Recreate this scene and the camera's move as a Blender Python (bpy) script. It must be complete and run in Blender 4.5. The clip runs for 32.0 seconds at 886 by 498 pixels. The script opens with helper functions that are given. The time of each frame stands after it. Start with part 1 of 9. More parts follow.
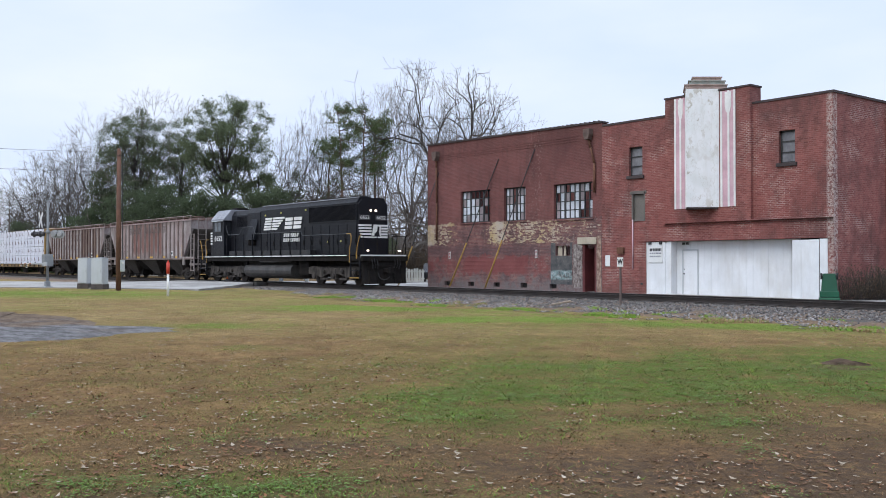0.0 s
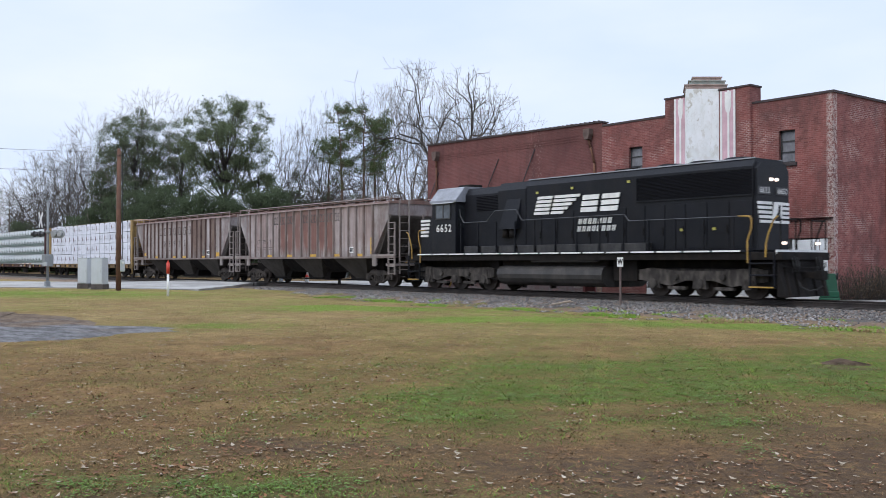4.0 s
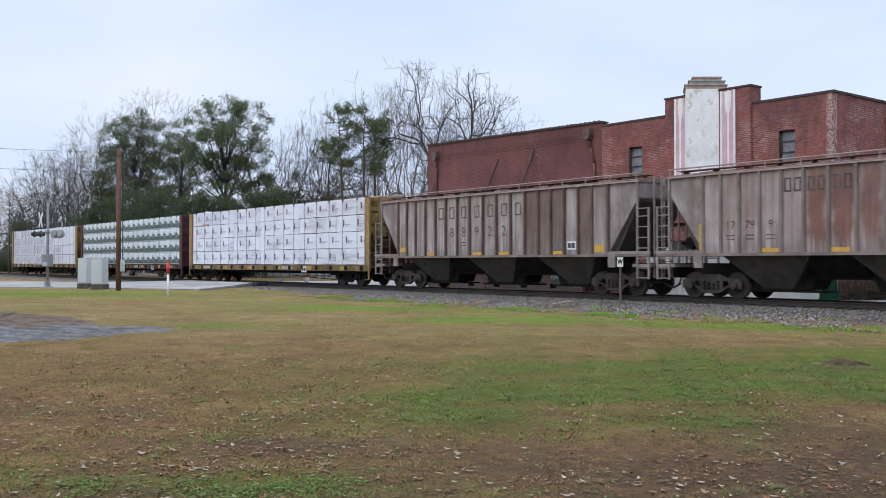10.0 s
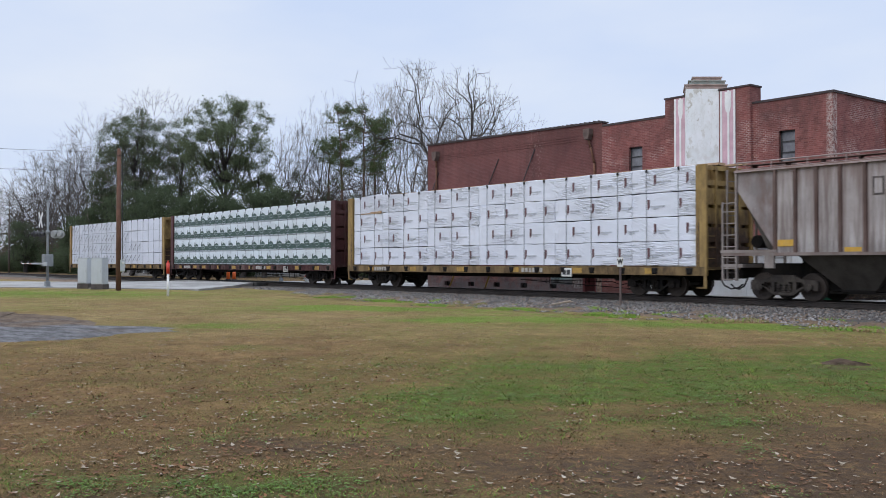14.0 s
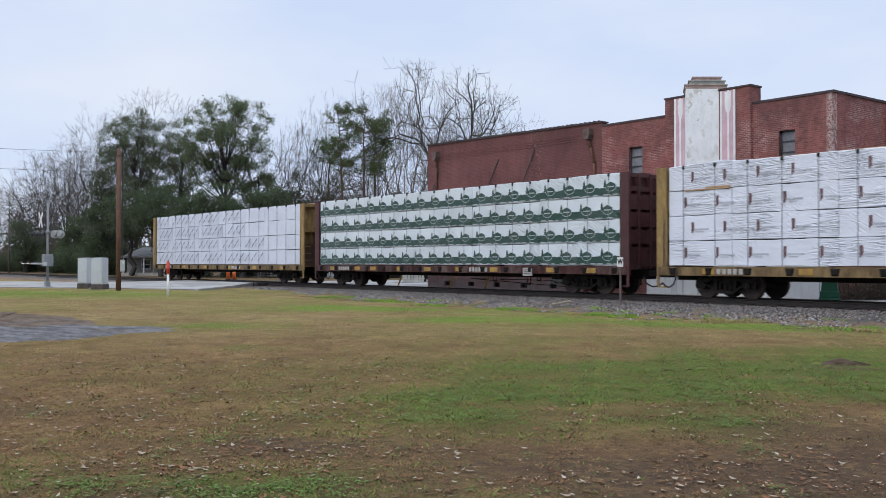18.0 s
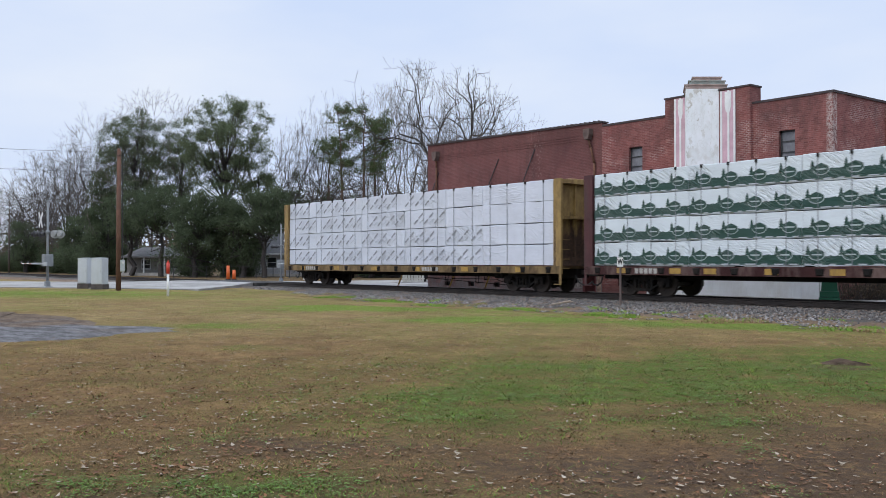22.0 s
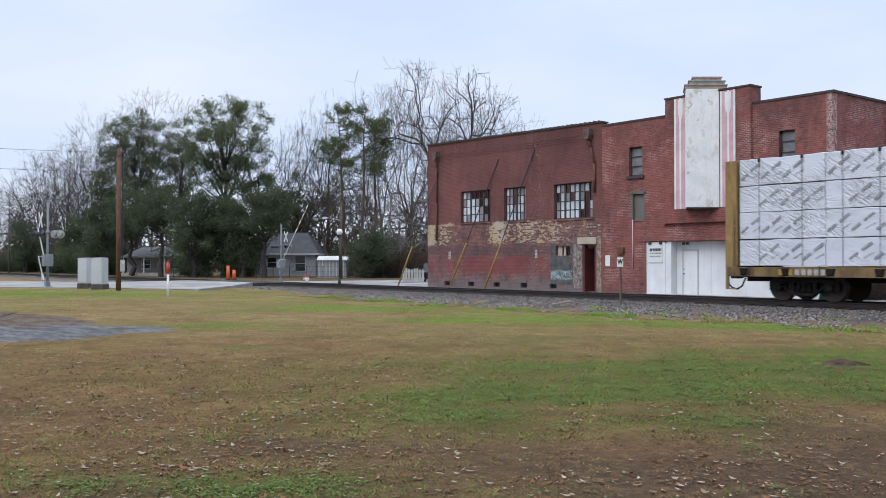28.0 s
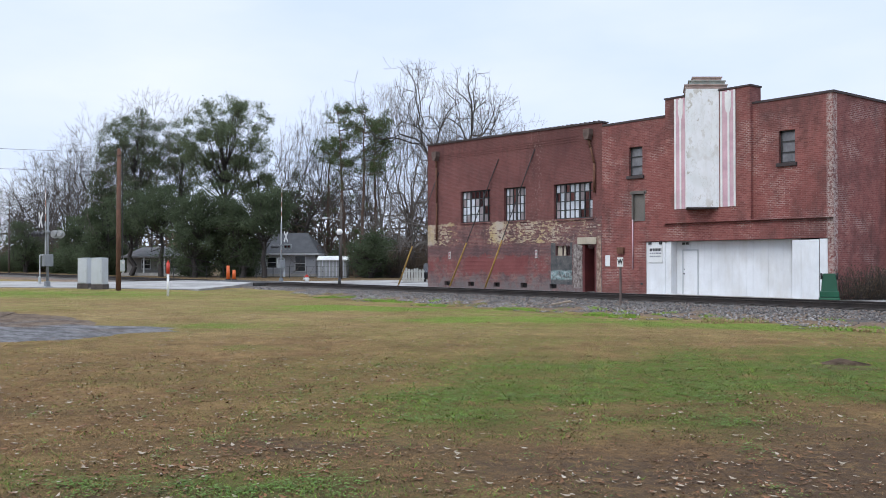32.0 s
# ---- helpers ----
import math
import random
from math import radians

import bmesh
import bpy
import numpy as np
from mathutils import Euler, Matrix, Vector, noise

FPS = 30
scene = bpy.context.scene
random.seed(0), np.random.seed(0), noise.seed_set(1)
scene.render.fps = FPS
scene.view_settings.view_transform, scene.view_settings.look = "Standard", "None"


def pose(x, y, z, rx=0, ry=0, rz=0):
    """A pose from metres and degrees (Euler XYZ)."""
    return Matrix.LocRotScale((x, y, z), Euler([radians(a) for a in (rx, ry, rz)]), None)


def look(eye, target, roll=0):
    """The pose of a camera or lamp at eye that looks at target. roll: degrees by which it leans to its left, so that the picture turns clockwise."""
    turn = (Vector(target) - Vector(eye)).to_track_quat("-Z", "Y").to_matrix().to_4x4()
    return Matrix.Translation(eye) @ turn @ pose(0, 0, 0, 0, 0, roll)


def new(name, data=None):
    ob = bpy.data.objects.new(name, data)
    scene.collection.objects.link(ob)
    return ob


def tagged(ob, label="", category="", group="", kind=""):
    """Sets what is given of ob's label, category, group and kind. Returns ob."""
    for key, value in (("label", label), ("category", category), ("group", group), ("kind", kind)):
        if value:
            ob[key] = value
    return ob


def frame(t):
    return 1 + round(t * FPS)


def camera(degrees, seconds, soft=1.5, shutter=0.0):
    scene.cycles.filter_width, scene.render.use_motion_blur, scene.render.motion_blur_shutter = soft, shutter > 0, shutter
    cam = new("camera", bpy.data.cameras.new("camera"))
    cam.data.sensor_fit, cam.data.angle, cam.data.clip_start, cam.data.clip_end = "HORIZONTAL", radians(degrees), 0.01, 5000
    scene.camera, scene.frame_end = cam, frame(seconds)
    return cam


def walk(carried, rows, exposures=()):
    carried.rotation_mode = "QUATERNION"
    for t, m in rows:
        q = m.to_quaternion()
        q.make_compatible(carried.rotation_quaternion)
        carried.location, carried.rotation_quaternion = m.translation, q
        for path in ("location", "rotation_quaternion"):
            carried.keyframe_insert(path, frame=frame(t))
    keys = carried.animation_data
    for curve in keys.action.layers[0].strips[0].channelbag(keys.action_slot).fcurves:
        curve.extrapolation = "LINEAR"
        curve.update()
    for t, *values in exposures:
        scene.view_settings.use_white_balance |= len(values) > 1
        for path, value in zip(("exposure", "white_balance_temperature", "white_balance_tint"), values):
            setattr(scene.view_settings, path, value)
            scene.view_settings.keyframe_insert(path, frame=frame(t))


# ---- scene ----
import itertools

# x runs along the railway, y away from the camera across it, z up from the lawn
EYE = Vector((0.0, 0.0, 1.6))
YAW, PITCH = radians(51.43), radians(0.835)
AHEAD = Vector((-math.sin(YAW) * math.cos(PITCH), math.cos(YAW) * math.cos(PITCH), math.sin(PITCH)))
VIEW = look(EYE, EYE + AHEAD * 50)
cam = camera(50.83, 32.0, soft=0.8, shutter=0.4)
walk(cam, [(0.0, VIEW), (32.0, VIEW)], [(0.0, 0.03), (6.0, 0.03), (9.0, -0.02), (11.0, -0.1), (13.0, -0.2), (17.0, -0.19), (23.0, -0.14), (27.0, -0.1), (28.5, -0.05), (30.0, 0.05), (32.0, 0.04)])

TRACK_Y = 29.2          # centre line of the track
RAIL_Z = 0.33           # top of the rails
WALL_Y = 34.0           # street front of the brick building


def place(across, depth, z):
    """A spot at a depth straight ahead and some metres across it."""
    a, r = Vector((-math.sin(YAW), math.cos(YAW), 0)), Vector((math.cos(YAW), math.sin(YAW), 0))
    p = a * depth + r * across
    return Vector((p.x, p.y, z))


# ---- sky and sun: a bright overcast winter day ----
world = bpy.data.worlds.new("overcast_sky")
scene.world = world
world.use_nodes = True
wn = world.node_tree
wn.nodes.clear()
w_out = wn.nodes.new("ShaderNodeOutputWorld")
w_sky = wn.nodes.new("ShaderNodeTexSky")
w_sky.sky_type, w_sky.sun_disc = "NISHITA", False
w_sky.sun_elevation, w_sky.sun_rotation = radians(50), radians(185)
w_sky.air_density, w_sky.dust_density = 1.0, 2.0
w_bg = wn.nodes.new("ShaderNodeBackground")
w_bg.inputs["Strength"].default_value = 0.1
wn.links.new(w_sky.outputs[0], w_bg.inputs["Color"])
w_co = wn.nodes.new("ShaderNodeTexCoord")
w_sep = wn.nodes.new("ShaderNodeSeparateXYZ")
wn.links.new(w_co.outputs["Generated"], w_sep.inputs[0])
w_map = wn.nodes.new("ShaderNodeMapping")
w_map.inputs["Scale"].default_value = (1.0, 1.0, 3.2)
wn.links.new(w_co.outputs["Generated"], w_map.inputs[0])
w_noise = wn.nodes.new("ShaderNodeTexNoise")
w_noise.inputs["Scale"].default_value, w_noise.inputs["Detail"].default_value = 2.2, 5
wn.links.new(w_map.outputs[0], w_noise.inputs["Vector"])
w_tint = wn.nodes.new("ShaderNodeValToRGB")
w_tint.color_ramp.elements[0].position, w_tint.color_ramp.elements[0].color = 0.35, (0.655, 0.772, 1.01, 1)
w_tint.color_ramp.elements[1].position, w_tint.color_ramp.elements[1].color = 0.68, (0.82, 0.89, 1.02, 1)
wn.links.new(w_noise.outputs["Fac"], w_tint.inputs[0])
w_up = wn.nodes.new("ShaderNodeMapRange")
w_up.inputs["From Min"].default_value, w_up.inputs["From Max"].default_value = 0.28, 1.0
w_up.inputs["To Min"].default_value, w_up.inputs["To Max"].default_value = 1.12, 2.25
wn.links.new(w_sep.outputs["Z"], w_up.inputs["Value"])
w_cl = wn.nodes.new("ShaderNodeBackground")
wn.links.new(w_tint.outputs[0], w_cl.inputs["Color"])
wn.links.new(w_up.outputs[0], w_cl.inputs["Strength"])
w_mix = wn.nodes.new("ShaderNodeMixShader")
w_mix.inputs[0].default_value = 0.92
wn.links.new(w_bg.outputs[0], w_mix.inputs[1])
wn.links.new(w_cl.outputs[0], w_mix.inputs[2])
wn.links.new(w_mix.outputs[0], w_out.inputs["Surface"])

sun_data = bpy.data.lights.new("sun", "SUN")
sun_data.energy, sun_data.angle, sun_data.color = 1.3, radians(40), (1.0, 0.97, 0.93)
sun = new("sun", sun_data)
sun.matrix_world = look((-22, -14, 47), (-25, 25, 0))
# ---- material helpers ----
def shader(name):
    m = bpy.data.materials.new(name)
    m.use_nodes = True
    return m, m.node_tree, m.node_tree.nodes["Principled BSDF"]


def node(nt, kind, ins=None, **props):
    n = nt.nodes.new("ShaderNode" + kind)
    if "op" in props:
        n.operation = props["op"]
    if "blend" in props:
        n.data_type, n.blend_type = "RGBA", props["blend"]
    for key, value in (ins or {}).items():
        if isinstance(value, bpy.types.NodeSocket):
            nt.links.new(value, n.inputs[key])
        else:
            n.inputs[key].default_value = value
    return n


def rgba(c):
    return (*c, 1.0) if len(c) == 3 else c


def mixed(nt, fac, a, b, blend="MIX"):
    def val(v):
        return v if isinstance(v, bpy.types.NodeSocket) else rgba(v)
    return node(nt, "Mix", {0: fac, 6: val(a), 7: val(b)}, blend=blend).outputs[2]


def calc(nt, op, a, b=0.0, c=0.0):
    return node(nt, "Math", {0: a, 1: b, 2: c}, op=op).outputs[0]


def grain(nt, vec, scale, detail=4.0, rough=0.6, lo=0.35, hi=0.65):
    """Noise stretched to 0..1."""
    n = node(nt, "TexNoise", {"Vector": vec, "Scale": scale, "Detail": detail, "Roughness": rough})
    return node(nt, "MapRange", {"Value": n.outputs[0], "From Min": lo, "From Max": hi}).outputs[0]


def span(nt, v, lo, hi, soft=0.05):
    """1 between lo and hi."""
    a = node(nt, "MapRange", {"Value": v, "From Min": lo - soft, "From Max": lo + soft}).outputs[0]
    b = node(nt, "MapRange", {"Value": v, "From Min": hi + soft, "From Max": hi - soft}).outputs[0]
    return calc(nt, "MULTIPLY", a, b)


def bumped(nt, bsdf, height, strength=0.3, dist=0.01):
    b = node(nt, "Bump", {"Height": height, "Strength": strength, "Distance": dist})
    nt.links.new(b.outputs[0], bsdf.inputs["Normal"])


def mat(name, col, rough=0.6, metal=0.0, col2=None, scale=1.5, fine=40.0, var=0.25, bump=0.15, stain=None, amount=0.0, glow=None, spec=0.5):
    """A surface with stains at one scale and grain at another."""
    m, nt, b = shader(name)
    vec = node(nt, "TexCoord").outputs["Object"]
    dark = tuple(c * (1 - var) for c in col)
    c = mixed(nt, grain(nt, vec, scale), dark, col2 or tuple(min(1, c * (1 + var * 0.5)) for c in col))
    f = grain(nt, vec, fine, 3)
    c = mixed(nt, calc(nt, "MULTIPLY", f, 0.35), c, tuple(x * 0.7 for x in col))
    if stain:
        st = node(nt, "Mapping", {"Vector": vec, "Scale": (1, 1, 0.35)}).outputs[0]
        c = mixed(nt, calc(nt, "MULTIPLY", grain(nt, st, scale * 1.7, 6, 0.65, 0.45, 0.7), amount), c, stain)
    nt.links.new(c, b.inputs["Base Color"])
    nt.links.new(node(nt, "MapRange", {"Value": f, "To Min": max(0, rough - 0.1), "To Max": min(1, rough + 0.12)}).outputs[0], b.inputs["Roughness"])
    b.inputs["Metallic"].default_value = metal
    b.inputs["Specular IOR Level"].default_value = spec
    if bump:
        bumped(nt, b, f, bump, 0.01)
    if glow:
        b.inputs["Emission Color"].default_value, b.inputs["Emission Strength"].default_value = rgba(glow[0]), glow[1]
    return m


# ---- mesh helpers ----
def box(bm, x0, x1, y0, y1, z0, z1, bevel=0.0):
    r = bmesh.ops.create_cube(bm, size=1.0)
    vs = r["verts"]
    bmesh.ops.scale(bm, vec=(x1 - x0, y1 - y0, z1 - z0), verts=vs)
    bmesh.ops.translate(bm, vec=((x0 + x1) / 2, (y0 + y1) / 2, (z0 + z1) / 2), verts=vs)
    if bevel:
        es = list({e for v in vs for e in v.link_edges})
        bmesh.ops.bevel(bm, geom=es, offset=bevel, segments=2, affect="EDGES", profile=0.6)
    return vs


def tube(bm, a, b, r0, r1=None, seg=10, caps=True):
    """A round bar from a to b."""
    a, b = Vector(a), Vector(b)
    r1 = r0 if r1 is None else r1
    turn = (b - a).to_track_quat("Z", "Y")
    rings = []
    for p, r in ((a, r0), (b, r1)):
        rings.append([bm.verts.new(p + turn @ Vector((r * math.cos(i * math.tau / seg), r * math.sin(i * math.tau / seg), 0))) for i in range(seg)])
    for i in range(seg):
        bm.faces.new((rings[0][i], rings[0][(i + 1) % seg], rings[1][(i + 1) % seg], rings[1][i])).smooth = seg > 6
    if caps:
        bm.faces.new(rings[0][::-1])
        bm.faces.new(rings[1])


def pipe(bm, pts, r, seg=8):
    for a, b in zip(pts, pts[1:]):
        tube(bm, a, b, r, seg=seg)


def slab(bm, pts, axis, lo, hi):
    """A flat outline pushed out along an axis: pts are pairs in the other two axes, in x, y, z order."""
    def spot(p, d):
        q = list(p)
        q.insert("xyz".index(axis), d)
        return bm.verts.new(q)
    a, b = [spot(p, lo) for p in pts], [spot(p, hi) for p in pts]
    fs = [bm.faces.new(a), bm.faces.new(b[::-1])]
    n = len(pts)
    for i in range(n):
        fs.append(bm.faces.new((a[(i + 1) % n], a[i], b[i], b[(i + 1) % n])))
    bmesh.ops.recalc_face_normals(bm, faces=fs)


def skin(bm, a, b):
    """Faces between two rings of corners."""
    n = len(a)
    va, vb = [bm.verts.new(p) for p in a], [bm.verts.new(p) for p in b]
    fs = [bm.faces.new((va[i], va[(i + 1) % n], vb[(i + 1) % n], vb[i])) for i in range(n)]
    fs += [bm.faces.new(va[::-1]), bm.faces.new(vb)]
    bmesh.ops.recalc_face_normals(bm, faces=fs)


def finish(bm, name, material):
    me = bpy.data.meshes.new(name)
    bm.to_mesh(me)
    bm.free()
    for m in (material if isinstance(material, (list, tuple)) else [material]):
        me.materials.append(m)
    return me


def part(name, bm, material, parent, label=""):
    ob = new(name, finish(bm, name, material))
    ob.parent = parent
    if label:
        ob["label"] = label
    return ob


def share(name, me, parent, m):
    """A further part on a mesh that is already there."""
    ob = new(name, me)
    ob.parent = parent
    ob.matrix_basis = m
    return ob


def thing(name, label, category, group="", m=None, kind=""):
    ob = new(name)
    ob.empty_display_size = 0.2
    if m is not None:
        ob.matrix_basis = m
    return tagged(ob, label, category, group, kind)


def single(name, bm, material, label, category, group="", kind="", m=None):
    ob = new(name, finish(bm, name, material))
    if m is not None:
        ob.matrix_basis = m
    return tagged(ob, label, category, group, kind)


def numpy_mesh(name, verts, faces, material, smooth=False):
    """A mesh from arrays: faces all of one size."""
    me = bpy.data.meshes.new(name)
    verts, faces = np.asarray(verts, np.float32), np.asarray(faces, np.int32)
    n, k = faces.shape
    me.vertices.add(len(verts))
    me.vertices.foreach_set("co", verts.ravel())
    me.loops.add(n * k)
    me.loops.foreach_set("vertex_index", faces.ravel())
    me.polygons.add(n)
    me.polygons.foreach_set("loop_start", np.arange(n, dtype=np.int32) * k)
    me.polygons.foreach_set("loop_total", np.full(n, k, np.int32))
    if smooth:
        me.polygons.foreach_set("use_smooth", np.ones(n, bool))
    me.materials.append(material)
    me.update(calc_edges=True)
    return me


def word_mesh(text, size, material, slant=0.0, bold=0.0, spread=1.0):
    cu = bpy.data.curves.new("text", "FONT")
    cu.offset = size * bold
    cu.space_character = spread
    cu.body, cu.size, cu.shear, cu.align_x, cu.align_y, cu.resolution_u = text, size, slant, "CENTER", "CENTER", 3
    ob = bpy.data.objects.new("text", cu)
    scene.collection.objects.link(ob)
    me = bpy.data.meshes.new_from_object(ob.evaluated_get(bpy.context.evaluated_depsgraph_get()))
    bpy.data.objects.remove(ob)
    me.materials.clear()
    me.materials.append(material)
    return me


BM = bmesh.new

# ---- materials ----
WHITE_PAINT = mat("white_paint", (0.78, 0.79, 0.78), 0.5, var=0.08, stain=(0.45, 0.42, 0.38), amount=0.25, bump=0.08)
OLD_WHITE = mat("old_white_boards", (0.80, 0.82, 0.84), 0.6, var=0.1, stain=(0.52, 0.50, 0.46), amount=0.45, scale=0.9)
BLACK_PAINT = mat("black_paint", (0.009, 0.010, 0.014), 0.45, var=0.3, stain=(0.020, 0.018, 0.018), amount=0.4, scale=0.7, spec=0.2)
GRIMY_BLACK = mat("grimy_steel", (0.014, 0.0125, 0.012), 0.85, var=0.4, stain=(0.034, 0.026, 0.021), amount=0.5, scale=2.0, spec=0.15)
TRUCK_STEEL = mat("truck_steel", (0.036, 0.031, 0.028), 0.85, var=0.4, stain=(0.085, 0.066, 0.052), amount=0.5, scale=3.0, spec=0.2)
WHEEL_STEEL = mat("wheel_steel", (0.05, 0.038, 0.032), 0.7, 0.3, var=0.3)
RAIL_STEEL = mat("rail_steel", (0.03, 0.024, 0.022), 0.7, 0.2, var=0.3, stain=(0.06, 0.04, 0.03), amount=0.5)
STRIPE_WHITE = mat("stripe_white", (0.80, 0.80, 0.78), 0.5, var=0.12, stain=(0.4, 0.38, 0.35), amount=0.35)
SAFETY_YELLOW = mat("safety_yellow", (0.42, 0.25, 0.05), 0.6, var=0.3, stain=(0.14, 0.085, 0.045), amount=0.6, scale=3)
CAR_YELLOW = mat("car_yellow", (0.33, 0.215, 0.075), 0.75, var=0.3, stain=(0.085, 0.05, 0.03), amount=0.75, scale=1.6)
CAR_MAROON = mat("car_maroon", (0.075, 0.021, 0.023), 0.65, var=0.3, stain=(0.06, 0.04, 0.035), amount=0.6, scale=1.3)
GALVANISED = mat("galvanised_steel", (0.50, 0.52, 0.53), 0.45, 0.55, var=0.15)
ALUMINIUM = mat("grey_cabinet_paint", (0.55, 0.58, 0.60), 0.45, 0.15, var=0.06, stain=(0.38, 0.39, 0.39), amount=0.3)
DARK_STEEL = mat("dark_steel", (0.05, 0.05, 0.052), 0.6, 0.3, var=0.3)
RUST = mat("rusty_iron", (0.16, 0.075, 0.045), 0.85, 0.2, var=0.4, scale=4)
SIGNAL_RED = mat("signal_red", (0.55, 0.05, 0.03), 0.5, var=0.15)
MARK_RED = mat("mark_red", (0.33, 0.04, 0.06), 0.6, var=0.2)
MARK_GREY = mat("mark_grey", (0.30, 0.31, 0.34), 0.6, var=0.2)
MARK_BLACK = mat("mark_black", (0.05, 0.05, 0.055), 0.6, var=0.3)
BARREL_ORANGE = mat("orange_plastic", (0.72, 0.14, 0.03), 0.5, var=0.15)
BIN_GREEN = mat("green_plastic", (0.008, 0.085, 0.042), 0.4, var=0.15, bump=0.03)
RUBBER = mat("black_rubber", (0.02, 0.02, 0.02), 0.8)
CONCRETE = mat("concrete", (0.42, 0.40, 0.37), 0.9, var=0.2, stain=(0.25, 0.23, 0.2), amount=0.5, fine=80)
# near-black colour standing in for the shade inside rooms and vents
VOID_SHADE = mat("painted_interior_shade", (0.03, 0.028, 0.027), 0.9)
GLASS_DARK = mat("dark_glass", (0.02, 0.022, 0.025), 0.08, bump=0.0, var=0.2)
LAMP_GLOW = mat("lit_lamp", (1, 0.95, 0.85), 0.3, glow=((1, 0.78, 0.66), 3.0), bump=0)
POLE_WOOD = mat("pole_wood", (0.155, 0.075, 0.05), 0.85, var=0.3, scale=3.0, stain=(0.10, 0.06, 0.045), amount=0.5, bump=0.4)
TIE_WOOD = mat("tie_wood", (0.055, 0.045, 0.038), 0.9, var=0.4, scale=5.0, bump=0.5)
# ---- ground ----
def ease(v):
    v = np.clip(v, 0, 1)
    return v * v * (3 - 2 * v)


def wobble(x, y, s, seed=0):
    """Cheap smooth noise in -1..1 on arrays."""
    a = np.sin(x * s * 1.31 + seed) * np.cos(y * s * 1.13 - seed * 1.7)
    b = np.sin((x * 0.8 + y * 0.6) * s * 2.3 + seed * 2.1) * np.cos((x * 0.6 - y * 0.8) * s * 2.1 + seed)
    c = np.sin((x * 0.3 - y * 0.95) * s * 4.7 + seed * 3.3) * np.cos((x * 0.95 + y * 0.3) * s * 5.1)
    return (a + 0.6 * b + 0.35 * c) / 1.95


def ground_z(x, y):
    z = 0.15 * ease((-x - 30) / 18)
    z = z - 0.13 * ease((y - 18) / 5) * ease((x + 52) / 10) * (1 - ease((y - 31) / 1.5))
    z = z + ease((y - 31) / 2) * (0.12 - 0.15 * ease((-x - 30) / 18))
    z = z - 0.09 * ease((y - 24 + 4 * ease((-x - 66) / 8)) / 1.5) * ease((-x - 44) / 8) * (1 - ease((y - 31) / 1.5))
    near = np.exp(-((y - 14) / 14.0) ** 2)
    return z + near * (0.025 * wobble(x, y, 0.5, 2) + 0.012 * wobble(x, y, 2.1, 5))


# patches of green growth and of bare soil on the lawn: across, depth, half width, half depth, weight
GREEN_NEAR = [(3.7, 13.2, 4.4, 2.9, 0.95), (-3.5, 17.6, 0.9, 0.6, 0.8), (-4.4, 10.2, 0.6, 0.45, 0.9), (-0.4, 10.6, 0.9, 0.8, 0.9), (-1.5, 6.7, 1.0, 0.45, 1.4), (1.0, 10.0, 2.0, 1.5, 0.75), (4.0, 14.4, 2.6, 1.6, 0.9), (1.7, 11.6, 1.5, 1.2, 0.8),
              (6.3, 15.2, 2.6, 2.4, 1.0), (-3.1, 7.0, 0.6, 0.4, 0.9), (5.2, 12.0, 1.8, 1.3, 0.9), (1.5, 19, 2.2, 1.0, 0.55), (9.5, 17.5, 2, 2, 0.8), (3.0, 9.3, 0.7, 0.5, 0.55)]
GREEN_FAR = [(0.2, 26.1, 2.0, 1.3, 1.8), (-5.5, 23.6, 1.4, 0.9, 1.2), (7.5, 24.0, 2.6, 0.9, 2.4), (-3.0, 33, 2.8, 1.8, 3.0), (3.6, 27.4, 1.8, 0.8, 2.4), (-0.5, 33, 2.5, 1.2, 1.2), (4.6, 26, 3.4, 1.5, 1.3), (8.6, 25, 2.6, 1.5, 1.4), (-20, 44, 8, 4, 1.7),
             (-8, 38, 2.5, 2.5, 0.5), (-9.5, 22.5, 1.2, 0.7, 0.8), (-7.2, 50, 3, 2.5, 0.6), (2.5, 30, 3, 1, 0.8)]
SOIL = [(3.4, 6.4, 2.6, 1.0, 0.8), (-2.0, 6.2, 2.0, 0.7, 0.5), (5.0, 8.4, 1.6, 0.8, 0.7), (3.2, 7.0, 1.3, 0.8, 1.0), (-1.2, 8.2, 1.0, 0.5, 0.9), (6.1, 14.1, 0.45, 0.25, 1.6), (0.9, 7.2, 0.9, 0.5, 0.8), (-4.2, 10.0, 1.2, 0.5, 0.4), (4.1, 9.0, 0.9, 0.5, 0.5)]


def plan(x, y):
    return x * math.cos(YAW) + y * math.sin(YAW), -x * math.sin(YAW) + y * math.cos(YAW)


def patch(x, y, spots):
    a, d = plan(x, y)
    v = np.zeros_like(np.asarray(x, float))
    for pa, pd, sa, sd, w in spots:
        v = v + w * np.exp(-((a - pa) / sa) ** 2 - ((d - pd) / sd) ** 2)
    return v


def greenness(x, y):
    return np.clip(patch(x, y, GREEN_NEAR + GREEN_FAR) * (0.62 + 0.7 * wobble(x, y, 1.3, 1) + 0.35 * wobble(x, y, 4.3, 3)) + 0.24 * wobble(x, y, 0.4, 4) + 0.18 * wobble(x, y, 3.1, 6) + 0.12, 0, 1)


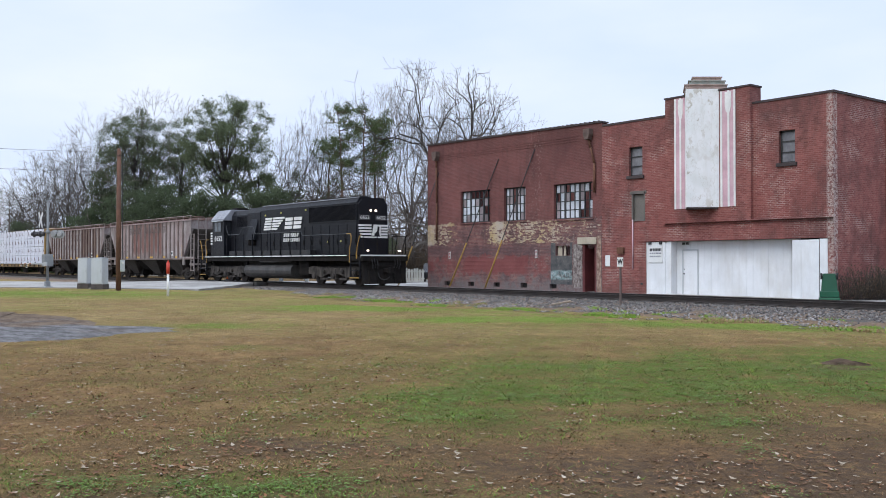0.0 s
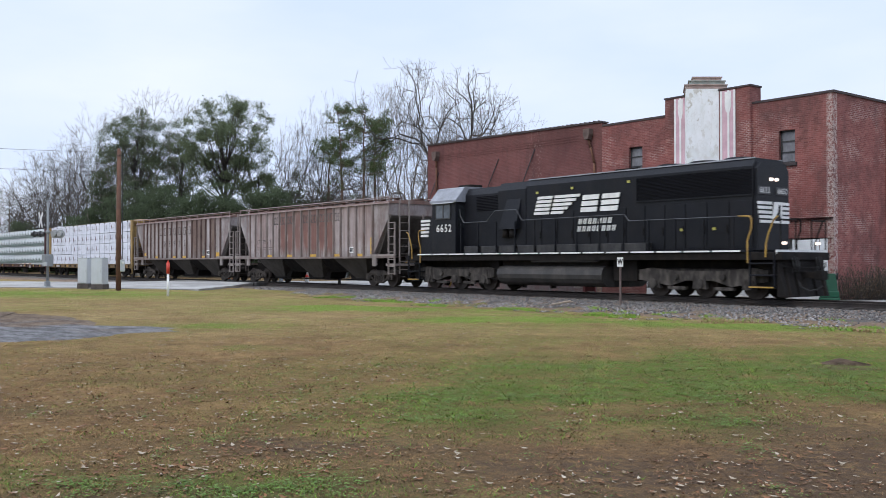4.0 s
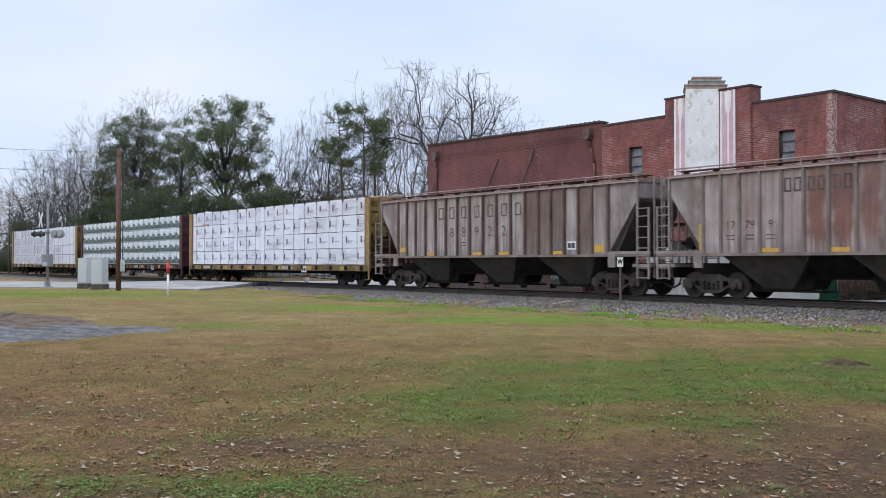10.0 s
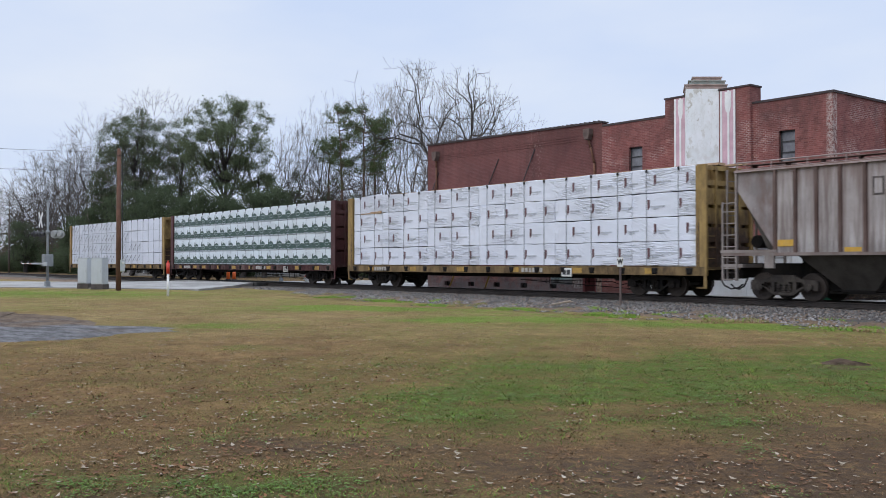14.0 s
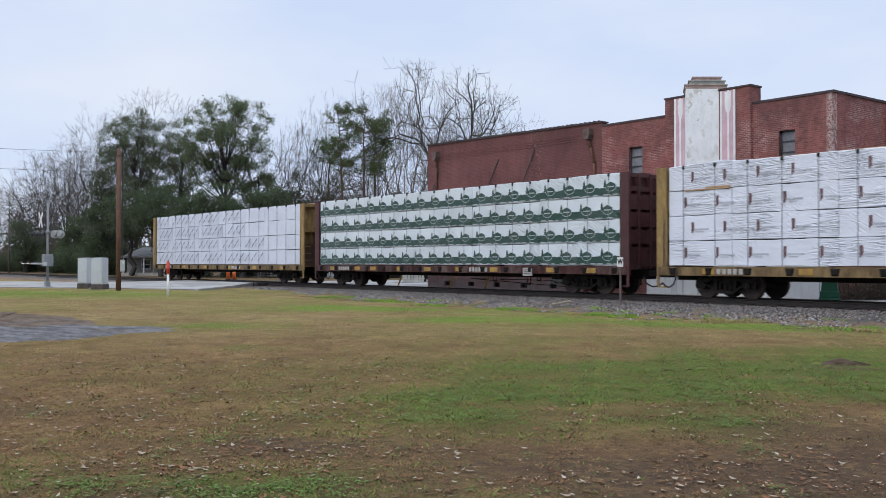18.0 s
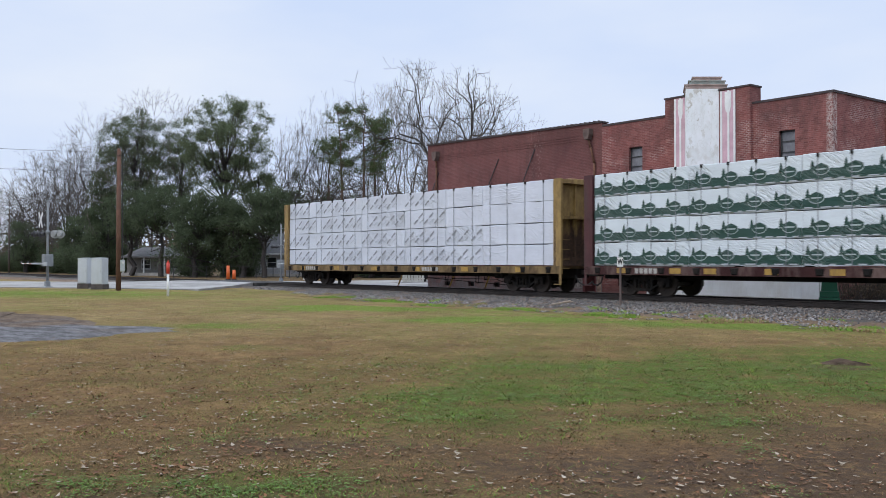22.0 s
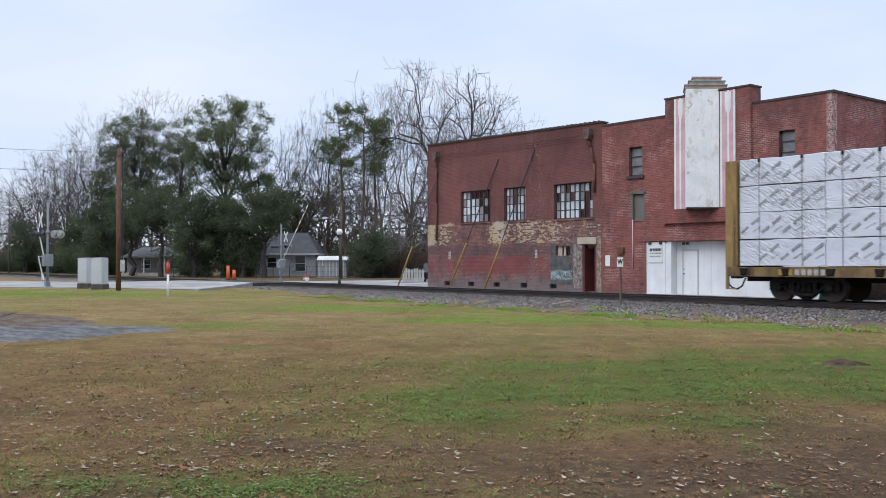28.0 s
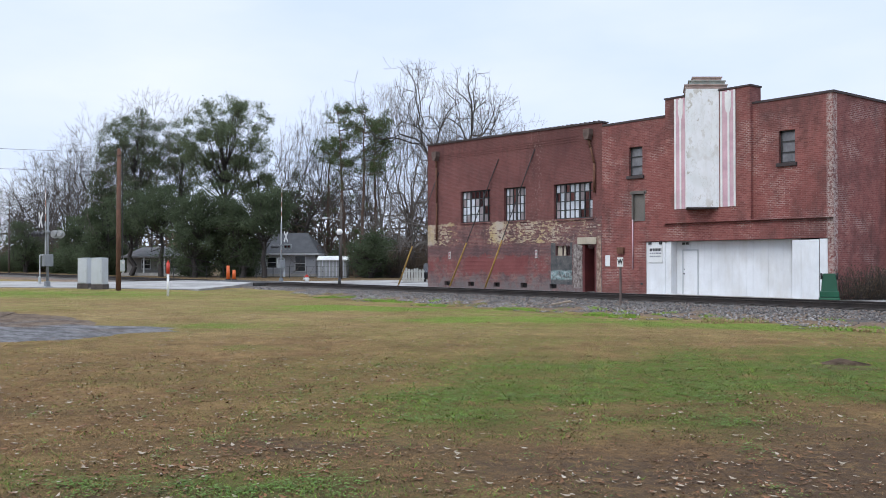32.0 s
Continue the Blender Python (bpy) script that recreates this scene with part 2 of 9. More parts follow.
def soilness(x, y):
    a, d = plan(x, y)
    near = (0.26 + 0.3 * ease((a + 2) / 5)) * ease((12.0 - d) / 5.0) * (0.7 + 0.6 * wobble(x, y, 1.4, 3))
    foot = 0.75 * np.exp(-((np.asarray(y, float) - 23.0) / 0.7) ** 2) * np.clip(0.35 + 1.4 * wobble(x, y, 0.8, 17), 0, 1)
    litter = 0.85 * ease((np.asarray(y, float) - 32) / 5)
    return np.clip(patch(x, y, SOIL) * (0.8 + 0.6 * wobble(x, y, 2.2, 7)) + near + foot + litter, 0, 1)


# paler straw with distance, also lightened to offset the dark shading of far blades
def far_paleness(x, y):
    a, d = plan(x, y)
    return np.clip(ease((d - 12) / 16) * (0.7 + 0.35 * wobble(x, y, 0.6, 11)), 0, 1)


def lawn_material():
    m, nt, b = shader("winter_lawn")
    vec = node(nt, "TexCoord").outputs["Object"]
    g = node(nt, "Attribute")
    g.attribute_name = "growth"
    sep = node(nt, "SeparateColor", {0: g.outputs["Color"]})
    n1, n2, n3 = grain(nt, vec, 0.9, 6), grain(nt, vec, 7.0, 5, 0.7), grain(nt, vec, 55.0, 3, 0.7, 0.3, 0.7)
    dry = mixed(nt, n1, (0.25, 0.138, 0.060), (0.51, 0.315, 0.135))
    dry = mixed(nt, calc(nt, "MULTIPLY", n2, 0.55), dry, (0.17, 0.105, 0.045))
    dry = mixed(nt, calc(nt, "MULTIPLY", sep.outputs[2], 0.7), dry, mixed(nt, n1, (0.52, 0.36, 0.17), (0.62, 0.50, 0.22)))
    green = mixed(nt, n2, (0.06, 0.112, 0.015), (0.145, 0.25, 0.03))
    gm = calc(nt, "MULTIPLY", sep.outputs[0], calc(nt, "ADD", 0.45, calc(nt, "MULTIPLY", n2, 0.75)))
    green = mixed(nt, calc(nt, "MULTIPLY", sep.outputs[2], 0.8), green, (0.25, 0.47, 0.04))
    bare = calc(nt, "SUBTRACT", 1.0, calc(nt, "MULTIPLY", sep.outputs[0], 0.75))
    c = mixed(nt, gm, dry, green)
    c = mixed(nt, calc(nt, "MULTIPLY", sep.outputs[1], calc(nt, "ADD", 0.4, n2)), c, (0.125, 0.083, 0.057))
    c = mixed(nt, calc(nt, "MULTIPLY", calc(nt, "MULTIPLY", grain(nt, vec, 2.6, 6, 0.75, 0.45, 0.62), bare), 0.45), c, (0.115, 0.068, 0.036))
    c = mixed(nt, calc(nt, "ADD", 0.1, calc(nt, "MULTIPLY", n3, 0.6)), c, (0.055, 0.036, 0.020))
    nt.links.new(c, b.inputs["Base Color"])
    b.inputs["Roughness"].default_value = 0.95
    b.inputs["Specular IOR Level"].default_value = 0.1
    bumped(nt, b, calc(nt, "ADD", n3, n2), 0.7, 0.03)
    return m


LAWN = lawn_material()


def axis_steps(lo, hi, step, far):
    out, v, s = list(np.arange(lo, hi + 1e-6, step)), hi, step
    while v < far:
        s *= 1.35
        v += s
        out.append(v)
    v, s = lo, step
    while v > -far:
        s *= 1.35
        v -= s
        out.insert(0, v)
    return np.array(out)


def grid_mesh(name, xs, ys, zf, material):
    X, Y = np.meshgrid(xs, ys)
    Z = zf(X, Y)
    nx, ny = len(xs), len(ys)
    i = np.arange(nx * ny).reshape(ny, nx)
    faces = np.stack([i[:-1, :-1], i[:-1, 1:], i[1:, 1:], i[1:, :-1]], -1).reshape(-1, 4)
    return numpy_mesh(name, np.stack([X, Y, Z], -1).reshape(-1, 3), faces, material, True), X.ravel(), Y.ravel()


gx, gy = axis_steps(-70, 8, 0.5, 2600), axis_steps(0, 34, 0.4, 2600)
ground_me, vx, vy = grid_mesh("ground", gx, gy, ground_z, LAWN)
att = ground_me.color_attributes.new("growth", "FLOAT_COLOR", "POINT")
att.data.foreach_set("color", np.stack([greenness(vx, vy), soilness(vx, vy), far_paleness(vx, vy), np.ones_like(vx)], -1).astype(np.float32).ravel())
ground = tagged(new("ground", ground_me), "patchy winter lawn, tan dry grass with green patches", "lawn", kind="structure")

# the dark gravel drive that runs into the lawn
def drive_material():
    """Grey gravel that turns to trodden brown earth along its far side."""
    m, nt, b = shader("dark_gravel")
    vec = node(nt, "TexCoord").outputs["Object"]
    sep = node(nt, "SeparateXYZ", {0: vec})
    away = calc(nt, "ADD", calc(nt, "MULTIPLY", sep.outputs[0], -math.sin(YAW)), calc(nt, "MULTIPLY", sep.outputs[1], math.cos(YAW)))
    turn = node(nt, "Mapping", {"Vector": vec, "Rotation": (0, 0, -YAW), "Scale": (0.35, 1.2, 1.0)}, vector_type="TEXTURE").outputs[0]
    n1, n2, n3 = grain(nt, vec, 0.5, 5, 0.6, 0.42, 0.6), grain(nt, turn, 2.2, 6, 0.7, 0.4, 0.62), grain(nt, vec, 20.0, 5, 0.75)
    c = mixed(nt, n2, (0.11, 0.108, 0.11), (0.28, 0.28, 0.29))
    far = span(nt, calc(nt, "ADD", away, calc(nt, "MULTIPLY", n1, 3.5)), 25.6, 60.0, 1.6)
    c = mixed(nt, far, c, mixed(nt, n2, (0.13, 0.085, 0.055), (0.25, 0.185, 0.13)))
    c = mixed(nt, calc(nt, "MULTIPLY", n3, 0.6), c, (0.07, 0.06, 0.055))
    nt.links.new(c, b.inputs["Base Color"])
    b.inputs["Roughness"].default_value = 0.9
    b.inputs["Specular IOR Level"].default_value = 0.1
    bumped(nt, b, calc(nt, "ADD", n3, n2), 0.8, 0.02)
    return m


DRIVE = drive_material()
outline = [(-12.5, 18.7), (-9.6, 18.9), (-7.5, 19.7), (-6.9, 21.2), (-5.7, 22.5), (-6.9, 23.7), (-8.6, 25.0), (-10.2, 27.4), (-12.8, 30.2), (-15.6, 32.4), (-19, 33), (-22, 27), (-17.5, 20.5)]
bm = BM()
ring = []
for i, (a, d) in enumerate(outline):
    a2, d2 = outline[(i + 1) % len(outline)]
    for k in range(8):
        f = k / 8
        p = place(a + (a2 - a) * f, d + (d2 - d) * f - 0.8, 0)
        p += Vector((noise.noise(p * 0.9), noise.noise(p * 0.9 + Vector((9, 9, 9))), 0)) * 0.5
        ring.append(p)
mid = sum(ring, Vector()) / len(ring)
shells = []
for f in (1.0, 0.85, 0.6, 0.3, 0.05):
    row = []
    for p in ring:
        q = mid + (p - mid) * f
        q.z = float(ground_z(np.array(q.x), np.array(q.y))) + (0.02 if f < 1 else -0.01)
        row.append(bm.verts.new(q))
    shells.append(row)
for a, b in zip(shells, shells[1:]):
    for i in range(len(a)):
        bm.faces.new((a[i], a[(i + 1) % len(a)], b[(i + 1) % len(a)], b[i])).smooth = True
bm.faces.new(shells[-1])
single("gravel_drive", bm, DRIVE, "dark grey gravel drive spreading into the lawn", "drive", kind="structure")


# ---- road over the crossing, lot behind the track ----
ROAD = mat("pale_asphalt", (0.30, 0.29, 0.275), 0.9, col2=(0.44, 0.43, 0.41), scale=0.35, fine=30, var=0.15, stain=(0.22, 0.21, 0.20), amount=0.7, bump=0.4, spec=0.2)
CROSSING = mat("crossing_asphalt", (0.045, 0.044, 0.043), 0.9, var=0.3, stain=(0.13, 0.12, 0.11), amount=0.5, bump=0.4)
pairs = [((-150, -14, 0.17), (-190, -6, 0.17)), ((-110, -6, 0.17), (-140, -1, 0.17)), ((-58.7, 13.6, 0.19), (-76, 17.6, 0.19)), ((-52, 17.8, 0.20), (-70, 21.6, 0.20)), ((-46.9, 20.8, 0.19), (-67, 24.2, 0.22)),
         ((-50.6, 24.6, 0.25), (-65.5, 26.0, 0.27)), ((-54, 27.6, 0.325), (-64.5, 27.6, 0.325))]
back = [((-54, 30.8, 0.325), (-64.5, 30.8, 0.325)), ((-54.5, 33, 0.22), (-64, 33, 0.22)), ((-55, 38, 0.16), (-63, 38, 0.16)), ((-55, 60, 0.15), (-63, 60, 0.15)), ((-55, 260, 0.16), (-63, 260, 0.16))]
for nm, rows, mt in (("road", pairs, ROAD), ("road", back, ROAD)):
    bm = BM()
    last = None
    for a, b in rows:
        row = []
        for k in range(9):
            f = k / 8
            row.append(bm.verts.new(Vector(a).lerp(Vector(b), f)))
        low = [bm.verts.new(v.co - Vector((0, 0, 0.25))) for v in (row[0], row[-1])]
        row = [low[0], *row, low[1]]
        if last:
            for i in range(len(row) - 1):
                bm.faces.new((last[i], last[i + 1], row[i + 1], row[i]))
        last = row
    bmesh.ops.recalc_face_normals(bm, faces=bm.faces[:])
    single(nm, bm, mt, "pale worn asphalt road leading over the rail crossing", "road", kind="structure")
bm = BM()
for y0, y1 in ((27.62, 28.38), (28.57, 29.84), (30.03, 30.78)):
    box(bm, -64.5, -53.6, y0, y1, 0.05, 0.318, 0.01)
single("crossing_panels", bm, CROSSING, "dark asphalt level crossing panels between the rails", "crossing", kind="structure")
LOT = mat("lot_pavement", (0.29, 0.285, 0.275), 0.9, col2=(0.40, 0.395, 0.385), scale=0.4, fine=30, var=0.2, stain=(0.22, 0.21, 0.2), amount=0.5, bump=0.2)
bm = BM()
box(bm, -53.9, 40, 32.3, 36.5, -0.1, 0.165)
box(bm, -53.9, -44.4, 36.5, 42, -0.1, 0.165)
single("lot_pavement", bm, LOT, "pale concrete strip along the building behind the track", "pavement", kind="structure")

# ---- ballast, rails and ties ----
def ballast_material():
    """Fine dark stone, with bare brown soil breaking through along its foot."""
    m, nt, b = shader("ballast_bed")
    vec = node(nt, "TexCoord").outputs["Object"]
    y = node(nt, "SeparateXYZ", {0: vec}).outputs[1]
    n1, n2, n3 = grain(nt, vec, 0.9, 6), grain(nt, vec, 9.0, 5, 0.7), grain(nt, vec, 30.0, 4, 0.7)
    c = mixed(nt, n2, (0.075, 0.066, 0.058), (0.16, 0.145, 0.132))
    foot = node(nt, "MapRange", {"Value": calc(nt, "ADD", y, calc(nt, "MULTIPLY", n1, -2.6)), "From Min": 24.6, "From Max": 23.4}).outputs[0]
    c = mixed(nt, foot, c, mixed(nt, n2, (0.17, 0.105, 0.062), (0.33, 0.22, 0.135)))
    c = mixed(nt, calc(nt, "MULTIPLY", n3, 0.5), c, (0.05, 0.042, 0.036))
    nt.links.new(c, b.inputs["Base Color"])
    b.inputs["Roughness"].default_value = 0.95
    bumped(nt, b, calc(nt, "ADD", n3, n2), 1.0, 0.02)
    return m


BALLAST = ballast_material()


def bed_z(x, y):
    edge = 23.3 + 0.5 * wobble(x, y * 0, 0.45, 3) + 2.1 * ease((-x - 34) / 18) + 1.0 * ease((x + 15) / 10) * -0.5 - 6.0 * ease((-x - 66) / 12)
    rise = ease((y - edge) / (27.3 - edge))
    z = ground_z(x, y * 0 + 23.3) * (1 - rise) + 0.13 * rise - 0.02
    z = np.where(y < edge, ground_z(x, y) - 0.05 - 0.2 * (edge - y), z)
    z = np.where(y > 31, 0.11 - 0.05 * ease((y - 31) / 1.6), z)
    return z + 0.012 * wobble(x, y, 5.0, 1)


bx, by = np.concatenate([np.arange(-700, -75, 12.0), np.arange(-75, 5, 0.35), np.arange(5, 320, 8.0)]), np.concatenate([np.concatenate([np.arange(16.2, 22.2, 0.75), np.arange(22.2, 31, 0.3)]), np.arange(31, 32.9, 0.45)])
bed_me, _, _ = grid_mesh("ballast", bx, by, bed_z, BALLAST)
tagged(new("ballast", bed_me), "grey crushed stone ballast shoulder of the track", "ballast", kind="structure")

m, nt, b = shader("ballast_stone")
rnd = node(nt, "NewGeometry").outputs["Random Per Island"]
c = mixed(nt, calc(nt, "POWER", rnd, 1.6), (0.05, 0.045, 0.042), (0.40, 0.38, 0.365))
c = mixed(nt, node(nt, "MapRange", {"Value": calc(nt, "ADD", node(nt, "SeparateXYZ", {0: node(nt, "TexCoord").outputs["Object"]}).outputs[1], calc(nt, "MULTIPLY", rnd, 0.9)), "From Min": 25.6, "From Max": 27.6, "To Max": 0.6}).outputs[0], c, (0.045, 0.04, 0.036))
c = mixed(nt, calc(nt, "MULTIPLY", calc(nt, "GREATER_THAN", calc(nt, "FRACT", calc(nt, "MULTIPLY", rnd, 7.3)), 0.8), 0.6), c, (0.22, 0.15, 0.11))
nt.links.new(c, b.inputs["Base Color"])
b.inputs["Roughness"].default_value = 0.9
STONE = m


def stones(name, count, x0, x1, y0, y1, lo, hi, seed):
    g = np.random.default_rng(seed)
    x, y = g.uniform(x0, x1, count), g.uniform(y0, y1, count)
    edge = 23.3 + 0.5 * wobble(x, y * 0, 0.45, 3) + 2.1 * ease((-x - 34) / 18) - 0.5 * ease((x + 15) / 10)
    thin = 1.7 * wobble(x, y, 0.9, 17) + 0.9 * wobble(x, y, 2.6, 18) + 0.6 * (y - edge - 1.1)
    keep = (y > edge - 1.3 * g.random(count) ** 3) & (thin > g.uniform(-0.6, 0.2, count)) & ~((x < -51) & (y > 24 - (x + 51) * 0.8))
    x, y, edge = x[keep], y[keep], edge[keep]
    n = len(x)
    base = np.array([(1, 0, 0), (-1, 0, 0), (0, 1, 0), (0, -1, 0), (0, 0, 1), (0, 0, -1)], float)
    tri = np.array([(0, 2, 4), (2, 1, 4), (1, 3, 4), (3, 0, 4), (2, 0, 5), (1, 2, 5), (3, 1, 5), (0, 3, 5)])
    r = g.uniform(lo, hi, n)[:, None, None] * g.uniform(0.6, 1.25, (n, 6, 1))
    th = g.uniform(0, 6.283, n)
    v = base[None] * r + g.uniform(-0.3, 0.3, (n, 6, 3)) * r
    v = np.stack([v[..., 0] * np.cos(th)[:, None] - v[..., 1] * np.sin(th)[:, None], v[..., 0] * np.sin(th)[:, None] + v[..., 1] * np.cos(th)[:, None], v[..., 2] * 0.8], -1)
    v += np.stack([x, y, np.where(y < edge, ground_z(x, y), bed_z(x, y)) + 0.006], -1)[:, None]
    f = tri[None] + (np.arange(n) * 6)[:, None, None]
    return tagged(new(name, numpy_mesh(name, v.reshape(-1, 3), f.reshape(-1, 3), STONE)), "loose grey ballast stones", "ballast stones", kind="stuff")


stones("ballast_stones", 38000, -58, -4, 21.9, 28.0, 0.026, 0.058, 3)

track = thing("railway_track", "single line of rusty steel rails on dark timber ties", "railway track", kind="structure")
for side in (-1, 1):
    bm = BM()
    y = TRACK_Y + side * 0.755
    prof = [(-0.075, 0.165), (0.075, 0.165), (0.075, 0.178), (0.012, 0.195), (0.012, 0.285), (0.036, 0.297), (0.036, 0.326), (0.028, 0.33), (-0.028, 0.33), (-0.036, 0.326), (-0.036, 0.297), (-0.012, 0.285), (-0.012, 0.195), (-0.075, 0.178)]
    slab(bm, [(y + a, z) for a, z in prof], "x", -700, 320)
    part("rail", bm, RAIL_STEEL, track, "rusty steel rail")
bm = BM()
box(bm, -0.11, 0.11, TRACK_Y - 1.3, TRACK_Y + 1.3, 0.0, 0.163, 0.008)
tie_me = finish(bm, "tie", TIE_WOOD)
for i in range(296):
    share("tie", tie_me, track, pose(-104 + i * 0.53, random.uniform(-0.03, 0.03), random.uniform(-0.004, 0.002), 0, 0, 0))

# ---- grass blades, leaves ----
m, nt, b = shader("grass_blade")
at = node(nt, "Attribute")
at.attribute_name = "tint"
rnd = node(nt, "NewGeometry").outputs["Random Per Island"]
nt.links.new(mixed(nt, calc(nt, "MULTIPLY", rnd, 0.5), at.outputs["Color"], (0.115, 0.078, 0.033)), b.inputs["Base Color"])
b.inputs["Roughness"].default_value = 0.8
b.inputs["Specular IOR Level"].default_value = 0.2
BLADE = m


def tinted(me, colours, per):
    a = me.color_attributes.new("tint", "FLOAT_COLOR", "POINT")
    c = np.concatenate([colours, np.ones((len(colours), 1))], 1)
    a.data.foreach_set("color", np.repeat(c, per, 0).astype(np.float32).ravel())


def lawn_spots(g, count, near, far, power):
    d = near * (far / near) ** (g.random(count) ** power)
    a = g.uniform(-0.52, 0.52, count) * (d + 1.5)
    x, y = -math.sin(YAW) * d + math.cos(YAW) * a, math.cos(YAW) * d + math.sin(YAW) * a
    on_drive = (a < -6.5 - np.abs(d - 21.8) * 0.75) & (d > 18.2) & (d < 31)
    keep = (y < 23.2) & ~on_drive
    return x[keep], y[keep], d[keep]


def grass(name, count, seed):
    g = np.random.default_rng(seed)
    x, y, d = lawn_spots(g, count, 5.4, 50, 0.9)
    soil = soilness(x, y)
    keep = g.random(len(x)) > soil * 0.8
    x, y, d = x[keep], y[keep], d[keep]
    n = len(x)
    gr = greenness(x, y) * (0.76 + 0.3 * wobble(x, y, 6.5, 9)) > g.random(n)
    clump = np.clip(0.75 + 0.55 * wobble(x, y, 3.3, 21) + 0.45 * wobble(x, y, 9.0, 22), 0.3, 1.9)
    h = np.where(gr, g.uniform(0.010, 0.040, n), g.uniform(0.006, 0.026, n)) * clump
    w = g.uniform(0.003, 0.006, n) * (0.75 + d * 0.03)
    th, lean = g.uniform(0, 6.283, n), g.uniform(0.5, 3.2, n)
    z = ground_z(x, y)
    base = np.stack([x, y, z - 0.004], -1)
    side = np.stack([np.cos(th), np.sin(th), 0 * th], -1) * w[:, None]
    tip = np.stack([-np.sin(th) * h * lean, np.cos(th) * h * lean, h], -1)
    v = np.stack([base - side, base + side, base + tip], 1)
    me = numpy_mesh(name, v.reshape(-1, 3), np.arange(n * 3).reshape(-1, 3), BLADE)
    t = g.random((n, 1))
    dry = np.array([0.25, 0.130, 0.058]) * (1 - t) + np.array([0.56, 0.36, 0.155]) * t
    al, dl = plan(x, y)
    nb = (ease((14.5 - d) / 6) * (0.34 + 0.66 * ease((al + 2) / 5)))[:, None]
    dry = dry * (1 - nb) + (np.array([0.105, 0.062, 0.036]) * (1 - t) + np.array([0.27, 0.165, 0.09]) * t) * nb
    sw = (far_paleness(x, y) * 0.6)[:, None]
    dry = dry * (1 - sw) + np.array([0.60, 0.44, 0.21]) * sw
    green = np.array([0.062, 0.115, 0.014]) * (1 - t) + np.array([0.19, 0.345, 0.036]) * t
    # far green blades are brightened in colour the same way
    gw = (far_paleness(x, y) * 0.75)[:, None]
    green = green * (1 - gw) + (np.array([0.20, 0.34, 0.045]) * (1 - t) + np.array([0.34, 0.52, 0.08]) * t) * gw
    tuft = (0.86 + 0.22 * wobble(x, y, 0.5, 13) + 0.26 * wobble(x, y, 1.7, 14) + 0.40 * wobble(x, y, 5.2, 4) + 0.34 * wobble(x, y, 13.0, 7))[:, None]
    tinted(me, np.where(gr[:, None], green, dry) * np.clip(tuft, 0.35, 1.7), 3)
    return tagged(new(name, me), "short dry and green grass blades of the winter lawn", "grass", kind="stuff")


grass("grass", 460000, 5)


def leaves(name, count, seed):
    g = np.random.default_rng(seed)
    x, y, d = lawn_spots(g, count, 5.4, 36, 0.74)
    al, dl = plan(x, y)
    keep = (0.35 * ease((1 - al) / 3) * ease((18 - d) / 4) + 0.5 * wobble(x, y, 0.9, 9) + 0.7 * wobble(x, y, 4.0, 2) + 0.6 * wobble(x, y, 10.0, 5) - 0.55 * greenness(x, y)) > g.uniform(-0.3, 1.0, len(x))
    x, y = x[keep], y[keep]
    n = len(x)
    s, th = 0.012 + 0.029 * g.random(n) ** 1.6, g.uniform(0, 6.283, n)
    curl = g.uniform(0.0, 0.75, n)
    local = np.array([(-1, 0.1, 0.9), (-0.3, -0.34, 0.1), (-0.15, 0.42, 0.4), (0.4, -0.28, 0.0), (0.3, 0.36, 0.3), (1, -0.12, 0.5)], float)
    v = local[None] * s[:, None, None] * np.stack([np.ones(n), np.ones(n), curl], -1)[:, None]
    v = np.stack([v[..., 0] * np.cos(th)[:, None] - v[..., 1] * np.sin(th)[:, None], v[..., 0] * np.sin(th)[:, None] + v[..., 1] * np.cos(th)[:, None], v[..., 2]], -1)
    v += np.stack([x, y, ground_z(x, y) + g.uniform(0.006, 0.022, n)], -1)[:, None]
    tri = np.array([(0, 1, 2), (1, 3, 2), (3, 4, 2), (3, 5, 4)])
    me = numpy_mesh(name, v.reshape(-1, 3), (tri[None] + (np.arange(n) * 6)[:, None, None]).reshape(-1, 3), BLADE)
    t, k = g.random((n, 1)), g.random((n, 1))
    brown = np.array([0.085, 0.038, 0.022]) * (1 - t) + np.array([0.27, 0.125, 0.062]) * t
    pale = np.array([0.28, 0.21, 0.145]) * (1 - t) + np.array([0.46, 0.40, 0.32]) * t
    tinted(me, np.where(k > 0.72, pale, brown), 6)
    return tagged(new(name, me), "fallen dry oak leaves, brown and pale, scattered on the lawn", "leaves", kind="stuff")


leaves("fallen_leaves", 80000, 8)


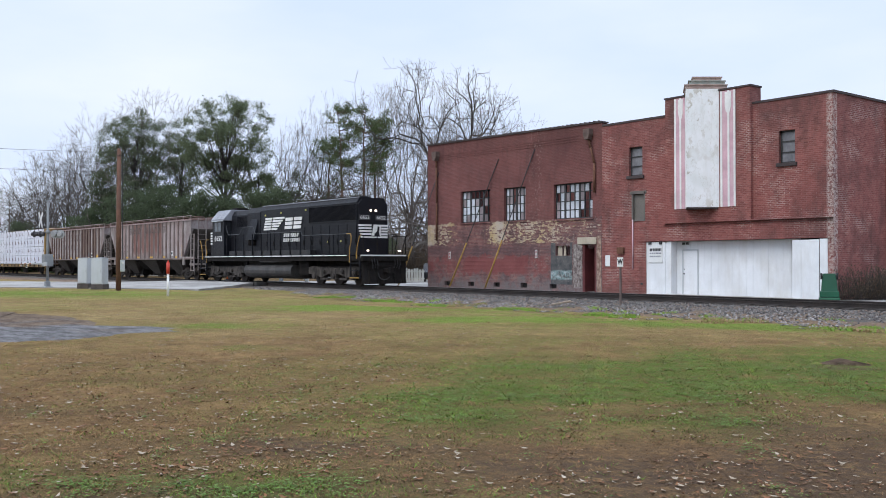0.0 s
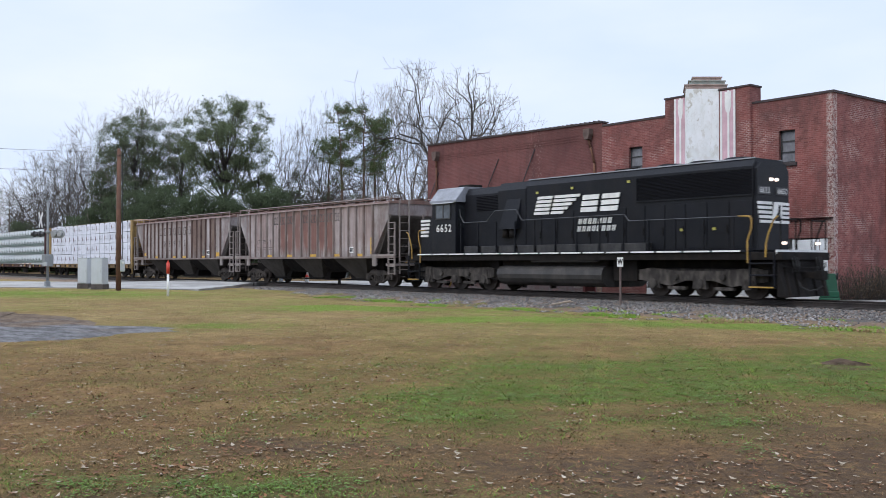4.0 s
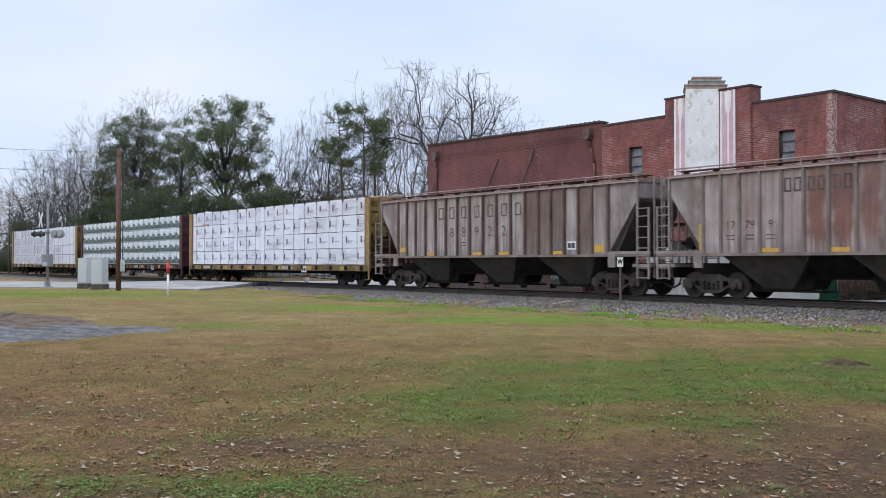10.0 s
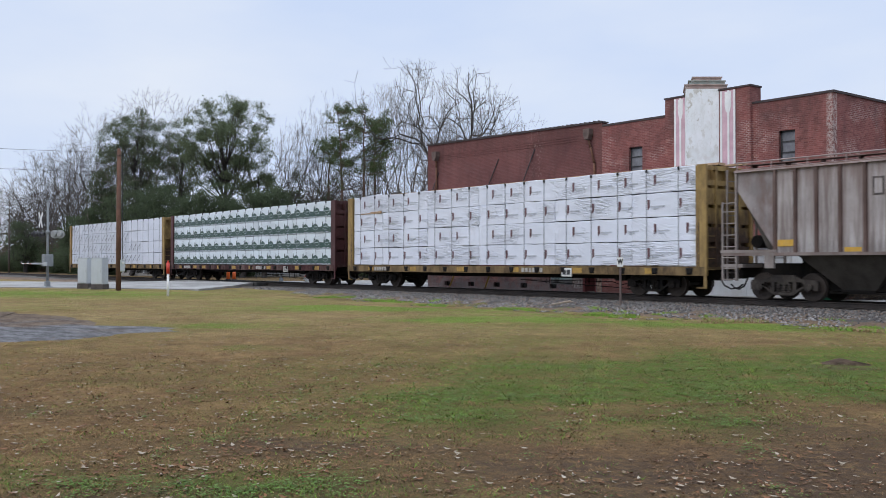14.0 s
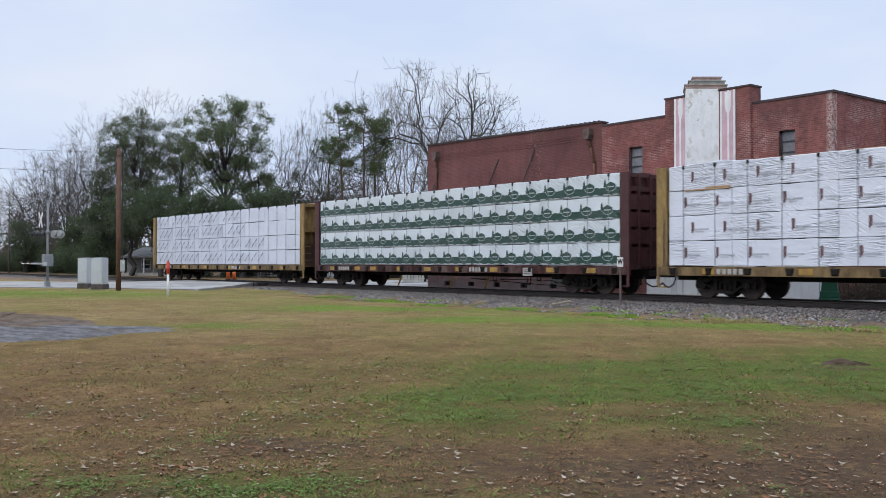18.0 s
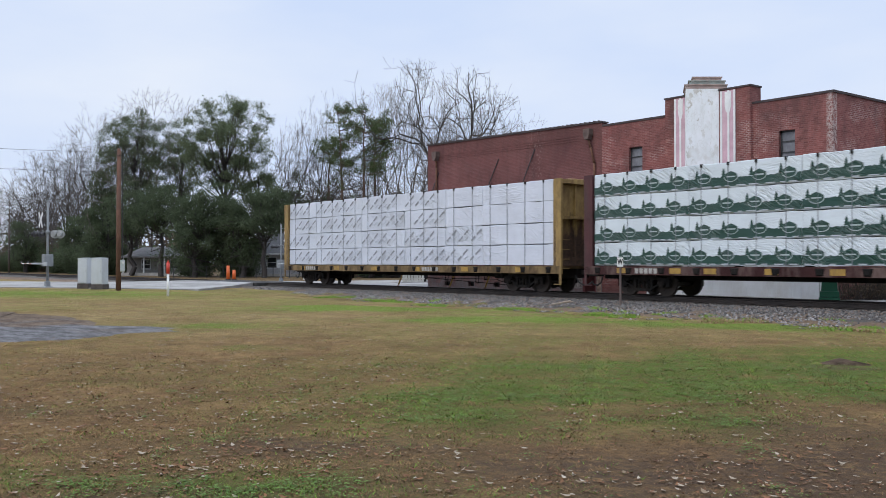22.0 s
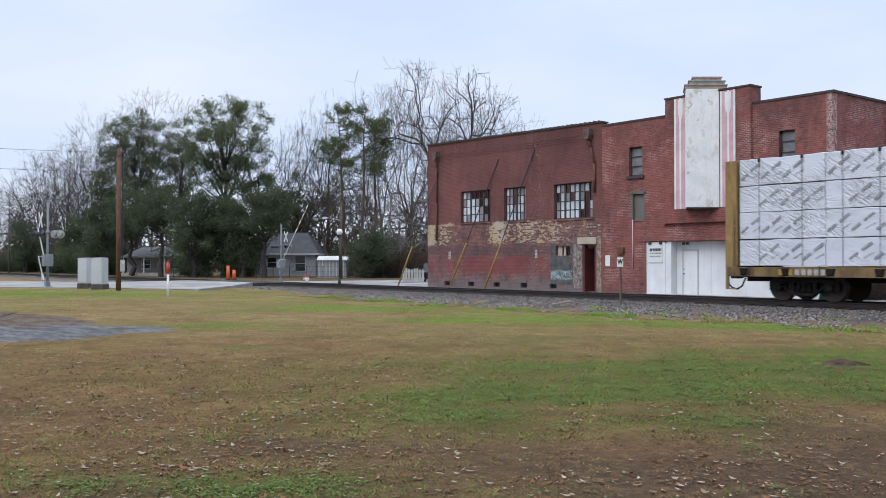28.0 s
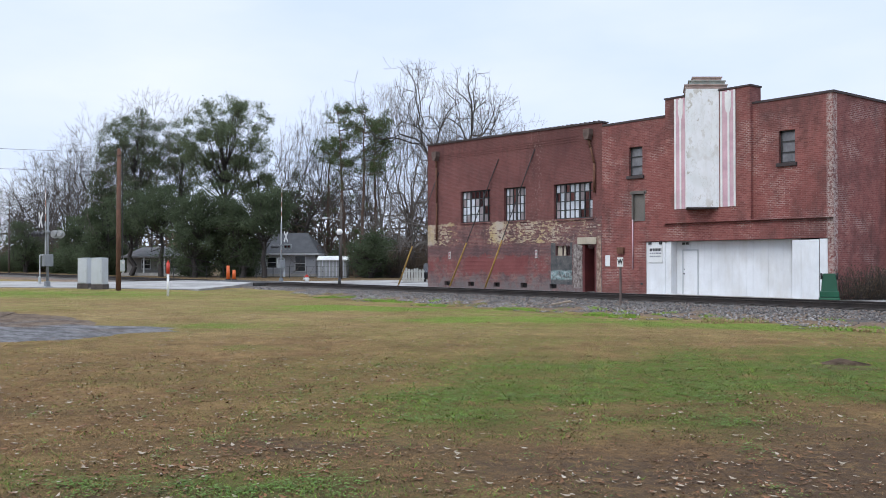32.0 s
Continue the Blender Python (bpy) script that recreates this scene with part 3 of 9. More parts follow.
def weeds(name, count, seed):
    """Low broad-leaved weeds in scattered rosettes among the grass."""
    g = np.random.default_rng(seed)
    x, y, d = lawn_spots(g, count, 5.6, 19, 0.8)
    keep = (0.55 * greenness(x, y) + 0.5 * wobble(x, y, 2.3, 31) + 0.3 * wobble(x, y, 6.1, 33)) > g.uniform(0.25, 0.95, len(x))
    x, y = x[keep], y[keep]
    per = 9
    n = len(x) * per
    tone = np.repeat(g.random(len(x)), per)[:, None]
    wide = np.repeat(g.uniform(0.02, 0.06, len(x)), per)
    cx, cy = np.repeat(x, per) + g.normal(0, 1, n) * wide, np.repeat(y, per) + g.normal(0, 1, n) * wide
    s, th, tip = g.uniform(0.007, 0.019, n), g.uniform(0, 6.283, n), g.uniform(-0.2, 0.9, n)
    local = np.array([(-1, 0, 0), (-0.1, -0.55, 0.15), (1, 0, 0.5), (-0.1, 0.55, 0.15)], float)
    v = local[None] * s[:, None, None] * np.stack([np.ones(n), np.ones(n), tip], -1)[:, None]
    v = np.stack([v[..., 0] * np.cos(th)[:, None] - v[..., 1] * np.sin(th)[:, None], v[..., 0] * np.sin(th)[:, None] + v[..., 1] * np.cos(th)[:, None], v[..., 2]], -1)
    v += np.stack([cx, cy, ground_z(cx, cy) + g.uniform(0.008, 0.04, n)], -1)[:, None]
    me = numpy_mesh(name, v.reshape(-1, 3), np.arange(n * 4).reshape(-1, 4), BLADE)
    tinted(me, np.array([0.045, 0.105, 0.018]) * (1 - tone) + np.array([0.15, 0.27, 0.055]) * tone, 4)
    return tagged(new(name, me), "low green broad-leaved weeds among the dry grass", "weeds", kind="stuff")


weeds("lawn_weeds", 26000, 41)

# a small heap of dug earth in the grass
SOIL_HEAP = mat("dug_earth", (0.055, 0.036, 0.025), 0.95, col2=(0.15, 0.105, 0.075), scale=4, fine=40, var=0.4, bump=1.0, spec=0.05)
bm = BM()
rings = []
for i in range(7):
    f = i / 6
    row = []
    for k in range(28):
        th = k * math.tau / 28
        p = place(6.33 + 0.40 * f * math.cos(th), 14.75 + 0.3 * f * math.sin(th), 0)
        p += Vector((noise.noise(p * 3.1), noise.noise(p * 3.1 + Vector((5, 5, 5))), 0)) * 0.12 * f
        p.z = float(ground_z(np.array(p.x), np.array(p.y))) + 0.06 * (1 - f * f) ** 1.5 * (1 + 0.7 * noise.noise(p * 5.0)) + 0.016 - 0.03 * f ** 4
        row.append(bm.verts.new(p))
    rings.append(row)
for a, b in zip(rings[1:], rings[2:]):
    for k in range(28):
        bm.faces.new((a[k], b[k], b[(k + 1) % 28], a[(k + 1) % 28])).smooth = True
bm.faces.new(rings[1])
single("soil_heap", bm, SOIL_HEAP, "small low heap of dug brown earth on the lawn", "soil heap")


def edge_growth(name, count, seed):
    """Green and dry tufts creeping into the foot of the ballast."""
    g = np.random.default_rng(seed)
    x = g.uniform(-41, -6, count)
    edge = 23.3 + 0.5 * wobble(x, x * 0, 0.45, 3) + 2.1 * ease((-x - 34) / 18) - 0.5 * ease((x + 15) / 10)
    y = edge + g.uniform(-0.9, 1.8, count)
    clump = wobble(x, y, 1.1, 6) + 0.7 * wobble(x, y, 3.1, 1)
    keep = clump > 0.22 + 0.3 * np.abs(y - edge) / 1.7 + g.normal(0, 0.12, count)
    x, y, clump = x[keep], y[keep], clump[keep]
    n = len(x)
    gr = g.random(n) < np.where(wobble(x, y, 0.35, 8) > -0.1, 0.85, 0.25)
    h, w = g.uniform(0.03, 0.085, n), g.uniform(0.008, 0.016, n)
    th, lean = g.uniform(0, 6.283, n), g.uniform(0.3, 1.6, n)
    base = np.stack([x, y, np.maximum(bed_z(x, y), ground_z(x, y)) + 0.005], -1)
    side = np.stack([np.cos(th), np.sin(th), 0 * th], -1) * w[:, None]
    tip = np.stack([-np.sin(th) * h * lean, np.cos(th) * h * lean, h], -1)
    me = numpy_mesh(name, np.stack([base - side, base + side, base + tip], 1).reshape(-1, 3), np.arange(n * 3).reshape(-1, 3), BLADE)
    t = g.random((n, 1))
    dry = np.array([0.24, 0.15, 0.08]) * (1 - t) + np.array([0.50, 0.36, 0.2]) * t
    green = np.array([0.11, 0.26, 0.025]) * (1 - t) + np.array([0.27, 0.50, 0.06]) * t
    tinted(me, np.where(gr[:, None], green, dry), 3)
    return tagged(new(name, me), "ragged grass tufts creeping into the ballast edge", "grass", kind="stuff")


edge_growth("edge_grass", 92000, 12)
# ---- brick building ----
def brick_material(name, left):
    m, nt, b = shader(name)
    vec = node(nt, "TexCoord").outputs["Object"]
    sep = node(nt, "SeparateXYZ", {0: vec})
    u = calc(nt, "ADD", sep.outputs[0], sep.outputs[1])
    z = sep.outputs[2]
    uv = node(nt, "CombineXYZ", {0: u, 1: z, 2: 0.0}).outputs[0]
    br = node(nt, "TexBrick", {"Vector": uv, "Color1": (0, 0, 0, 1), "Color2": (1, 1, 1, 1), "Mortar": (0.5, 0.5, 0.5, 1), "Scale": 1.0, "Mortar Size": 0.010, "Mortar Smooth": 0.2, "Brick Width": 0.21, "Row Height": 0.075})
    big, mid_n, fine = grain(nt, vec, 0.35, 5), grain(nt, vec, 1.6, 6, 0.7), grain(nt, vec, 22, 4, 0.7)
    rnd = br.outputs["Color"]
    mort = br.outputs["Fac"]
    if left:
        body = mixed(nt, big, (0.150, 0.060, 0.056), (0.245, 0.098, 0.088))
        body = mixed(nt, calc(nt, "MULTIPLY", rnd, 0.45), body, (0.115, 0.046, 0.043))
        body = mixed(nt, calc(nt, "MULTIPLY", mort, calc(nt, "MULTIPLY", mid_n, 0.4)), body, (0.27, 0.18, 0.165))
        body = mixed(nt, calc(nt, "MULTIPLY", grain(nt, node(nt, "Mapping", {"Vector": vec, "Scale": (1, 1, 0.3)}).outputs[0], 1.1, 6, 0.7, 0.48, 0.68), 0.65), body, (0.085, 0.038, 0.039))
        body = mixed(nt, calc(nt, "MULTIPLY", grain(nt, vec, 10.0, 5, 0.8, 0.63, 0.7), 0.45), body, (0.36, 0.26, 0.24))
        # bare lower storey: worn brick, red paint panel, flaking yellow band, grey foot
        low = node(nt, "MapRange", {"Value": calc(nt, "ADD", z, calc(nt, "MULTIPLY", mid_n, 0.25)), "From Min": 3.98, "From Max": 3.90}).outputs[0]
        bare = mixed(nt, rnd, (0.15, 0.066, 0.062), (0.31, 0.135, 0.115))
        bare = mixed(nt, calc(nt, "MULTIPLY", mort, 0.5), bare, (0.32, 0.26, 0.24))
        bare = mixed(nt, calc(nt, "MULTIPLY", grain(nt, vec, 1.3, 6, 0.7, 0.40, 0.62), 0.75), bare, (0.085, 0.055, 0.06))
        bare = mixed(nt, calc(nt, "MULTIPLY", grain(nt, vec, 9.0, 6, 0.8, 0.55, 0.66), 0.6), bare, (0.44, 0.34, 0.31))
        bare = mixed(nt, calc(nt, "MULTIPLY", grain(nt, vec, 6.0, 6, 0.8, 0.55, 0.64), 0.7), bare, (0.06, 0.04, 0.042))
        bare = mixed(nt, calc(nt, "MULTIPLY", span(nt, z, 1.95, 2.5, 0.15), 0.5), bare, (0.10, 0.068, 0.075))
        ragged = calc(nt, "ADD", z, calc(nt, "MULTIPLY", calc(nt, "SUBTRACT", grain(nt, vec, 1.7, 6, 0.75), 0.5), 0.45))
        solid_u = span(nt, calc(nt, "ADD", u, calc(nt, "MULTIPLY", mid_n, 0.5)), -6.6, -1.3, 0.25)
        thin_u = calc(nt, "MULTIPLY", span(nt, u, -10.2, 0.2, 0.3), grain(nt, vec, 2.3, 6, 0.75, 0.44, 0.58))
        paint = calc(nt, "MULTIPLY", span(nt, ragged, 1.0, 1.92, 0.06), calc(nt, "MAXIMUM", solid_u, thin_u))
        paint = calc(nt, "MULTIPLY", paint, grain(nt, vec, 6.0, 6, 0.8, 0.28, 0.42))
        bare = mixed(nt, calc(nt, "MULTIPLY", paint, 0.9), bare, mixed(nt, mid_n, (0.20, 0.058, 0.058), (0.26, 0.085, 0.082)))
        cover = calc(nt, "ADD", calc(nt, "MULTIPLY", rnd, 0.55), calc(nt, "MULTIPLY", grain(nt, vec, 3.2, 7, 0.85, 0.36, 0.64), 0.65))
        for lo_u, hi_u, gain in ((-10.2, -8.3, 0.12), (-7.6, -4.7, -0.3), (-4.3, -3.3, 0.36), (-2.3, 0.9, 0.1), (0.9, 3.7, -0.1)):
            cover = calc(nt, "ADD", cover, calc(nt, "MULTIPLY", span(nt, u, lo_u, hi_u, 0.3), gain))
        ragged = calc(nt, "ADD", z, calc(nt, "MULTIPLY", calc(nt, "SUBTRACT", grain(nt, vec, 5.0, 5, 0.75), 0.5), 0.25))
        band = calc(nt, "MULTIPLY", span(nt, ragged, 2.62, 3.93, 0.05), node(nt, "MapRange", {"Value": calc(nt, "ADD", cover, calc(nt, "MULTIPLY", grain(nt, vec, 16, 4, 0.8), 0.3)), "From Min": 0.86, "From Max": 0.96}).outputs[0])
        flake = calc(nt, "MULTIPLY", calc(nt, "MULTIPLY", span(nt, u, 0.4, 3.5, 0.6), span(nt, z, 0.3, 3.0, 0.5)), grain(nt, vec, 7.0, 6, 0.8, 0.50, 0.60))
        bare = mixed(nt, calc(nt, "MULTIPLY", flake, 0.6), bare, (0.40, 0.36, 0.34))
        more = calc(nt, "MULTIPLY", calc(nt, "MAXIMUM", calc(nt, "MULTIPLY", span(nt, z, 3.72, 3.95, 0.02), span(nt, u, -10.2, -7.6, 0.1)), calc(nt, "MULTIPLY", span(nt, z, 2.62, 3.8, 0.04), span(nt, u, -10.2, -9.45, 0.04))), grain(nt, vec, 4.0, 7, 0.8, 0.36, 0.46))
        bare = mixed(nt, calc(nt, "MULTIPLY", calc(nt, "MAXIMUM", band, calc(nt, "MULTIPLY", more, 0.8)), 0.9), bare, mixed(nt, grain(nt, vec, 1.0, 4), mixed(nt, fine, (0.50, 0.43, 0.35), (0.62, 0.56, 0.48)), mixed(nt, fine, (0.50, 0.37, 0.16), (0.64, 0.51, 0.27))))
        grey = calc(nt, "MULTIPLY", node(nt, "MapRange", {"Value": calc(nt, "ADD", z, calc(nt, "MULTIPLY", mid_n, 0.9)), "From Min": 1.45, "From Max": 0.85}).outputs[0], grain(nt, vec, 2.0, 6, 0.75, 0.3, 0.55))
        bare = mixed(nt, calc(nt, "MULTIPLY", grey, 0.85), bare, mixed(nt, fine, (0.11, 0.10, 0.10), (0.25, 0.235, 0.235)))
        c = mixed(nt, low, body, bare)
        sooty = calc(nt, "MULTIPLY", node(nt, "MapRange", {"Value": calc(nt, "ADD", z, mid_n), "From Min": 7.6, "From Max": 8.4}).outputs[0], 0.35)
        c = mixed(nt, sooty, c, (0.10, 0.045, 0.04))
        # one column of bricks with lime showing through
        lime = calc(nt, "MULTIPLY", span(nt, u, -1.35, -0.35, 0.25), grain(nt, vec, 7, 5, 0.8, 0.55, 0.62))
        c = mixed(nt, calc(nt, "MULTIPLY", lime, 0.55), c, (0.42, 0.32, 0.27))
    else:
        body = mixed(nt, rnd, (0.185, 0.060, 0.054), (0.35, 0.135, 0.114))
        body = mixed(nt, calc(nt, "MULTIPLY", big, 0.6), body, (0.285, 0.085, 0.074))
        worn = grain(nt, node(nt, "Mapping", {"Vector": vec, "Scale": (0.8, 0.8, 1.3)}).outputs[0], 0.55, 6, 0.7, 0.50, 0.60)
        body = mixed(nt, calc(nt, "MULTIPLY", mort, calc(nt, "ADD", 0.16, calc(nt, "MULTIPLY", worn, 0.65))), body, (0.54, 0.42, 0.38))
        body = mixed(nt, calc(nt, "MULTIPLY", calc(nt, "MULTIPLY", worn, calc(nt, "GREATER_THAN", rnd, 0.72)), 0.3), body, (0.40, 0.24, 0.20))
        body = mixed(nt, calc(nt, "MULTIPLY", grain(nt, vec, 9.0, 6, 0.8, 0.62, 0.68), 0.5), body, (0.48, 0.37, 0.34))
        c = mixed(nt, calc(nt, "MULTIPLY", grain(nt, node(nt, "Mapping", {"Vector": vec, "Scale": (1, 1, 0.45)}).outputs[0], 0.7, 6, 0.7, 0.46, 0.66), 0.75), body, (0.095, 0.048, 0.046))
        c = mixed(nt, calc(nt, "MULTIPLY", node(nt, "MapRange", {"Value": calc(nt, "ADD", z, calc(nt, "MULTIPLY", mid_n, 1.2)), "From Min": 7.6, "From Max": 9.2}).outputs[0], 0.35), c, (0.13, 0.065, 0.062))
        quoin = calc(nt, "MULTIPLY", calc(nt, "MULTIPLY", span(nt, sep.outputs[0], -18.86, -18.4, 0.05), calc(nt, "LESS_THAN", sep.outputs[1], 34.3)), grain(nt, vec, 9, 5, 0.8, 0.44, 0.56))
        c = mixed(nt, calc(nt, "MULTIPLY", quoin, 0.8), c, (0.55, 0.47, 0.43))
        foot = calc(nt, "MULTIPLY", node(nt, "MapRange", {"Value": calc(nt, "ADD", z, mid_n), "From Min": 1.5, "From Max": 0.7}).outputs[0], 0.45)
        c = mixed(nt, foot, c, (0.12, 0.07, 0.06))
    c = mixed(nt, calc(nt, "MULTIPLY", fine, 0.3), c, (0.09, 0.04, 0.035))
    nt.links.new(c, b.inputs["Base Color"])
    b.inputs["Roughness"].default_value = 0.88
    b.inputs["Specular IOR Level"].default_value = 0.25
    bumped(nt, b, calc(nt, "SUBTRACT", calc(nt, "MULTIPLY", fine, 0.3), mort), 0.6, 0.012)
    return m


BRICK_L, BRICK_R = brick_material("painted_brick", True), brick_material("worn_brick", False)
TIN_WHITE = mat("dull_white_tin", (0.52, 0.50, 0.48), 0.6, var=0.2)
def peeling_material():
    """White paint on sheet metal, cracked and flaked to a grey-tan ground."""
    m, nt, b = shader("peeling_white_sign")
    vec = node(nt, "TexCoord").outputs["Object"]
    st = node(nt, "Mapping", {"Vector": vec, "Scale": (1.0, 1.0, 0.7)}).outputs[0]
    c = mixed(nt, grain(nt, vec, 1.4, 5), (0.78, 0.80, 0.78), (0.88, 0.89, 0.89))
    crack = node(nt, "MapRange", {"Value": calc(nt, "ABSOLUTE", calc(nt, "SUBTRACT", node(nt, "TexNoise", {"Vector": st, "Scale": 2.1, "Detail": 6.0, "Roughness": 0.7}).outputs[0], 0.5)), "From Min": 0.012, "From Max": 0.0}).outputs[0]
    flake = calc(nt, "MULTIPLY", grain(nt, st, 2.2, 6, 0.62, 0.565, 0.58), grain(nt, vec, 0.8, 3, 0.5, 0.46, 0.6))
    c = mixed(nt, calc(nt, "MULTIPLY", calc(nt, "MAXIMUM", calc(nt, "MULTIPLY", crack, 0.6), flake), 0.8), c, (0.50, 0.46, 0.38))
    c = mixed(nt, calc(nt, "MULTIPLY", grain(nt, node(nt, "Mapping", {"Vector": vec, "Scale": (3, 3, 0.25)}).outputs[0], 2.0, 5, 0.6, 0.5, 0.72), 0.18), c, (0.60, 0.57, 0.50))
    nt.links.new(c, b.inputs["Base Color"])
    b.inputs["Roughness"].default_value = 0.6
    bumped(nt, b, calc(nt, "SUBTRACT", 1.0, calc(nt, "MAXIMUM", crack, flake)), 0.4, 0.006)
    return m


SIGN_WHITE = peeling_material()
COPING = mat("dark_coping", (0.06, 0.045, 0.045), 0.8, var=0.3)
PINK = mat("faded_pink_paint", (0.62, 0.40, 0.45), 0.75, var=0.2, stain=(0.6, 0.5, 0.5), amount=0.5)
CREAM = mat("cream_stone", (0.50, 0.44, 0.34), 0.85, var=0.2, stain=(0.3, 0.25, 0.2), amount=0.5)
TERRACOTTA = mat("faded_terracotta", (0.42, 0.30, 0.26), 0.8, var=0.25, stain=(0.25, 0.25, 0.22), amount=0.6, scale=4)
VERDIGRIS = mat("green_grey_trim", (0.30, 0.33, 0.30), 0.8, var=0.25, stain=(0.4, 0.3, 0.25), amount=0.5, scale=4)
# bright sky reflected in the glass is put into this pale colour
PALE_PANE = mat("pale_sky_pane", (0.60, 0.64, 0.70), 0.25, var=0.35, scale=0.8, bump=0.02)
GREY_PANE = mat("dusty_pane", (0.30, 0.26, 0.27), 0.2, var=0.4, scale=0.8, bump=0.02)
BLUE_GREY_PANE = mat("boarded_pane", (0.17, 0.17, 0.185), 0.4, var=0.4, scale=2.5, stain=(0.30, 0.30, 0.31), amount=0.4)
def plaster_material():
    m, nt, b = shader("dark_plaster")
    vec = node(nt, "TexCoord").outputs["Object"]
    z = node(nt, "SeparateXYZ", {0: vec}).outputs[2]
    c = mixed(nt, grain(nt, vec, 3, 6, 0.7), (0.045, 0.05, 0.055), (0.12, 0.115, 0.11))
    c = mixed(nt, calc(nt, "MULTIPLY", span(nt, z, 0.75, 1.2, 0.05), grain(nt, vec, 2.5, 6, 0.75, 0.4, 0.52)), c, mixed(nt, grain(nt, vec, 6, 4), (0.10, 0.19, 0.19), (0.36, 0.42, 0.42)))
    c = mixed(nt, calc(nt, "MULTIPLY", grain(nt, vec, 8, 6, 0.8, 0.58, 0.66), 0.6), c, (0.40, 0.36, 0.34))
    nt.links.new(c, b.inputs["Base Color"])
    b.inputs["Roughness"].default_value = 0.9
    return m


PLASTER = plaster_material()
DOOR_RED = mat("dark_red_door", (0.12, 0.025, 0.025), 0.6, var=0.3)
ROOFING = mat("flat_roofing", (0.12, 0.12, 0.12), 0.95, var=0.2)
OLD_PLANK = mat("grey_green_board", (0.17, 0.155, 0.138), 0.8, var=0.2)


def pierced(bm, x0, x1, z0, z1, y0, y1, holes):
    """A wall along x with openings (x0, x1, z0, z1) through it."""
    xs = sorted({x0, x1, *[h[0] for h in holes], *[h[1] for h in holes]})
    zs = sorted({z0, z1, *[h[2] for h in holes], *[h[3] for h in holes]})
    solid = {}
    for i, (a, b) in enumerate(zip(xs, xs[1:])):
        for k, (c, d) in enumerate(zip(zs, zs[1:])):
            solid[i, k] = not any(h[0] < (a + b) / 2 < h[1] and h[2] < (c + d) / 2 < h[3] for h in holes)
    vert = {}

    def corner(i, k, y):
        if (i, k, y) not in vert:
            vert[i, k, y] = bm.verts.new((xs[i], y, zs[k]))
        return vert[i, k, y]

    def side(p, q):
        bm.faces.new((corner(*p, y0), corner(*q, y0), corner(*q, y1), corner(*p, y1)))

    for (i, k), full in solid.items():
        if not full:
            continue
        for y in (y0, y1):
            bm.faces.new((corner(i, k, y), corner(i + 1, k, y), corner(i + 1, k + 1, y), corner(i, k + 1, y)))
        if not solid.get((i - 1, k)):
            side((i, k), (i, k + 1))
        if not solid.get((i + 1, k)):
            side((i + 1, k), (i + 1, k + 1))
        if not solid.get((i, k - 1)):
            side((i, k), (i + 1, k))
        if not solid.get((i, k + 1)):
            side((i, k + 1), (i + 1, k + 1))
    bmesh.ops.recalc_face_normals(bm, faces=bm.faces[:])


building = thing("brick_building", "old two-storey red brick building with a white sign tower", "building")
W_L = [(-41.03, -38.45, 3.86, 5.64), (-37.34, -35.67, 3.84, 5.62), (-33.59, -30.95, 3.80, 5.57)]
DOOR_L = (-31.62, -30.72, 0.0, 2.50)
BOX_L = (-33.45, -32.45, 1.95, 2.45)
VENTS = [(-42.5 + i * 2.15, -42.0 + i * 2.15, 0.28, 0.52) for i in range(5)]
bm = BM()
pierced(bm, -44.1, -30.35, 0.0, 7.55, WALL_Y, WALL_Y + 0.4, W_L + [DOOR_L, BOX_L] + VENTS)
part("front_wall", bm, BRICK_L, building, "dark red painted brick wall with a flaking yellow band")
bm = BM()
slab(bm, [(-44.1, 7.55), (-30.35, 7.55), (-30.35, 8.36), (-44.1, 8.56)], "y", WALL_Y + 0.001, WALL_Y + 0.4)
part("parapet", bm, BRICK_L, building)
for z in (7.62, 7.74, 7.86):
    bm = BM()
    box(bm, -43.4, -31.9, WALL_Y - 0.016, WALL_Y + 0.05, z, z + 0.07)
    part("corbel_course", bm, BRICK_L, building)
bm = BM()
slab(bm, [(-44.16, 8.56), (-30.3, 8.36), (-30.3, 8.43), (-44.16, 8.63)], "y", WALL_Y - 0.06, WALL_Y + 0.45)
for i in range(46):
    x = -44.0 + i * 0.3
    tube(bm, (x, WALL_Y - 0.08, 8.64 - (x + 44.1) * 0.0145), (x, WALL_Y + 0.45, 8.64 - (x + 44.1) * 0.0145), random.uniform(0.03, 0.06), seg=6)
part("coping", bm, COPING, building, "dark uneven tile coping")
bm = BM()
pierced(bm, -44.1, -43.7, 0, 8.4, WALL_Y + 0.4, WALL_Y + 22, [])
part("side_wall", bm, BRICK_L, building)

# right part with pier, ledges and garage opening
UP, LO, R_WIN, GAR = (-28.67, -27.87, 5.64, 6.98), (-28.5, -27.72, 3.55, 4.9), (-20.91, -20.2, 5.60, 6.91), (-27.68, -18.85, 0.0, 2.56)
bm = BM()
pierced(bm, -30.35, -18.6, 0.0, 8.16, WALL_Y + 0.004, WALL_Y + 0.4, [UP, LO, R_WIN, GAR])
part("front_wall", bm, BRICK_R, building, "worn red-brown brick wall with pale mortar")
bm = BM()
box(bm, -19.0, -18.6, WALL_Y + 0.4, WALL_Y + 22, 0, 8.16)
part("side_wall", bm, BRICK_R, building)
for y in (38.1, 42.6, 47.1):
    bm = BM()
    box(bm, -18.6, -18.48, y, y + 0.35, 0, 8.0)
    part("pilaster", bm, BRICK_R, building)
bm = BM()
box(bm, -44.1, -18.6, WALL_Y + 21.6, WALL_Y + 22, 0, 8.2)
part("back_wall", bm, BRICK_R, building)
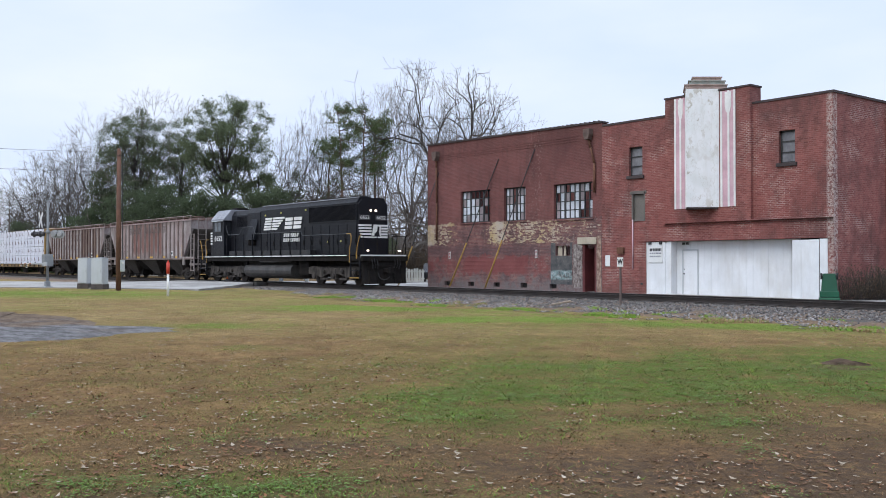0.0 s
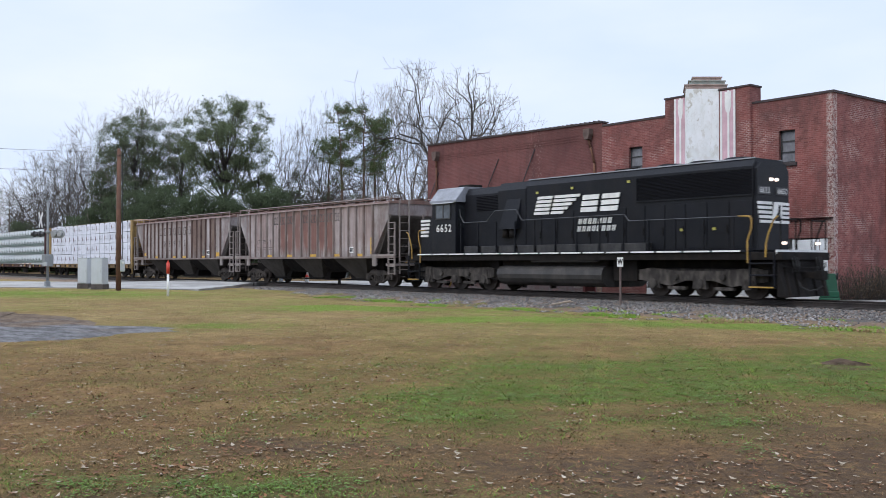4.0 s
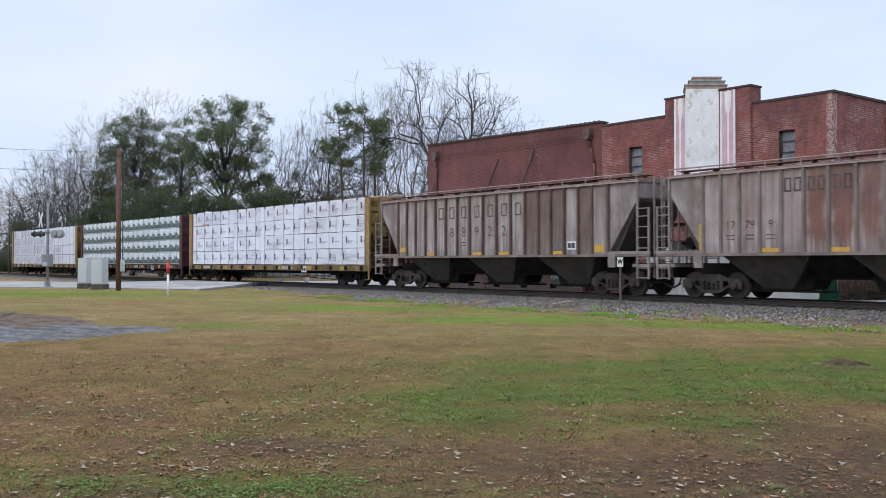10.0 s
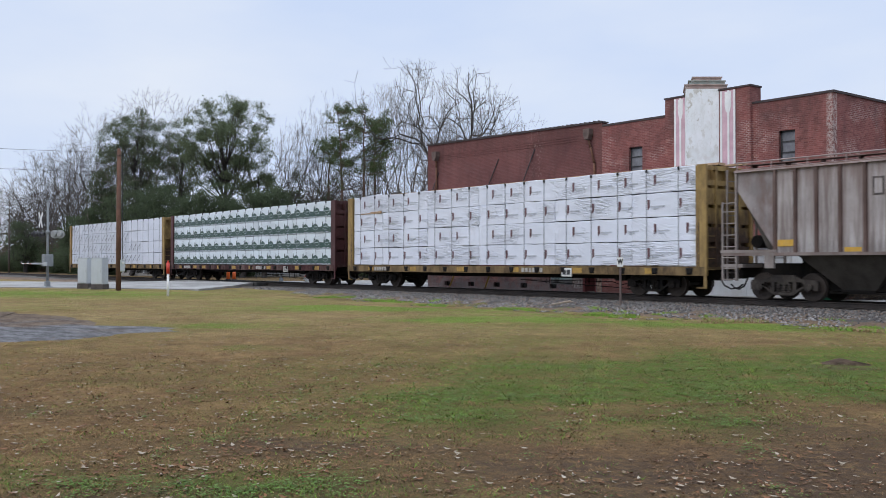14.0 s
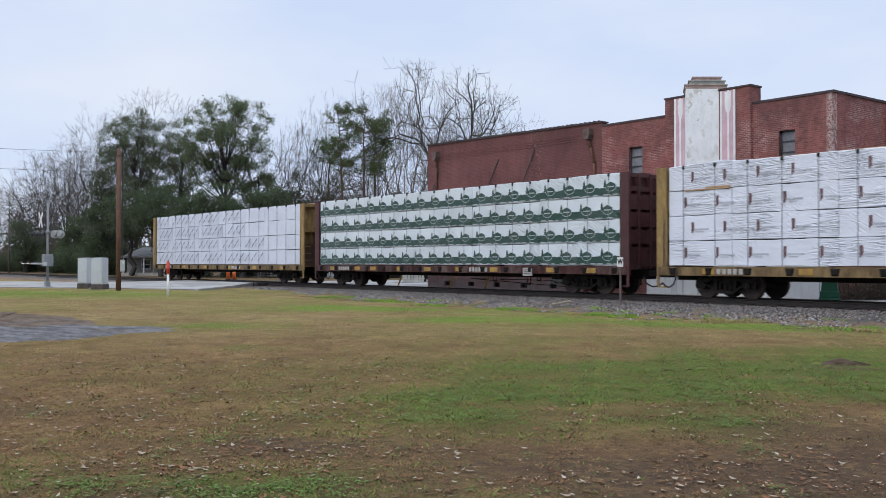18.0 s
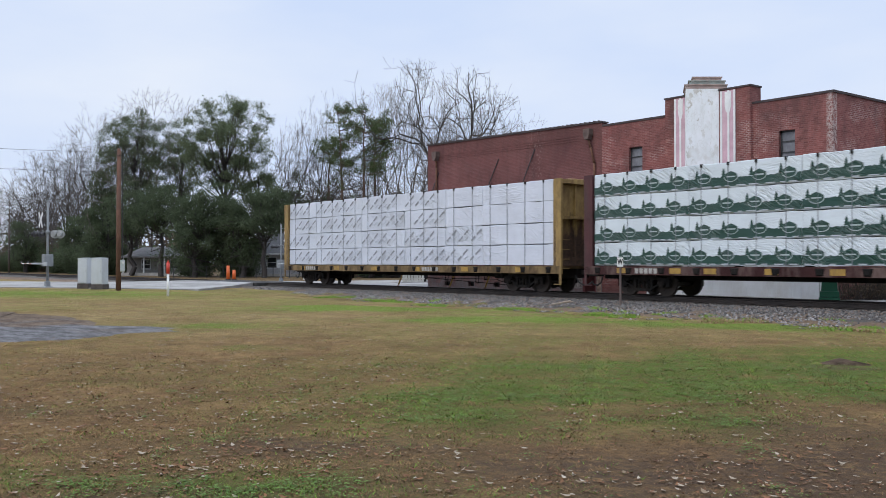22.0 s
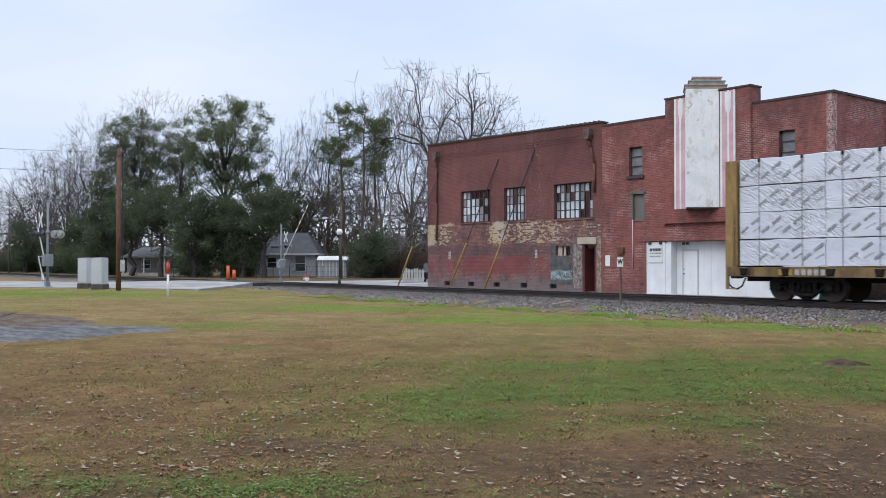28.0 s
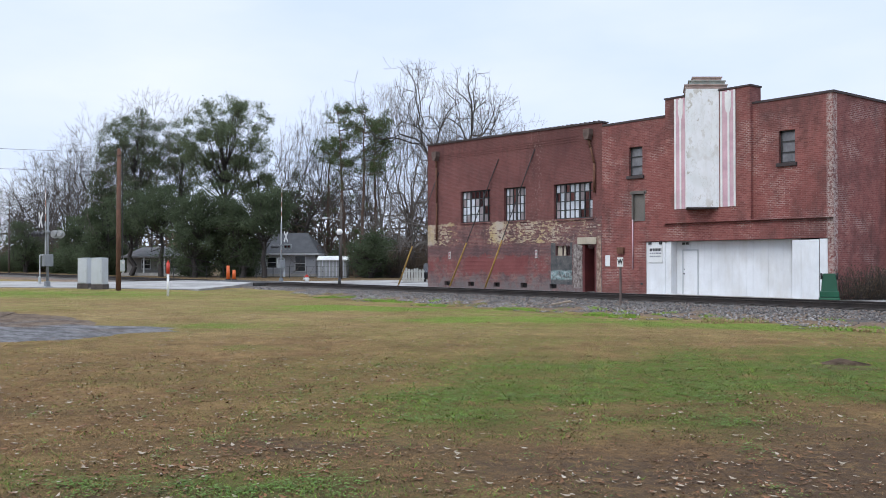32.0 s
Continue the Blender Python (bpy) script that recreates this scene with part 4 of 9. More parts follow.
bm = BM()
box(bm, -43.7, -30.0, WALL_Y + 4.1, WALL_Y + 21.6, 7.5, 7.7)
box(bm, -30.0, -19.0, WALL_Y + 0.4, WALL_Y + 21.6, 7.5, 7.7)
part("roof", bm, ROOFING, building)
bm = BM()
box(bm, -30.3, -26.56, WALL_Y - 0.03, WALL_Y + 0.45, 8.16, 8.25)
box(bm, -22.2, -18.55, WALL_Y - 0.03, WALL_Y + 0.45, 8.16, 8.25)
box(bm, -19.05, -18.55, WALL_Y + 0.45, WALL_Y + 22, 8.16, 8.25)
part("coping", bm, COPING, building)
bm = BM()
box(bm, -26.44, -22.1, WALL_Y - 0.16, WALL_Y + 0.6, 3.35, 8.9)
part("sign_pier", bm, BRICK_R, building, "raised brick pier behind the sign")
bm = BM()
box(bm, -26.48, -22.06, WALL_Y - 0.2, WALL_Y + 0.64, 8.9, 8.97)
part("coping", bm, COPING, building)
for x0, x1, z0, z1, d in ((-26.62, -18.6, 3.24, 3.30, 0.045), (-26.62, -18.6, 3.34, 3.40, 0.0), (-28.1, -18.62, 2.56, 3.22, 0.03), (-28.1, -26.6, 3.22, 3.3, 0.03)):
    bm = BM()
    box(bm, x0, x1, WALL_Y - d - (0.165 if z0 > 3.3 else 0), WALL_Y, z0, z1, 0.01)
    part("brick_ledge", bm, BRICK_R, building)

# sign tower: a wedge with two white faces standing out from the pier, under a stepped cap
def wedge(bm, left, right, depth, z0, z1):
    """A prism whose sharp edge stands out from the wall; its visible face runs from that edge back to the wall."""
    nose, back = place(left * depth, depth, z0), place(right * depth, depth, z0)
    ring = [(2 * nose.x - back.x, back.y), (nose.x, nose.y), (back.x, back.y)]
    skin(bm, [(x, y, z0) for x, y in ring], [(x, y, z1) for x, y in ring])


bm = BM()
wedge(bm, 0.2612, 0.2975, 39.56, 3.95, 9.0)
bmesh.ops.bevel(bm, geom=bm.edges[:], offset=0.012, segments=1, affect="EDGES")
part("sign_box", bm, SIGN_WHITE, building, "tall wedge-shaped sign with peeling white faces")
# thin near-black slab paints the shadow at the foot of the sign
bm = BM()
wedge(bm, 0.2616, 0.2953, 39.57, 3.90, 3.95)
part("sign_foot", bm, COPING, building, "dark strip under the sign, shadow put into its colour")
for lf, rt, z0, z1, mt in ((0.2594, 0.3067, 9.0, 9.18, TERRACOTTA), (0.2636, 0.3042, 9.18, 9.35, VERDIGRIS), (0.2676, 0.3005, 9.35, 9.51, TERRACOTTA)):
    bm = BM()
    wedge(bm, lf + 0.001, rt - 0.001, 39.56, z0, z1 - 0.05)
    wedge(bm, lf, rt, 39.53, z1 - 0.05, z1)
    part("cap_tier", bm, mt, building, "weathered stepped cap stone")
for x0, x1, mt in ((-25.92, -25.83, STRIPE_WHITE), (-25.83, -25.64, PINK), (-25.64, -25.55, STRIPE_WHITE), (-25.55, -25.17, PINK),
                   (-23.54, -23.44, STRIPE_WHITE), (-23.44, -23.18, PINK), (-23.18, -23.09, STRIPE_WHITE), (-23.09, -22.89, PINK), (-22.89, -22.8, STRIPE_WHITE)):
    bm = BM()
    box(bm, x0, x1, WALL_Y - 0.18 - (0.015 if mt is STRIPE_WHITE else 0), WALL_Y - 0.16, 3.96, 8.86)
    part("painted_strip", bm, mt, building)
for xs in ((-25.7, -25.46), (-23.3, -23.0)):
    bm = BM()
    slab(bm, [(xs[0], 8.2), (xs[0] + 0.06, 7.95), (xs[1] - 0.06, 7.95), (xs[1], 8.2), (xs[1], 8.8), (xs[0], 8.8)], "y", WALL_Y - 0.205, WALL_Y - 0.18)
    part("stripe_head", bm, STRIPE_WHITE, building)

# windows of the upper storeys
def steel_window(x0, x1, z0, z1, panes, thick, seed):
    """panes: rows from the sill up; P pale, G dusty, o broken out. thick: the heavy mullions."""
    cols, rows = len(panes[0]), len(panes)
    bm = BM()
    y = WALL_Y + 0.16
    for a, b in ((x0, x0 + 0.06), (x1 - 0.06, x1)):
        box(bm, a, b, y, y + 0.07, z0, z1)
    box(bm, x0, x1, y, y + 0.07, z1 - 0.06, z1)
    box(bm, x0, x1, y, y + 0.07, z0, z0 + 0.05)
    win = part("window", bm, DARK_STEEL, building, "rusty steel window with broken panes")
    for i in range(1, cols):
        x = x0 + (x1 - x0) * i / cols
        w = 0.06 if i in thick else 0.026
        bm = BM()
        box(bm, x - w, x + w, y - 0.01, y + 0.06, z0, z1)
        part("mullion", bm, DARK_STEEL, win)
    for k in range(1, rows):
        z = z0 + (z1 - z0) * k / rows
        bm = BM()
        box(bm, x0, x1, y + 0.005, y + 0.05, z - 0.022, z + 0.022)
        part("glazing_bar", bm, DARK_STEEL, win)
    bm = BM()
    box(bm, x0 - 0.08, x1 + 0.08, WALL_Y - 0.05, WALL_Y + 0.16, z0 - 0.09, z0, 0.01)
    part("sill", bm, DARK_STEEL if seed > 10 else BRICK_L, win)
    for i in range(cols):
        for k in range(rows):
            if panes[k][i] == "o":
                continue
            bm = BM()
            a, b = x0 + (x1 - x0) * i / cols, x0 + (x1 - x0) * (i + 1) / cols
            c, d = z0 + (z1 - z0) * k / rows, z0 + (z1 - z0) * (k + 1) / rows
            box(bm, a + 0.02, b - 0.02, y + 0.02, y + 0.03, c + 0.02, d - 0.02)
            part("pane", bm, PALE_PANE if panes[k][i] == "P" else GREY_PANE, win)


steel_window(*W_L[0], ("PGPPGGo", "PPPPGoo", "GPPGoGo", "PGooooo"), (2, 5), 1)
steel_window(*W_L[1], ("PPPPGG", "PPGPPG", "GGoGPG", "PGoGGP"), (3,), 4)
steel_window(*W_L[2], ("GPPPPooG", "GPPPPPoP", "oPGoPGoo", "PGoPPGPo"), (2, 5), 3)


def sash(x0, x1, z0, z1, mt, sill=True):
    bm = BM()
    y = WALL_Y + 0.14
    for a, b, c, d in ((x0, x0 + 0.06, z0, z1), (x1 - 0.06, x1, z0, z1), (x0, x1, z1 - 0.07, z1), (x0, x1, z0, z0 + 0.06)):
        box(bm, a, b, y, y + 0.08, c, d)
    win = part("window", bm, DARK_STEEL, building, "small sash window with grey panes")
    for k in (1, 2):
        z = z0 + (z1 - z0) * k / 3
        bm = BM()
        box(bm, x0, x1, y - 0.01, y + 0.07, z - 0.02, z + 0.02)
        part("glazing_bar", bm, DARK_STEEL, win)
    for k in range(3):
        bm = BM()
        box(bm, x0 + 0.05, x1 - 0.05, y + 0.03, y + 0.04, z0 + (z1 - z0) * k / 3 + 0.02, z0 + (z1 - z0) * (k + 1) / 3 - 0.02)
        part("pane", bm, mt, win)
    if sill:
        bm = BM()
        box(bm, x0 - 0.1, x1 + 0.1, WALL_Y - 0.08, WALL_Y + 0.14, z0 - 0.14, z0, 0.015)
        part("sill", bm, COPING, win, "dark stone sill")


sash(*UP, BLUE_GREY_PANE)
sash(*R_WIN, BLUE_GREY_PANE)
bm = BM()
box(bm, LO[0] + 0.05, LO[1] - 0.05, WALL_Y + 0.12, WALL_Y + 0.17, LO[2], LO[3] - 0.15)
part("boarded_window", bm, OLD_PLANK, building, "window boarded up with grey-green board")
bm = BM()
for a, b, c, d in ((LO[0], LO[0] + 0.06, LO[2], LO[3]), (LO[1] - 0.06, LO[1], LO[2], LO[3]), (LO[0] - 0.08, LO[1] + 0.08, LO[3] - 0.12, LO[3] + 0.02), (LO[0], LO[1], LO[2] - 0.03, LO[2] + 0.03)):
    box(bm, a, b, WALL_Y - 0.02, WALL_Y + 0.14, c, d)
part("window_frame", bm, OLD_PLANK, building)
# near-black slabs close the rooms, their unlit depth put into the colour
bm = BM()
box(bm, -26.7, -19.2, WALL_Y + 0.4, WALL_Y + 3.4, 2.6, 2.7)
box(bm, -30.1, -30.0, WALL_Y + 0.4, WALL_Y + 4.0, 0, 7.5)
part("partition", bm, VOID_SHADE, building)
bm = BM()
box(bm, -43.6, -30.1, WALL_Y + 4.0, WALL_Y + 4.1, 0, 6.1)
part("inner_wall", bm, BRICK_L, building, "inner brick wall of the roofless front room")

# street door, boarded window, bricked panels of the left part
bm = BM()
box(bm, DOOR_L[0] - 0.3, DOOR_L[1] + 0.02, WALL_Y - 0.05, WALL_Y + 0.2, 2.5, 2.84, 0.01)
part("lintel", bm, CREAM, building, "pale stone door lintel")
bm = BM()
box(bm, -31.6, -31.53, WALL_Y + 0.2, WALL_Y + 1.0, 0.15, 2.3)
door = part("street_door", bm, DOOR_RED, building, "dark red street door standing open")
bm = BM()
box(bm, -31.62, -31.5, WALL_Y + 0.02, WALL_Y + 0.2, 0.15, 2.48)
box(bm, -30.84, -30.72, WALL_Y + 0.02, WALL_Y + 0.2, 0.15, 2.48)
part("door_frame", bm, DOOR_RED, door)
bm = BM()
box(bm, -31.1, -30.9, WALL_Y + 0.3, WALL_Y + 0.36, 0.15, 2.4)
part("door_board", bm, DOOR_RED, door)
bm = BM()
box(bm, -33.8, -32.3, WALL_Y - 0.012, WALL_Y + 0.002, 0.5, 1.93)
box(bm, -33.8, -33.47, WALL_Y - 0.012, WALL_Y + 0.002, 1.94, 2.6)
box(bm, -32.43, -32.3, WALL_Y - 0.012, WALL_Y + 0.002, 1.94, 2.6)
part("plaster_panel", bm, PLASTER, building, "dark plaster panel with blue-grey smears")
bm = BM()
for a, b in ((-33.42, -33.12), (-32.98, -32.86)):
    box(bm, a, b, WALL_Y + 0.12, WALL_Y + 0.16, 1.95, 2.45)
part("window_board", bm, CREAM, building, "yellowed board in a small window")
bm = BM()
box(bm, -32.25, -31.66, WALL_Y - 0.008, WALL_Y + 0.002, 0.35, 2.5)
part("limed_panel", bm, mat("limed_brick", (0.17, 0.13, 0.12), 0.95, col2=(0.42, 0.38, 0.35), scale=6, var=0.5, stain=(0.10, 0.065, 0.06), amount=0.9), building)
bm = BM()
box(bm, -30.68, -30.4, WALL_Y - 0.01, WALL_Y + 0.002, 0.1, 2.9)
part("limed_strip", bm, mat("limed_strip", (0.30, 0.20, 0.15), 0.95, col2=(0.46, 0.36, 0.28), scale=5, var=0.5, stain=(0.16, 0.06, 0.05), amount=0.9), building)

# garage front: white boards
def boards(x0, x1, y, z0, z1, n, parent, mt=OLD_WHITE):
    for i in range(n):
        bm = BM()
        a, b = x0 + (x1 - x0) * i / n, x0 + (x1 - x0) * (i + 1) / n
        box(bm, a + 0.002, b - 0.002, y + random.uniform(0, 0.004), y + 0.05, z0, z1 + random.uniform(-0.01, 0.01), 0.004)
        part("board", bm, mt, parent)


bm = BM()
box(bm, -26.3, -20.3, WALL_Y + 0.51, WALL_Y + 0.56, 0.12, 2.56)
front = part("garage_front", bm, OLD_WHITE, building, "white painted boards closing a garage opening")
boards(-26.3, -25.95, WALL_Y + 0.45, 0.15, 2.55, 1, front)
boards(-25.15, -20.3, WALL_Y + 0.45, 0.15, 2.55, 14, front)
boards(-25.95, -25.15, WALL_Y + 0.45, 2.2, 2.55, 2, front)
boards(-27.68, -26.6, WALL_Y + 0.03, 0.12, 2.54, 2, front)
boards(-20.32, -19.2, WALL_Y - 0.03, 0.12, 2.50, 3, front)
boards(-19.18, -18.86, WALL_Y + 0.0, 0.12, 2.54, 1, front)
bm = BM()
box(bm, -26.6, -26.3, WALL_Y + 0.06, WALL_Y + 0.5, 0.12, 2.55)
part("garage_return", bm, OLD_WHITE, building)
bm = BM()
box(bm, -25.93, -25.17, WALL_Y + 0.44, WALL_Y + 0.49, 0.17, 2.13, 0.005)
gd = part("garage_door", bm, OLD_WHITE, building, "white painted side door")
bm = BM()
for a, b, c, d in ((-25.97, -25.93, 0.15, 2.18), (-25.17, -25.13, 0.15, 2.18), (-25.97, -25.13, 2.14, 2.18)):
    box(bm, a, b, WALL_Y + 0.41, WALL_Y + 0.47, c, d)
part("door_frame", bm, ALUMINIUM, gd)
bm = BM()
tube(bm, (-25.86, WALL_Y + 0.38, 1.1), (-25.86, WALL_Y + 0.45, 1.1), 0.03)
tube(bm, (-25.86, WALL_Y + 0.40, 1.3), (-25.86, WALL_Y + 0.45, 1.3), 0.02)
part("handle", bm, DARK_STEEL, gd)
bm = BM()
box(bm, -27.52, -26.74, WALL_Y + 0.0, WALL_Y + 0.03, 1.6, 2.32, 0.005)
notice = part("notice_board", bm, WHITE_PAINT, building, "white notice board with dark lines of lettering")
for z, h, w, mt in ((2.18, 0.13, 0.68, MARK_BLACK), (2.02, 0.07, 0.62, MARK_GREY), (1.88, 0.07, 0.6, MARK_GREY)):
    bm = BM()
    x = -27.46
    while x < -27.46 + w:
        s = random.uniform(0.06, 0.16)
        box(bm, x, min(x + s, -26.8), WALL_Y - 0.006, WALL_Y + 0.0, z - h / 2, z + h / 2)
        x += s + 0.03
    part("lettering_bars", bm, mt, notice)
bm = BM()
for x in (-27.5, -26.9):
    box(bm, x, x + 0.12, WALL_Y - 0.05, WALL_Y + 0.03, 2.42, 2.56)
for x in (-25.95, -25.75):
    box(bm, x, x + 0.1, WALL_Y + 0.38, WALL_Y + 0.45, 2.4, 2.5)
part("bracket", bm, DARK_STEEL, building)
bm = BM()
box(bm, -27.7, -18.85, WALL_Y - 0.2, WALL_Y + 0.6, 0.0, 0.178)
part("threshold", bm, CONCRETE, building)
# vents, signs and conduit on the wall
# behind each vent a near-black sheet paints the shade of the hole
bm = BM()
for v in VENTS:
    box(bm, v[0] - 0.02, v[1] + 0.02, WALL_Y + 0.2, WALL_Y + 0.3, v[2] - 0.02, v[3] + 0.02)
part("vent_backing", bm, VOID_SHADE, building)
for x, z in ((-42.0, 2.02), (-34.85, 2.05)):
    bm = BM()
    box(bm, x - 0.085, x + 0.085, WALL_Y - 0.03, WALL_Y, z - 0.21, z + 0.21, 0.01)
    pl = part("wall_plate", bm, TIN_WHITE, building, "small white metal plate with red figures")
    for dz in (-0.12, 0.12):
        bm = BM()
        box(bm, x - 0.035, x + 0.035, WALL_Y - 0.034, WALL_Y - 0.03, z + dz * 0.8 - 0.05, z + dz * 0.8 + 0.05)
        part("plate_mark", bm, MARK_RED, pl)
bm = BM()
box(bm, -30.12, -29.83, WALL_Y - 0.03, WALL_Y, 1.42, 1.95, 0.01)
part("wall_notice", bm, WHITE_PAINT, building, "small white notice")
bm = BM()
box(bm, -29.35, -28.95, WALL_Y - 0.1, WALL_Y, 2.0, 2.32, 0.01)
part("wall_vent", bm, RUST, building)
bm = BM()
box(bm, -27.98, -27.86, WALL_Y - 0.03, WALL_Y, 0.58, 0.66)
part("wall_vent", bm, DARK_STEEL, building)
bm = BM()
pipe(bm, [(-28.42, WALL_Y - 0.04, 3.6), (-28.42, WALL_Y - 0.04, 1.3)], 0.03)
part("conduit", bm, PINK, building)


def downspout(x, z0, z1, kink):
    bm = BM()
    slab(bm, [(x - 0.2, 8.12), (x + 0.2, 8.12), (x + 0.2, 7.85), (x + 0.1, 7.6), (x - 0.1, 7.6), (x - 0.2, 7.85)], "y", WALL_Y - 0.3, WALL_Y - 0.01)
    head = part("downspout", bm, mat("old_leader_head", (0.13, 0.09, 0.075), 0.8, var=0.4, scale=4), building, "rusty leader head and downspout")
    bm = BM()
    pipe(bm, [(x, WALL_Y - 0.12, 7.62), (x + kink * 0.35, WALL_Y - 0.1, 7.2), (x + kink, WALL_Y - 0.09, z0 + (7.2 - z0) * 0.35), (x + kink, WALL_Y - 0.09, z1)], 0.06)
    part("pipe", bm, RUST, head)


downspout(-43.15, 4.0, 2.9, 0.02)
downspout(-31.1, 6.0, 5.0, 0.35)

# guy wires with yellow guards
def guy(top, foot):
    g = thing("guy_wire", "slanting guy wire with a yellow guard beside the brick wall", "guy wire", "guy wires")
    a, b = Vector(top), Vector(foot)
    bm = BM()
    tube(bm, a, b.lerp(a, 0.3), 0.025, seg=6)
    tube(bm, b, b.lerp(a, 0.3), 0.015, seg=6)
    part("cable", bm, DARK_STEEL, g)
    bm = BM()
    tube(bm, b.lerp(a, 0.015), b.lerp(a, 0.36), 0.05, 0.045, seg=8)
    part("guard", bm, SAFETY_YELLOW, g, "yellow plastic guard")
    bm = BM()
    tube(bm, b - Vector((0, 0, 0.1)), b + Vector((0, 0, 0.08)), 0.05, seg=8)
    part("anchor", bm, RUST, g)


guy((-37.75, WALL_Y - 0.02, 7.25), (-41.2, 33.3, 0.16))
guy((-34.95, WALL_Y - 0.02, 7.5), (-38.15, 33.3, 0.16))
guy((-43.0, WALL_Y - 0.02, 6.9), (-46.3, 33.4, 0.16))
# ---- the train: each vehicle in its own space, x forward, z from the rail top ----
KNOTS = [(0, 6.196), (2, 6.163), (3.5, 6.149), (5.5, 6.019), (7.5, 5.70), (9.5, 5.415), (12, 5.264), (14.5, 5.264), (16.5, 5.274), (19, 5.234), (22, 5.232), (25.5, 5.19), (27.5, 5.15), (28.5, 4.95), (32, 4.9)]


def speed(t):
    for (a, va), (b, vb) in zip(KNOTS, KNOTS[1:]):
        if a <= t <= b:
            return va + (vb - va) * (t - a) / (b - a)
    return KNOTS[-1][1]


TIMES = [round(i * 0.1, 1) for i in range(321)]
RUN = [0.0]
for ta, tb in zip(TIMES, TIMES[1:]):
    RUN.append(RUN[-1] + (speed(ta) + speed(tb)) * 0.05)
RUN = [r - RUN[160] for r in RUN]
MOVING, WHEELS = [], []


def vehicle(name, label, u, group=""):
    ob = thing(name, label, "locomotive" if name == "locomotive" else "freight car", group, pose(u + RUN[0], TRACK_Y, RAIL_Z))
    MOVING.append((ob, u))
    return ob


def wheelset(parent, x, r):
    bm = BM()
    for y0, y1 in ((-0.82, -0.70), (0.70, 0.82)):
        tube(bm, (0, y0, 0), (0, y1, 0), r, seg=28)
        s = 1 if y0 > 0 else -1
        tube(bm, (0, s * 0.68, 0), (0, s * 0.71, 0), r + 0.025, seg=28)
        tube(bm, (0, s * 0.82, 0), (0, s * 0.84, 0), r * 0.35, seg=12)
        for k in range(3):
            a = k * math.tau / 3
            tube(bm, (math.cos(a) * r * 0.62, s * 0.815, math.sin(a) * r * 0.62), (math.cos(a) * r * 0.62, s * 0.83, math.sin(a) * r * 0.62), r * 0.13, seg=8)
    tube(bm, (0, -0.95, 0), (0, 0.95, 0), 0.085, seg=10)
    ob = part("wheelset", bm, WHEEL_STEEL, parent, "worn steel wheels on an axle")
    ob.matrix_basis = pose(x, 0, r)
    WHEELS.append((ob, x, r))
    return ob


def freight_truck(car, x, mt=TRUCK_STEEL):
    bm = BM()
    for s in (-1, 1):
        y0, y1 = sorted((s * 0.95, s * 1.07))
        # open side frame: top chord, sloping lower chord, two columns round the spring nest
        slab(bm, [(x - 1.22, 0.58), (x - 1.18, 0.68), (x - 0.6, 0.74), (x - 0.34, 0.86), (x + 0.34, 0.86), (x + 0.6, 0.74), (x + 1.18, 0.68), (x + 1.22, 0.58), (x + 0.62, 0.62), (x - 0.62, 0.62)], "y", y0, y1)
        for e in (-1, 1):
            slab(bm, [(x + e * 1.12, 0.60), (x + e * 0.98, 0.60), (x + e * 0.36, 0.20), (x + e * 0.36, 0.33)], "y", y0, y1)
            slab(bm, [(x + e * 0.46, 0.30), (x + e * 0.33, 0.30), (x + e * 0.33, 0.64), (x + e * 0.46, 0.64)], "y", y0, y1)
            slab(bm, [(x + e * 1.22, 0.36), (x + e * 1.22, 0.62), (x + e * 0.70, 0.62), (x + e * 0.70, 0.56), (x + e * 1.06, 0.54), (x + e * 1.06, 0.36)], "y", y0, y1)
            tube(bm, (x + e * 0.9, s * 0.98, 0.457), (x + e * 0.9, s * 1.15, 0.457), 0.13, seg=12)
            tube(bm, (x + e * 0.9, s * 1.15, 0.457), (x + e * 0.9, s * 1.18, 0.457), 0.075, seg=8)
        box(bm, x - 0.37, x + 0.37, y0, y1, 0.18, 0.29, 0.015)
    box(bm, x - 0.2, x + 0.2, -1.08, 1.08, 0.56, 0.80, 0.02)
    tk = part("truck", bm, mt, car, "cast steel freight truck with open side frames")
    for s in (-1, 1):
        for dx in (-0.2, 0.0, 0.2):
            bm = BM()
            for k in range(5):
                tube(bm, (x + dx, s * 1.02, 0.30 + k * 0.055), (x + dx, s * 1.02, 0.33 + k * 0.055), 0.085, seg=10)
            tube(bm, (x + dx, s * 1.02, 0.29), (x + dx, s * 1.02, 0.57), 0.065, seg=8)
            part("spring", bm, mt, tk)
    wheelset(tk, x - 0.9, 0.457)
    wheelset(tk, x + 0.9, 0.457)
    return tk


def coupler(car, x, s):
    bm = BM()
    box(bm, min(x, x + s * 0.75), max(x, x + s * 0.75), -0.11, 0.11, 0.74, 0.96, 0.02)
    box(bm, min(x + s * 0.6, x + s * 0.88), max(x + s * 0.6, x + s * 0.88), -0.19, 0.19, 0.70, 1.0, 0.03)
    part("coupler", bm, GRIMY_BLACK, car)
    bm = BM()
    pts = [(x + s * 0.1, -0.45, 0.72), (x + s * 0.25, -0.42, 0.45), (x + s * 0.5, -0.36, 0.33), (x + s * 0.75, -0.3, 0.38), (x + s * 0.9, -0.25, 0.5)]
    pipe(bm, pts, 0.03, 6)
    part("brake_hose", bm, RUBBER, car, "black rubber brake hose")


